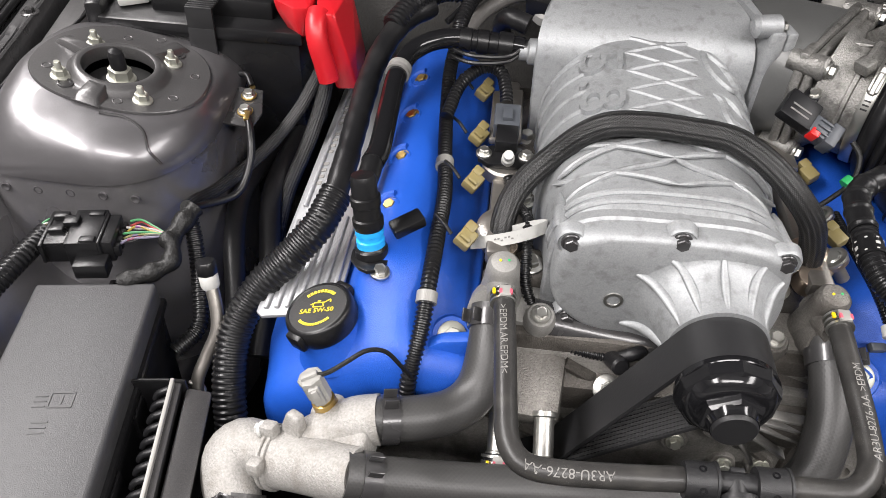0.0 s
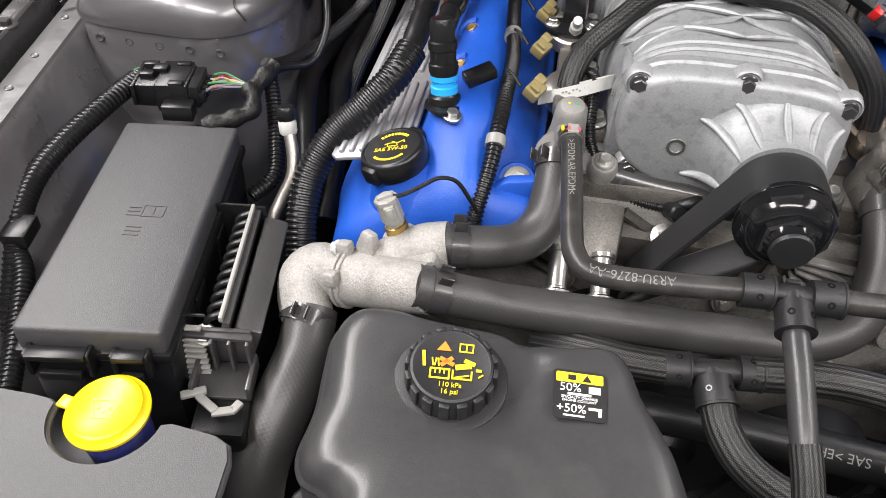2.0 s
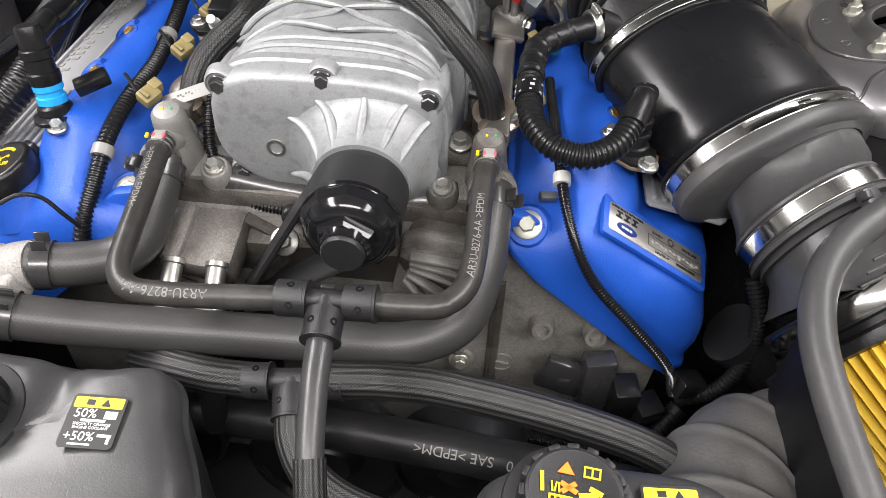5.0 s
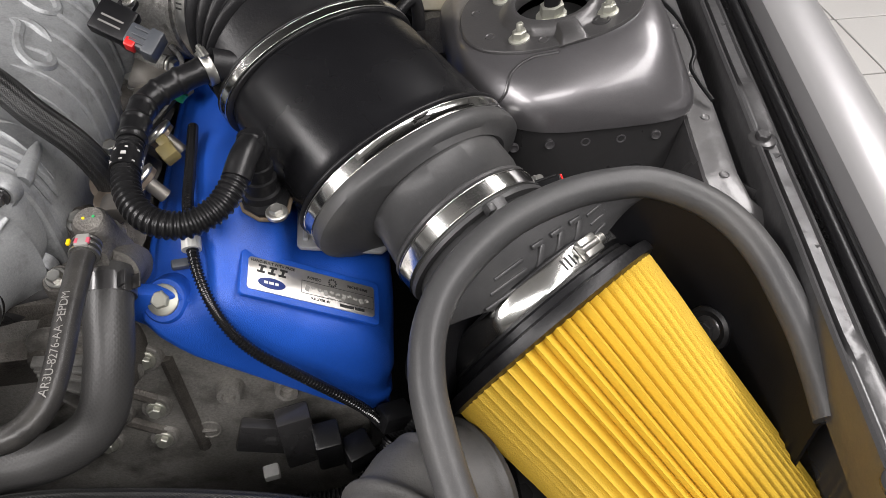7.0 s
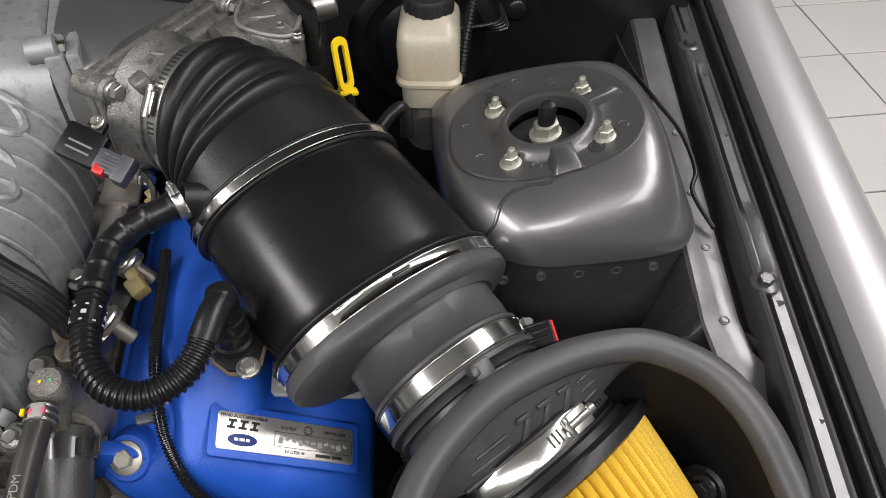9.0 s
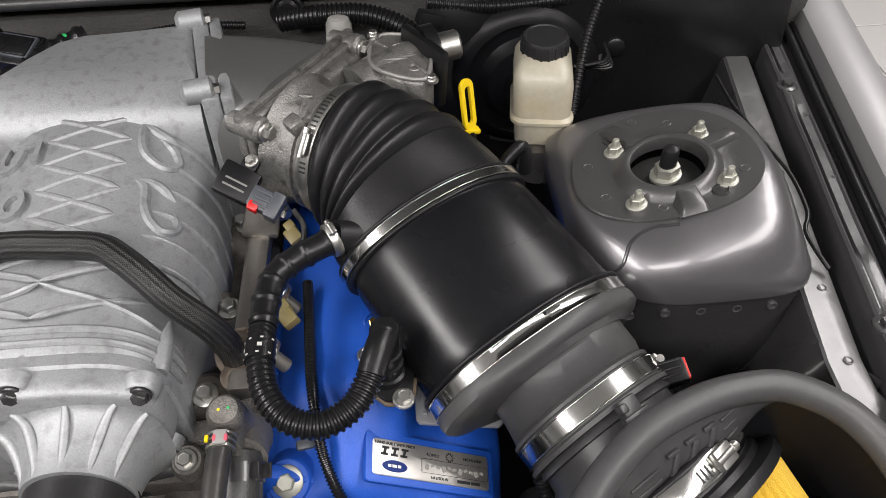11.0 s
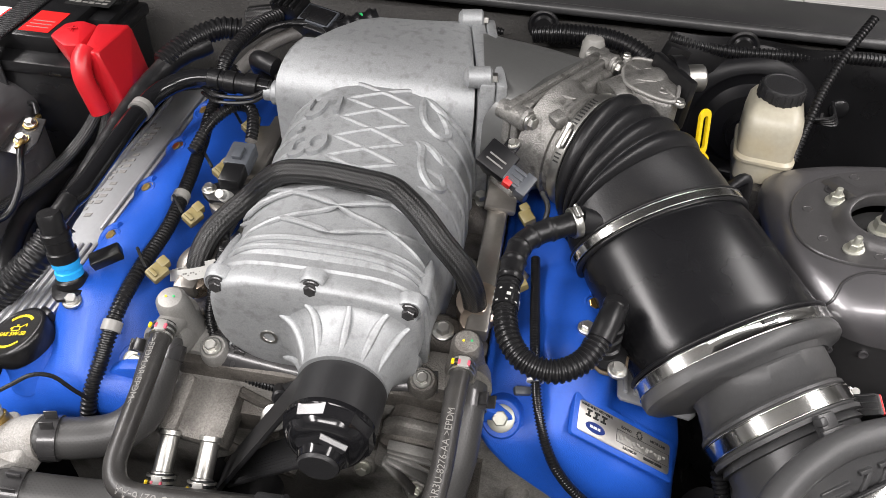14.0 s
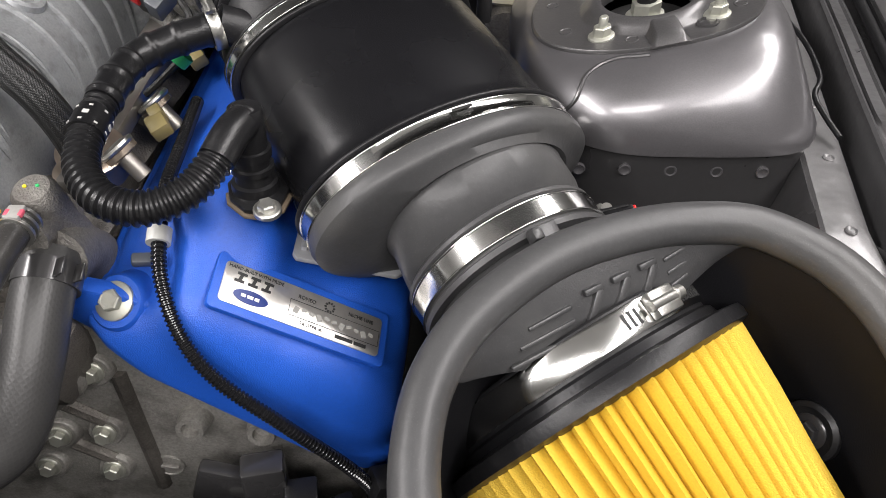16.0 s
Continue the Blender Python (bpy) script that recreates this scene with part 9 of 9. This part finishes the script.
    loom("side_loom", [(-0.60, 0.27, 0.76), (-0.575, 0.285, 0.765), (-0.55, 0.265, 0.76), (-0.53, 0.215, 0.745), (-0.51, 0.16, 0.73), (-0.50, 0.12, 0.70)], 0.0085, "black corrugated loom beside the fuse box", 0.0044, 0.0007)
    b = BM()
    box(b, (-0.565, 0.295, 0.778), (0.022, 0.030, 0.014), (0, 0, 10), 0.002)
    single("small_connector", b, PLASTIC, "small black connector by the fuse box", "connector")
    hose("loop_hose", [(-0.395, 0.75, 0.76), (-0.408, 0.70, 0.765), (-0.414, 0.64, 0.762), (-0.405, 0.58, 0.745), (-0.392, 0.53, 0.71), (-0.385, 0.48, 0.66)], 0.0115, RUBBER, "black rubber hose beside the strut tower", "hose", "side hoses")
    hose("loop_hose", [(-0.36, 0.80, 0.78), (-0.375, 0.73, 0.775), (-0.385, 0.66, 0.75), (-0.37, 0.58, 0.71), (-0.365, 0.50, 0.66)], 0.0125, RUBBER, "black rubber hose beside the strut tower", "hose", "side hoses")
    loom("side_loom", [(-0.43, 0.545, 0.815), (-0.418, 0.52, 0.79), (-0.408, 0.49, 0.765), (-0.402, 0.46, 0.745), (-0.418, 0.435, 0.735)], 0.0075, "black corrugated loom behind the fuse box")
    # refrigerant pipe with service cap
    t = thing("service_port", (-0.386, 0.45, 0.72), "aluminium refrigerant pipe with black service cap", "service port")
    b = BM()
    tube(b, [(-0.385, 0.468, 0.800), (-0.378, 0.455, 0.780), (-0.376, 0.442, 0.762), (-0.384, 0.427, 0.742), (-0.390, 0.412, 0.725), (-0.388, 0.395, 0.70)], 0.0062, 16, 0.004)
    part("pipe", b, RAIL, t)
    b = BM()
    lathe(b, (-0.3848, 0.467, 0.797), (-0.15, 0.25, 1), [(-0.003, 0.0075), (0.000, 0.0088), (0.009, 0.0088), (0.011, 0.0075)], 20)
    part("collar", b, LIGHTPL, t)
    b = BM()
    lathe(b, (-0.3865, 0.470, 0.8075), (-0.15, 0.25, 1), [(0, 0.0085), (0.0015, 0.0096), (0.012, 0.0096), (0.0135, 0.0085), (0.014, 0.0005)], 8)
    part("cap", b, PLASTIC, t)
    bolt_thing((-0.394, 0.412, 0.708), (0, -0.2, 1), 0.0062, 0.006, "zinc stud with flanged nut", tip=0.014)
    # ground strap bracket at the tower
    t = thing("ground_bracket", (-0.412, 0.69, 0.84), "dark painted bracket with two ground eyelets", "ground bracket")
    b = BM()
    prism(b, [(-0.022, -0.030), (0.016, -0.034), (0.021, -0.010), (0.012, 0.028), (-0.016, 0.030), (-0.03, 0.0)], (-0.412, 0.690, 0.848), (1, 0, 0), (0, 1, 0.15), 0.003, 0.0008)
    part("plate", b, PAINTDARKSHADE, t)
    for x, y in ((-0.412, 0.704), (-0.409, 0.678)):
        e = BM()
        lathe(e, (x, y, 0.852 + 0.15 * (y - 0.69)), (0, -0.15, 1), [(0, 0.0085), (0.0014, 0.0085), (0.0014, 0.003)], 20)
        box(e, (x - 0.001 if y > 0.69 else x + 0.006, y + (0.014 if y > 0.69 else -0.012), 0.853), (0.006, 0.016, 0.004), (0, 0, 8), 0.001)
        part("eyelet", e, BRASS, t)
        bolt_thing((x, y, 0.8535 + 0.15 * (y - 0.69)), (0, -0.15, 1), 0.0056, 0.005, "zinc bolt of the ground eyelet", flange=1.3, group="ground bolts")
    hose("ground_cable", [(-0.403, 0.666, 0.851), (-0.396, 0.65, 0.845), (-0.392, 0.628, 0.822), (-0.400, 0.60, 0.80), (-0.424, 0.57, 0.805), (-0.432, 0.55, 0.815)], 0.0042, PLASTIC, "thin black corrugated ground cable", "cable", "battery cables", 12)
    hose("ground_cable", [(-0.415, 0.724, 0.855), (-0.424, 0.736, 0.862), (-0.438, 0.738, 0.855), (-0.444, 0.73, 0.83)], 0.0034, PLASTIC, "thin black ground cable", "cable", "battery cables", 12)


left_wiring()


def battery():
    t = thing("battery", (-0.475, 0.84, 0.68), "black car battery with labels and hold-down strap", "battery")
    b = BM()
    box(b, (-0.475, 0.840, 0.790), (0.222, 0.176, 0.220), bevel=0.004)
    part("case", b, PLASTIC, t)
    b = BM()
    box(b, (-0.475, 0.840, 0.903), (0.232, 0.186, 0.016), bevel=0.004)
    part("lid_rim", b, PLASTIC, t)
    b = BM()
    box(b, (-0.468, 0.850, 0.918), (0.140, 0.150, 0.026), bevel=0.004)
    box(b, (-0.395, 0.890, 0.912), (0.050, 0.08, 0.018), bevel=0.003)
    part("lid", b, PLASTIC, t)
    b = BM()
    box(b, (-0.470, 0.743, 0.83), (0.030, 0.003, 0.16), bevel=0.001)
    box(b, (-0.470, 0.840, 0.9325), (0.030, 0.196, 0.0025), bevel=0.0008)
    box(b, (-0.470, 0.744, 0.921), (0.030, 0.004, 0.026), bevel=0.001)
    part("hold_down_strap", b, PLASTICMATT, t, "black ribbed hold-down strap")
    for q in range(38):
        part("strap_rib", box(BM(), (-0.470, 0.746 + 0.005 * q, 0.9342), (0.029, 0.0024, 0.0012), bevel=0.0004), PLASTICMATT, t)
    for x, y, w, h, m, z in ((-0.508, 0.812, 0.040, 0.050, WPRINT, 0.9314), (-0.431, 0.812, 0.038, 0.052, REDCLIP, 0.9314), (-0.405, 0.885, 0.060, 0.042, KPRINT, 0.9314), (-0.510, 0.895, 0.050, 0.040, KPRINT, 0.9314)):
        l = BM()
        box(l, (x, y, z), (w, h, 0.0008))
        part("sticker", l, m, t)
    l = BM()
    box(l, (-0.486, 0.808, 0.9320), (0.008, 0.050, 0.0006))
    part("red_strip", l, REDCLIP, t)
    l = BM()
    for i in range(12):
        box(l, (-0.511, 0.796 + i * 0.0026, 0.9321), (0.016, 0.0006 + 0.0008 * (i % 3), 0.0004))
    part("barcode_bar", l, KPRINT, t)
    l = BM()
    l2 = BM()
    for r in range(4):
        for c in range(6):
            box(l, (-0.428 + c * 0.0088, 0.872 + r * 0.0085, 0.9320), (0.0070, 0.0026 + 0.002 * ((r + c) % 2), 0.0004))
            box(l2, (-0.530 + c * 0.0075, 0.880 + r * 0.0085, 0.9320), (0.0058, 0.0026 + 0.002 * ((r * c) % 2), 0.0004))
    for r in range(3):
        part("printed_line", box(BM(), (-0.431, 0.796 + r * 0.008, 0.9320), (0.028, 0.0012, 0.0004)), GPRINT, t)
    part("warning_print", l, GPRINT, t, "unreadable warning print")
    part("warning_print", l2, GPRINT, t, "unreadable warning print")
    l = BM()
    lathe(l, (-0.555, 0.805, 0.912), (0, 0, 1), [(0, 0.014), (0.016, 0.013), (0.017, 0.009), (0.022, 0.008)], 24)
    box(l, (-0.565, 0.79, 0.918), (0.034, 0.024, 0.012), (0, 0, 30), 0.003)
    part("terminal", l, LIGHTPL, t, "pale metal terminal clamp")
    # red terminal cover
    c = thing("terminal_cover", (-0.335, 0.76, 0.85), "bright red plastic battery terminal cover", "terminal cover")
    b = BM()
    for p in ((-0.352, 0.798, 0.945), (-0.314, 0.806, 0.944), (-0.319, 0.734, 0.944), (-0.337, 0.733, 0.943), (-0.319, 0.728, 0.858), (-0.295, 0.732, 0.858), (-0.299, 0.804, 0.866), (-0.338, 0.800, 0.866)):
        b.verts.new(p)
    bmesh.ops.convex_hull(b, input=list(b.verts))
    bmesh.ops.bevel(b, geom=list(b.edges), offset=0.0026, segments=3, profile=0.5, affect="EDGES")
    part("hood", b, RED, c)
    b = BM()
    tube(b, [(-0.337, 0.742, 0.941), (-0.337, 0.727, 0.934), (-0.334, 0.718, 0.918), (-0.328, 0.716, 0.895), (-0.324, 0.716, 0.876)], 0.0115, 20, 0.004, squash=0.85)
    part("cable_shroud", b, RED, c)
    b = BM()
    for p in ((-0.393, 0.762, 0.943), (-0.388, 0.790, 0.945), (-0.372, 0.800, 0.946), (-0.350, 0.795, 0.944), (-0.348, 0.748, 0.942), (-0.366, 0.744, 0.942), (-0.390, 0.766, 0.926), (-0.378, 0.762, 0.908), (-0.360, 0.748, 0.906), (-0.350, 0.760, 0.906), (-0.352, 0.79, 0.92)):
        b.verts.new(p)
    bmesh.ops.convex_hull(b, input=list(b.verts))
    bmesh.ops.bevel(b, geom=list(b.edges), offset=0.0022, segments=2, profile=0.5, affect="EDGES")
    part("flap", b, RED, c)
    b = BM()
    for rz in (0, 90):
        box(b, (-0.372, 0.778, 0.9462), (0.012, 0.0016, 0.0014), (0, 0, rz + 12), 0.0004)
    part("plus_mark", b, RED, c)
    r = BM()
    tube(r, [(-0.477, 0.752, 0.900), (-0.456, 0.742, 0.860), (-0.448, 0.738, 0.84)], 0.0030, 10, 0.006)
    lathe(r, (-0.4775, 0.7525, 0.899), (-0.5, 0.2, 0.9), [(-0.002, 0.005), (0.004, 0.005), (0.005, 0.003)], 12)
    single("hold_down_rod", r, DULLSTEEL, "thin zinc hold-down rod before the battery", "rod")
    s = BM()
    box(s, (-0.605, 0.80, 0.84), (0.020, 0.10, 0.17), (0, 0, 12), 0.006)
    single("battery_shield", s, PLASTIC, "black plastic shield beside the battery", "shield")


battery()


# ---- right rear and firewall ----
def brake_side():
    t = thing("brake_reservoir", (0.44, 0.82, 0.83), "milky plastic brake fluid reservoir with black cap", "brake reservoir")
    b = BM()
    rings = []
    for z, w, d, yo in ((0.832, 0.046, 0.066, -0.006), (0.836, 0.052, 0.074, -0.006), (0.860, 0.054, 0.076, -0.005), (0.8615, 0.062, 0.084, -0.004), (0.865, 0.062, 0.084, -0.004), (0.868, 0.057, 0.078, -0.003), (0.898, 0.058, 0.078, 0.0), (0.912, 0.055, 0.074, 0.003), (0.920, 0.046, 0.060, 0.006), (0.924, 0.036, 0.044, 0.008)):
        rings.append([V(0.445 + x + 0.16 * y, 0.827 + yo + y - 0.16 * x, z + 0.008) for x, y in rounded(w * 1.08, d, min(w, d) * 0.24)])
    part("body", loft(b, rings), MILK, t)
    b = BM()
    lathe(b, (0.446, 0.834, 0.928), (0, -0.03, 1), [(0, 0.0245), (0.001, 0.0250), (0.016, 0.0245), (0.019, 0.0230), (0.0195, 0.0210), (0.0185, 0.020), (0.0185, 0.0004)], 40)
    part("cap", b, PLASTICMATT, t)
    for i in range(20):
        a = 2 * math.pi * i / 20
        g = BM()
        box(g, (0.446 + 0.0250 * math.cos(a), 0.834 + 0.0250 * math.sin(a), 0.937), (0.0016, 0.0030, 0.014), (0, 0, math.degrees(a)), 0.0005)
        part("grip", g, PLASTICMATT, t)
    m = BM()
    tube(m, [(0.436, 0.775, 0.818), (0.446, 0.84, 0.821), (0.452, 0.90, 0.823)], 0.0225, 20, 0.01)
    lathe(m, (0.462, 0.768, 0.832), (1, -0.12, 0.1), [(-0.01, 0.010), (0.012, 0.010), (0.014, 0.007), (0.022, 0.007), (0.024, 0.005), (0.036, 0.005)], 18)
    single("master_cylinder", m, CAST, "cast metal brake master cylinder", "master cylinder")
    b = BM()
    lathe(b, (0.448, 0.970, 0.830), (0, -1, 0.05), [(0, 0.098), (0.018, 0.098), (0.022, 0.094), (0.034, 0.090), (0.040, 0.082), (0.042, 0.074), (0.039, 0.070), (0.039, 0.058), (0.043, 0.054), (0.052, 0.048), (0.056, 0.030), (0.07, 0.028), (0.072, 0.001)], 64)
    bo = single("brake_booster", b, SENSORM, "gloss black round brake booster", "brake booster")
    # the edge's highlight is put into the rim's lighter colour
    b = BM()
    lathe(b, (0.448, 0.967, 0.830), (0, -1, 0.05), [(0.012, 0.0985), (0.014, 0.1015), (0.020, 0.1015), (0.022, 0.095)], 64)
    part("rim", b, PAINTIN, bo, "rim lightened to show its lit edge")
    for i, (r, pts) in enumerate(((0.0028, [(0.49, 0.765, 0.836), (0.52, 0.76, 0.838), (0.55, 0.78, 0.835)]), (0.0026, [(0.47, 0.80, 0.828), (0.50, 0.80, 0.83), (0.54, 0.82, 0.83), (0.60, 0.86, 0.82)]), (0.0026, [(0.47, 0.81, 0.822), (0.50, 0.82, 0.822), (0.55, 0.85, 0.82)]))):
        hose("brake_line", pts, r, PLASTIC if i else DULLSTEEL, "thin steel brake line beside the tower", "brake line", "brake lines", 10)
    loom("side_loom", [(0.475, 0.800, 0.870), (0.482, 0.82, 0.90), (0.495, 0.85, 0.935), (0.515, 0.88, 0.97), (0.54, 0.91, 1.0)], 0.0048, "thin black corrugated loom at the reservoir", 0.004, 0.0006)
    for k in range(4):
        hose("brake_line", [(0.478, 0.865 + 0.004 * k, 0.888 - 0.004 * k), (0.51, 0.868 + 0.004 * k, 0.888 - 0.004 * k), (0.528 + 0.002 * k, 0.875, 0.890 - 0.004 * k), (0.530 + 0.002 * k, 0.90, 0.895 - 0.004 * k)], 0.0021, PLASTIC, "thin black coated brake line", "brake line", "brake lines", 8)
    d = thing("dipstick", (0.357, 0.752, 0.88), "yellow looped dipstick handle", "dipstick")
    b = BM()
    up, side = V(-0.08, 0.32, 0.94).normalized(), V(0.72, 0.68, -0.17).normalized()
    face = side.cross(up).normalized()
    mid = V(0.3565, 0.7565, 0.9195)
    ring = lambda w_, h_, z: [mid + side * x + up * y + face * z for x, y in rounded(w_, h_, w_ * 0.48, 6)]
    loft(b, [ring(0.0180, 0.0515, -0.0018), ring(0.0190, 0.0525, 0.0), ring(0.0180, 0.0515, 0.0018), ring(0.0085, 0.0370, 0.0018), ring(0.0077, 0.0360, 0.0), ring(0.0085, 0.0370, -0.0018), ring(0.0180, 0.0515, -0.0018)], (False, False))
    box(b, (0.3590, 0.7490, 0.8945), (0.019, 0.011, 0.005), (0, 12, 15), 0.002)
    part("loop", b, YELLOW, d)
    b = BM()
    tube(b, [(0.359, 0.748, 0.894), (0.362, 0.742, 0.86), (0.365, 0.735, 0.80)], 0.005, 12, 0.01)
    part("stick_tube", b, PLASTIC, d)
    b = BM()
    tube(b, [(0.384, 0.712, 0.872), (0.398, 0.722, 0.884), (0.408, 0.728, 0.886), (0.412, 0.728, 0.875), (0.412, 0.726, 0.855)], 0.0065, 14, 0.003)
    single("vacuum_elbow", b, RUBBER, "small black rubber elbow by the reservoir", "hose elbow")
    # pipes and looms along the firewall
    loom("firewall_loom", [(0.16, 0.955, 0.915), (0.21, 0.945, 0.925), (0.26, 0.94, 0.925), (0.30, 0.925, 0.915), (0.33, 0.90, 0.895)], 0.0115, "black corrugated loom along the firewall", 0.0052, 0.0010)
    loom("firewall_loom", [(0.33, 0.952, 0.93), (0.40, 0.950, 0.922), (0.48, 0.950, 0.925), (0.56, 0.952, 0.93), (0.66, 0.955, 0.925)], 0.0075, "black corrugated loom along the firewall", 0.0048, 0.0008)
    loom("firewall_loom", [(-0.05, 0.935, 0.905), (0.0, 0.94, 0.915), (0.06, 0.945, 0.92), (0.12, 0.95, 0.915)], 0.0045, "thin black loom along the firewall", 0.004, 0.0006)
    b = BM()
    lathe(b, (0.231, 0.868, 0.935), (0.05, 0.1, 1), [(0, 0.014), (0.018, 0.0135), (0.024, 0.011), (0.026, 0.006), (0.0262, 0.0003)], 20)
    single("elbow_plug", b, GREYPL, "dark grey plastic plug behind the elbow", "plug")
    b = BM()
    box(b, (0.33, 0.885, 0.945), (0.030, 0.016, 0.016), (0, 20, 20), 0.002)
    single("firewall_plug", b, PLASTIC, "small black plug on the firewall loom", "plug")
    # solenoid cluster behind the plenum
    s = thing("vacuum_solenoid", (-0.08, 0.885, 0.90), "black solenoid cluster with plugs behind the plenum", "solenoid")
    b = BM()
    box(b, (-0.100, 0.868, 0.938), (0.058, 0.040, 0.024), (20, 0, -22), 0.003)
    box(b, (-0.094, 0.856, 0.922), (0.040, 0.034, 0.024), (10, 0, -22), 0.004)
    part("body", b, PLASTIC, s)
    b = BM()
    box(b, (-0.100, 0.8645, 0.9505), (0.046, 0.028, 0.005), (20, 0, -22), 0.001)
    part("label_frame", b, SLATE, s)
    b = BM()
    box(b, (-0.100, 0.8637, 0.9520), (0.041, 0.023, 0.005), (20, 0, -22), 0.001)
    part("inset_label", b, PLASTIC, s)
    b = BM()
    box(b, (-0.140, 0.884, 0.950), (0.040, 0.030, 0.026), (20, 0, -22), 0.002)
    for k in range(4):
        box(b, (-0.154 + 0.008 * k, 0.876 - 0.003 * k, 0.964), (0.003, 0.020, 0.006), (20, 0, -22), 0.0008)
    part("plug", b, PLASTIC, s)
    b = BM()
    tube(b, [(-0.084, 0.845, 0.930), (-0.060, 0.862, 0.938), (-0.028, 0.878, 0.946)], lambda q, L: 0.0165 + (0.002 if (q / 0.014) % 1 < 0.4 else 0), 22, 0.003)
    part("valve_barrel", b, PLASTIC, s)
    b = BM()
    lathe(b, (-0.048, 0.866, 0.9575), (0.1, -0.3, 1), [(0, 0.003), (0.0012, 0.003), (0.0013, 0.0002)], 12)
    part("paint_dot", b, GREEN, s)
    b = BM()
    lathe(b, (-0.088, 0.858, 0.905), (0, -0.2, 1), [(0, 0.022), (0.010, 0.022), (0.014, 0.018), (0.015, 0.0004)], 30)
    part("round_base", b, GREYPL, s)
    hose("braided_hose", [(-0.115, 0.905, 0.925), (-0.145, 0.90, 0.93), (-0.175, 0.895, 0.928), (-0.20, 0.90, 0.92)], 0.0155, BRAIDBIG, "thick braided sleeve behind the plenum", group="braided hoses")
    loom("side_loom", [(-0.19, 0.75, 0.895), (-0.188, 0.775, 0.925), (-0.178, 0.81, 0.94), (-0.165, 0.845, 0.945), (-0.15, 0.87, 0.945)], 0.0078, "black corrugated loom behind the cam cover")
    hose("silver_pipe", [(-0.185, 0.80, 0.90), (-0.165, 0.835, 0.915), (-0.135, 0.86, 0.925), (-0.11, 0.87, 0.925)], 0.0085, COPPER, "grey woven heat sleeve behind the engine", "heat sleeve", "", 16)
    hose("loop_hose", [(-0.115, 0.745, 0.945), (-0.135, 0.752, 0.948), (-0.142, 0.765, 0.935), (-0.142, 0.78, 0.91)], 0.0105, RUBBER, "black rubber elbow hose at the plenum", "hose", "side hoses")
    for k in range(3):
        hose("thin_hose", [(-0.205 + 0.004 * k, 0.80 + 0.01 * k, 0.915), (-0.17 + 0.01 * k, 0.84, 0.935 + 0.004 * k), (-0.13 + 0.01 * k, 0.85 + 0.006 * k, 0.945), (-0.10, 0.862 + 0.004 * k, 0.94)], 0.0036, PLASTIC, "thin black hose behind the plenum", "hose", "thin hoses", 10)
    # black sound shield on the firewall beside the booster
    rows = []
    for i in range(42):
        x = 0.335 + i * 0.0105
        rows.append([V(x, y - 0.012 + 0.005 * math.sin(x * 47) + 0.004 * math.sin(x * 21 + z * 60), z) for z, y in ((0.45, 0.972), (0.60, 0.965), (0.66, 0.958), (0.70, 0.962), (0.76, 0.955), (0.81, 0.957), (0.86, 0.960), (0.90, 0.958), (0.922, 0.962), (0.938, 0.966))])
    single("sound_shield", solid(loft(BM(), rows, wrap=False), 0.003), PLASTIC, "black moulded sound shield on the firewall", "sound shield")
    for x, z in ((0.56, 0.86), (0.64, 0.80), (0.60, 0.73)):
        b = BM()
        lathe(b, (x, 0.950, z), (0, -1, 0.1), [(-0.01, 0.013), (0.004, 0.012), (0.006, 0.009), (0.006, 0.0004)], 20)
        single("shield_clip", b, PLASTIC, "round black clip on the sound shield", "clip", "shield clips")
    # cable clipped on the tower's edge
    for s_ in (1, -1):
        hose("release_cable", [(s_ * 0.655, 0.86, 0.868), (s_ * 0.652, 0.80, 0.870), (s_ * 0.660, 0.74, 0.868), (s_ * 0.672, 0.69, 0.862), (s_ * 0.671, 0.64, 0.856), (s_ * 0.661, 0.618, 0.852), (s_ * 0.662, 0.598, 0.848), (s_ * 0.668, 0.575, 0.842)], 0.0022, PLASTIC, "thin black cable along the apron", "cable", "apron cables", 10)


brake_side()


def floor_tiles():
    fl = bpy.data.objects["floor"]
    me = None
    rest = BM()
    for i in range(-11, 8):
        for j in range(-17, 20):
            x, y = 0.93 + i * 0.62, -0.6 + j * 0.32
            if abs(x) > 5.65 or abs(y) > 5.8:
                continue
            if not (0 <= i and 0 <= j < 14):
                box(rest, (x, y, 0), (0.614, 0.314, 0.006))
                continue
            if me is None:
                b = BM()
                box(b, (0, 0, 0), (0.614, 0.314, 0.006), bevel=0.0015, segs=1)
                ob = part("tile", b, FLOORM, None)
                me = ob.data
            else:
                ob = new("tile", me)
            ob.parent = fl
            ob.location = V(x, y, 0.0) - fl.location
    far = part("far_tiles", rest, FLOORM, fl)
    far["kind"] = "stuff"


floor_tiles()
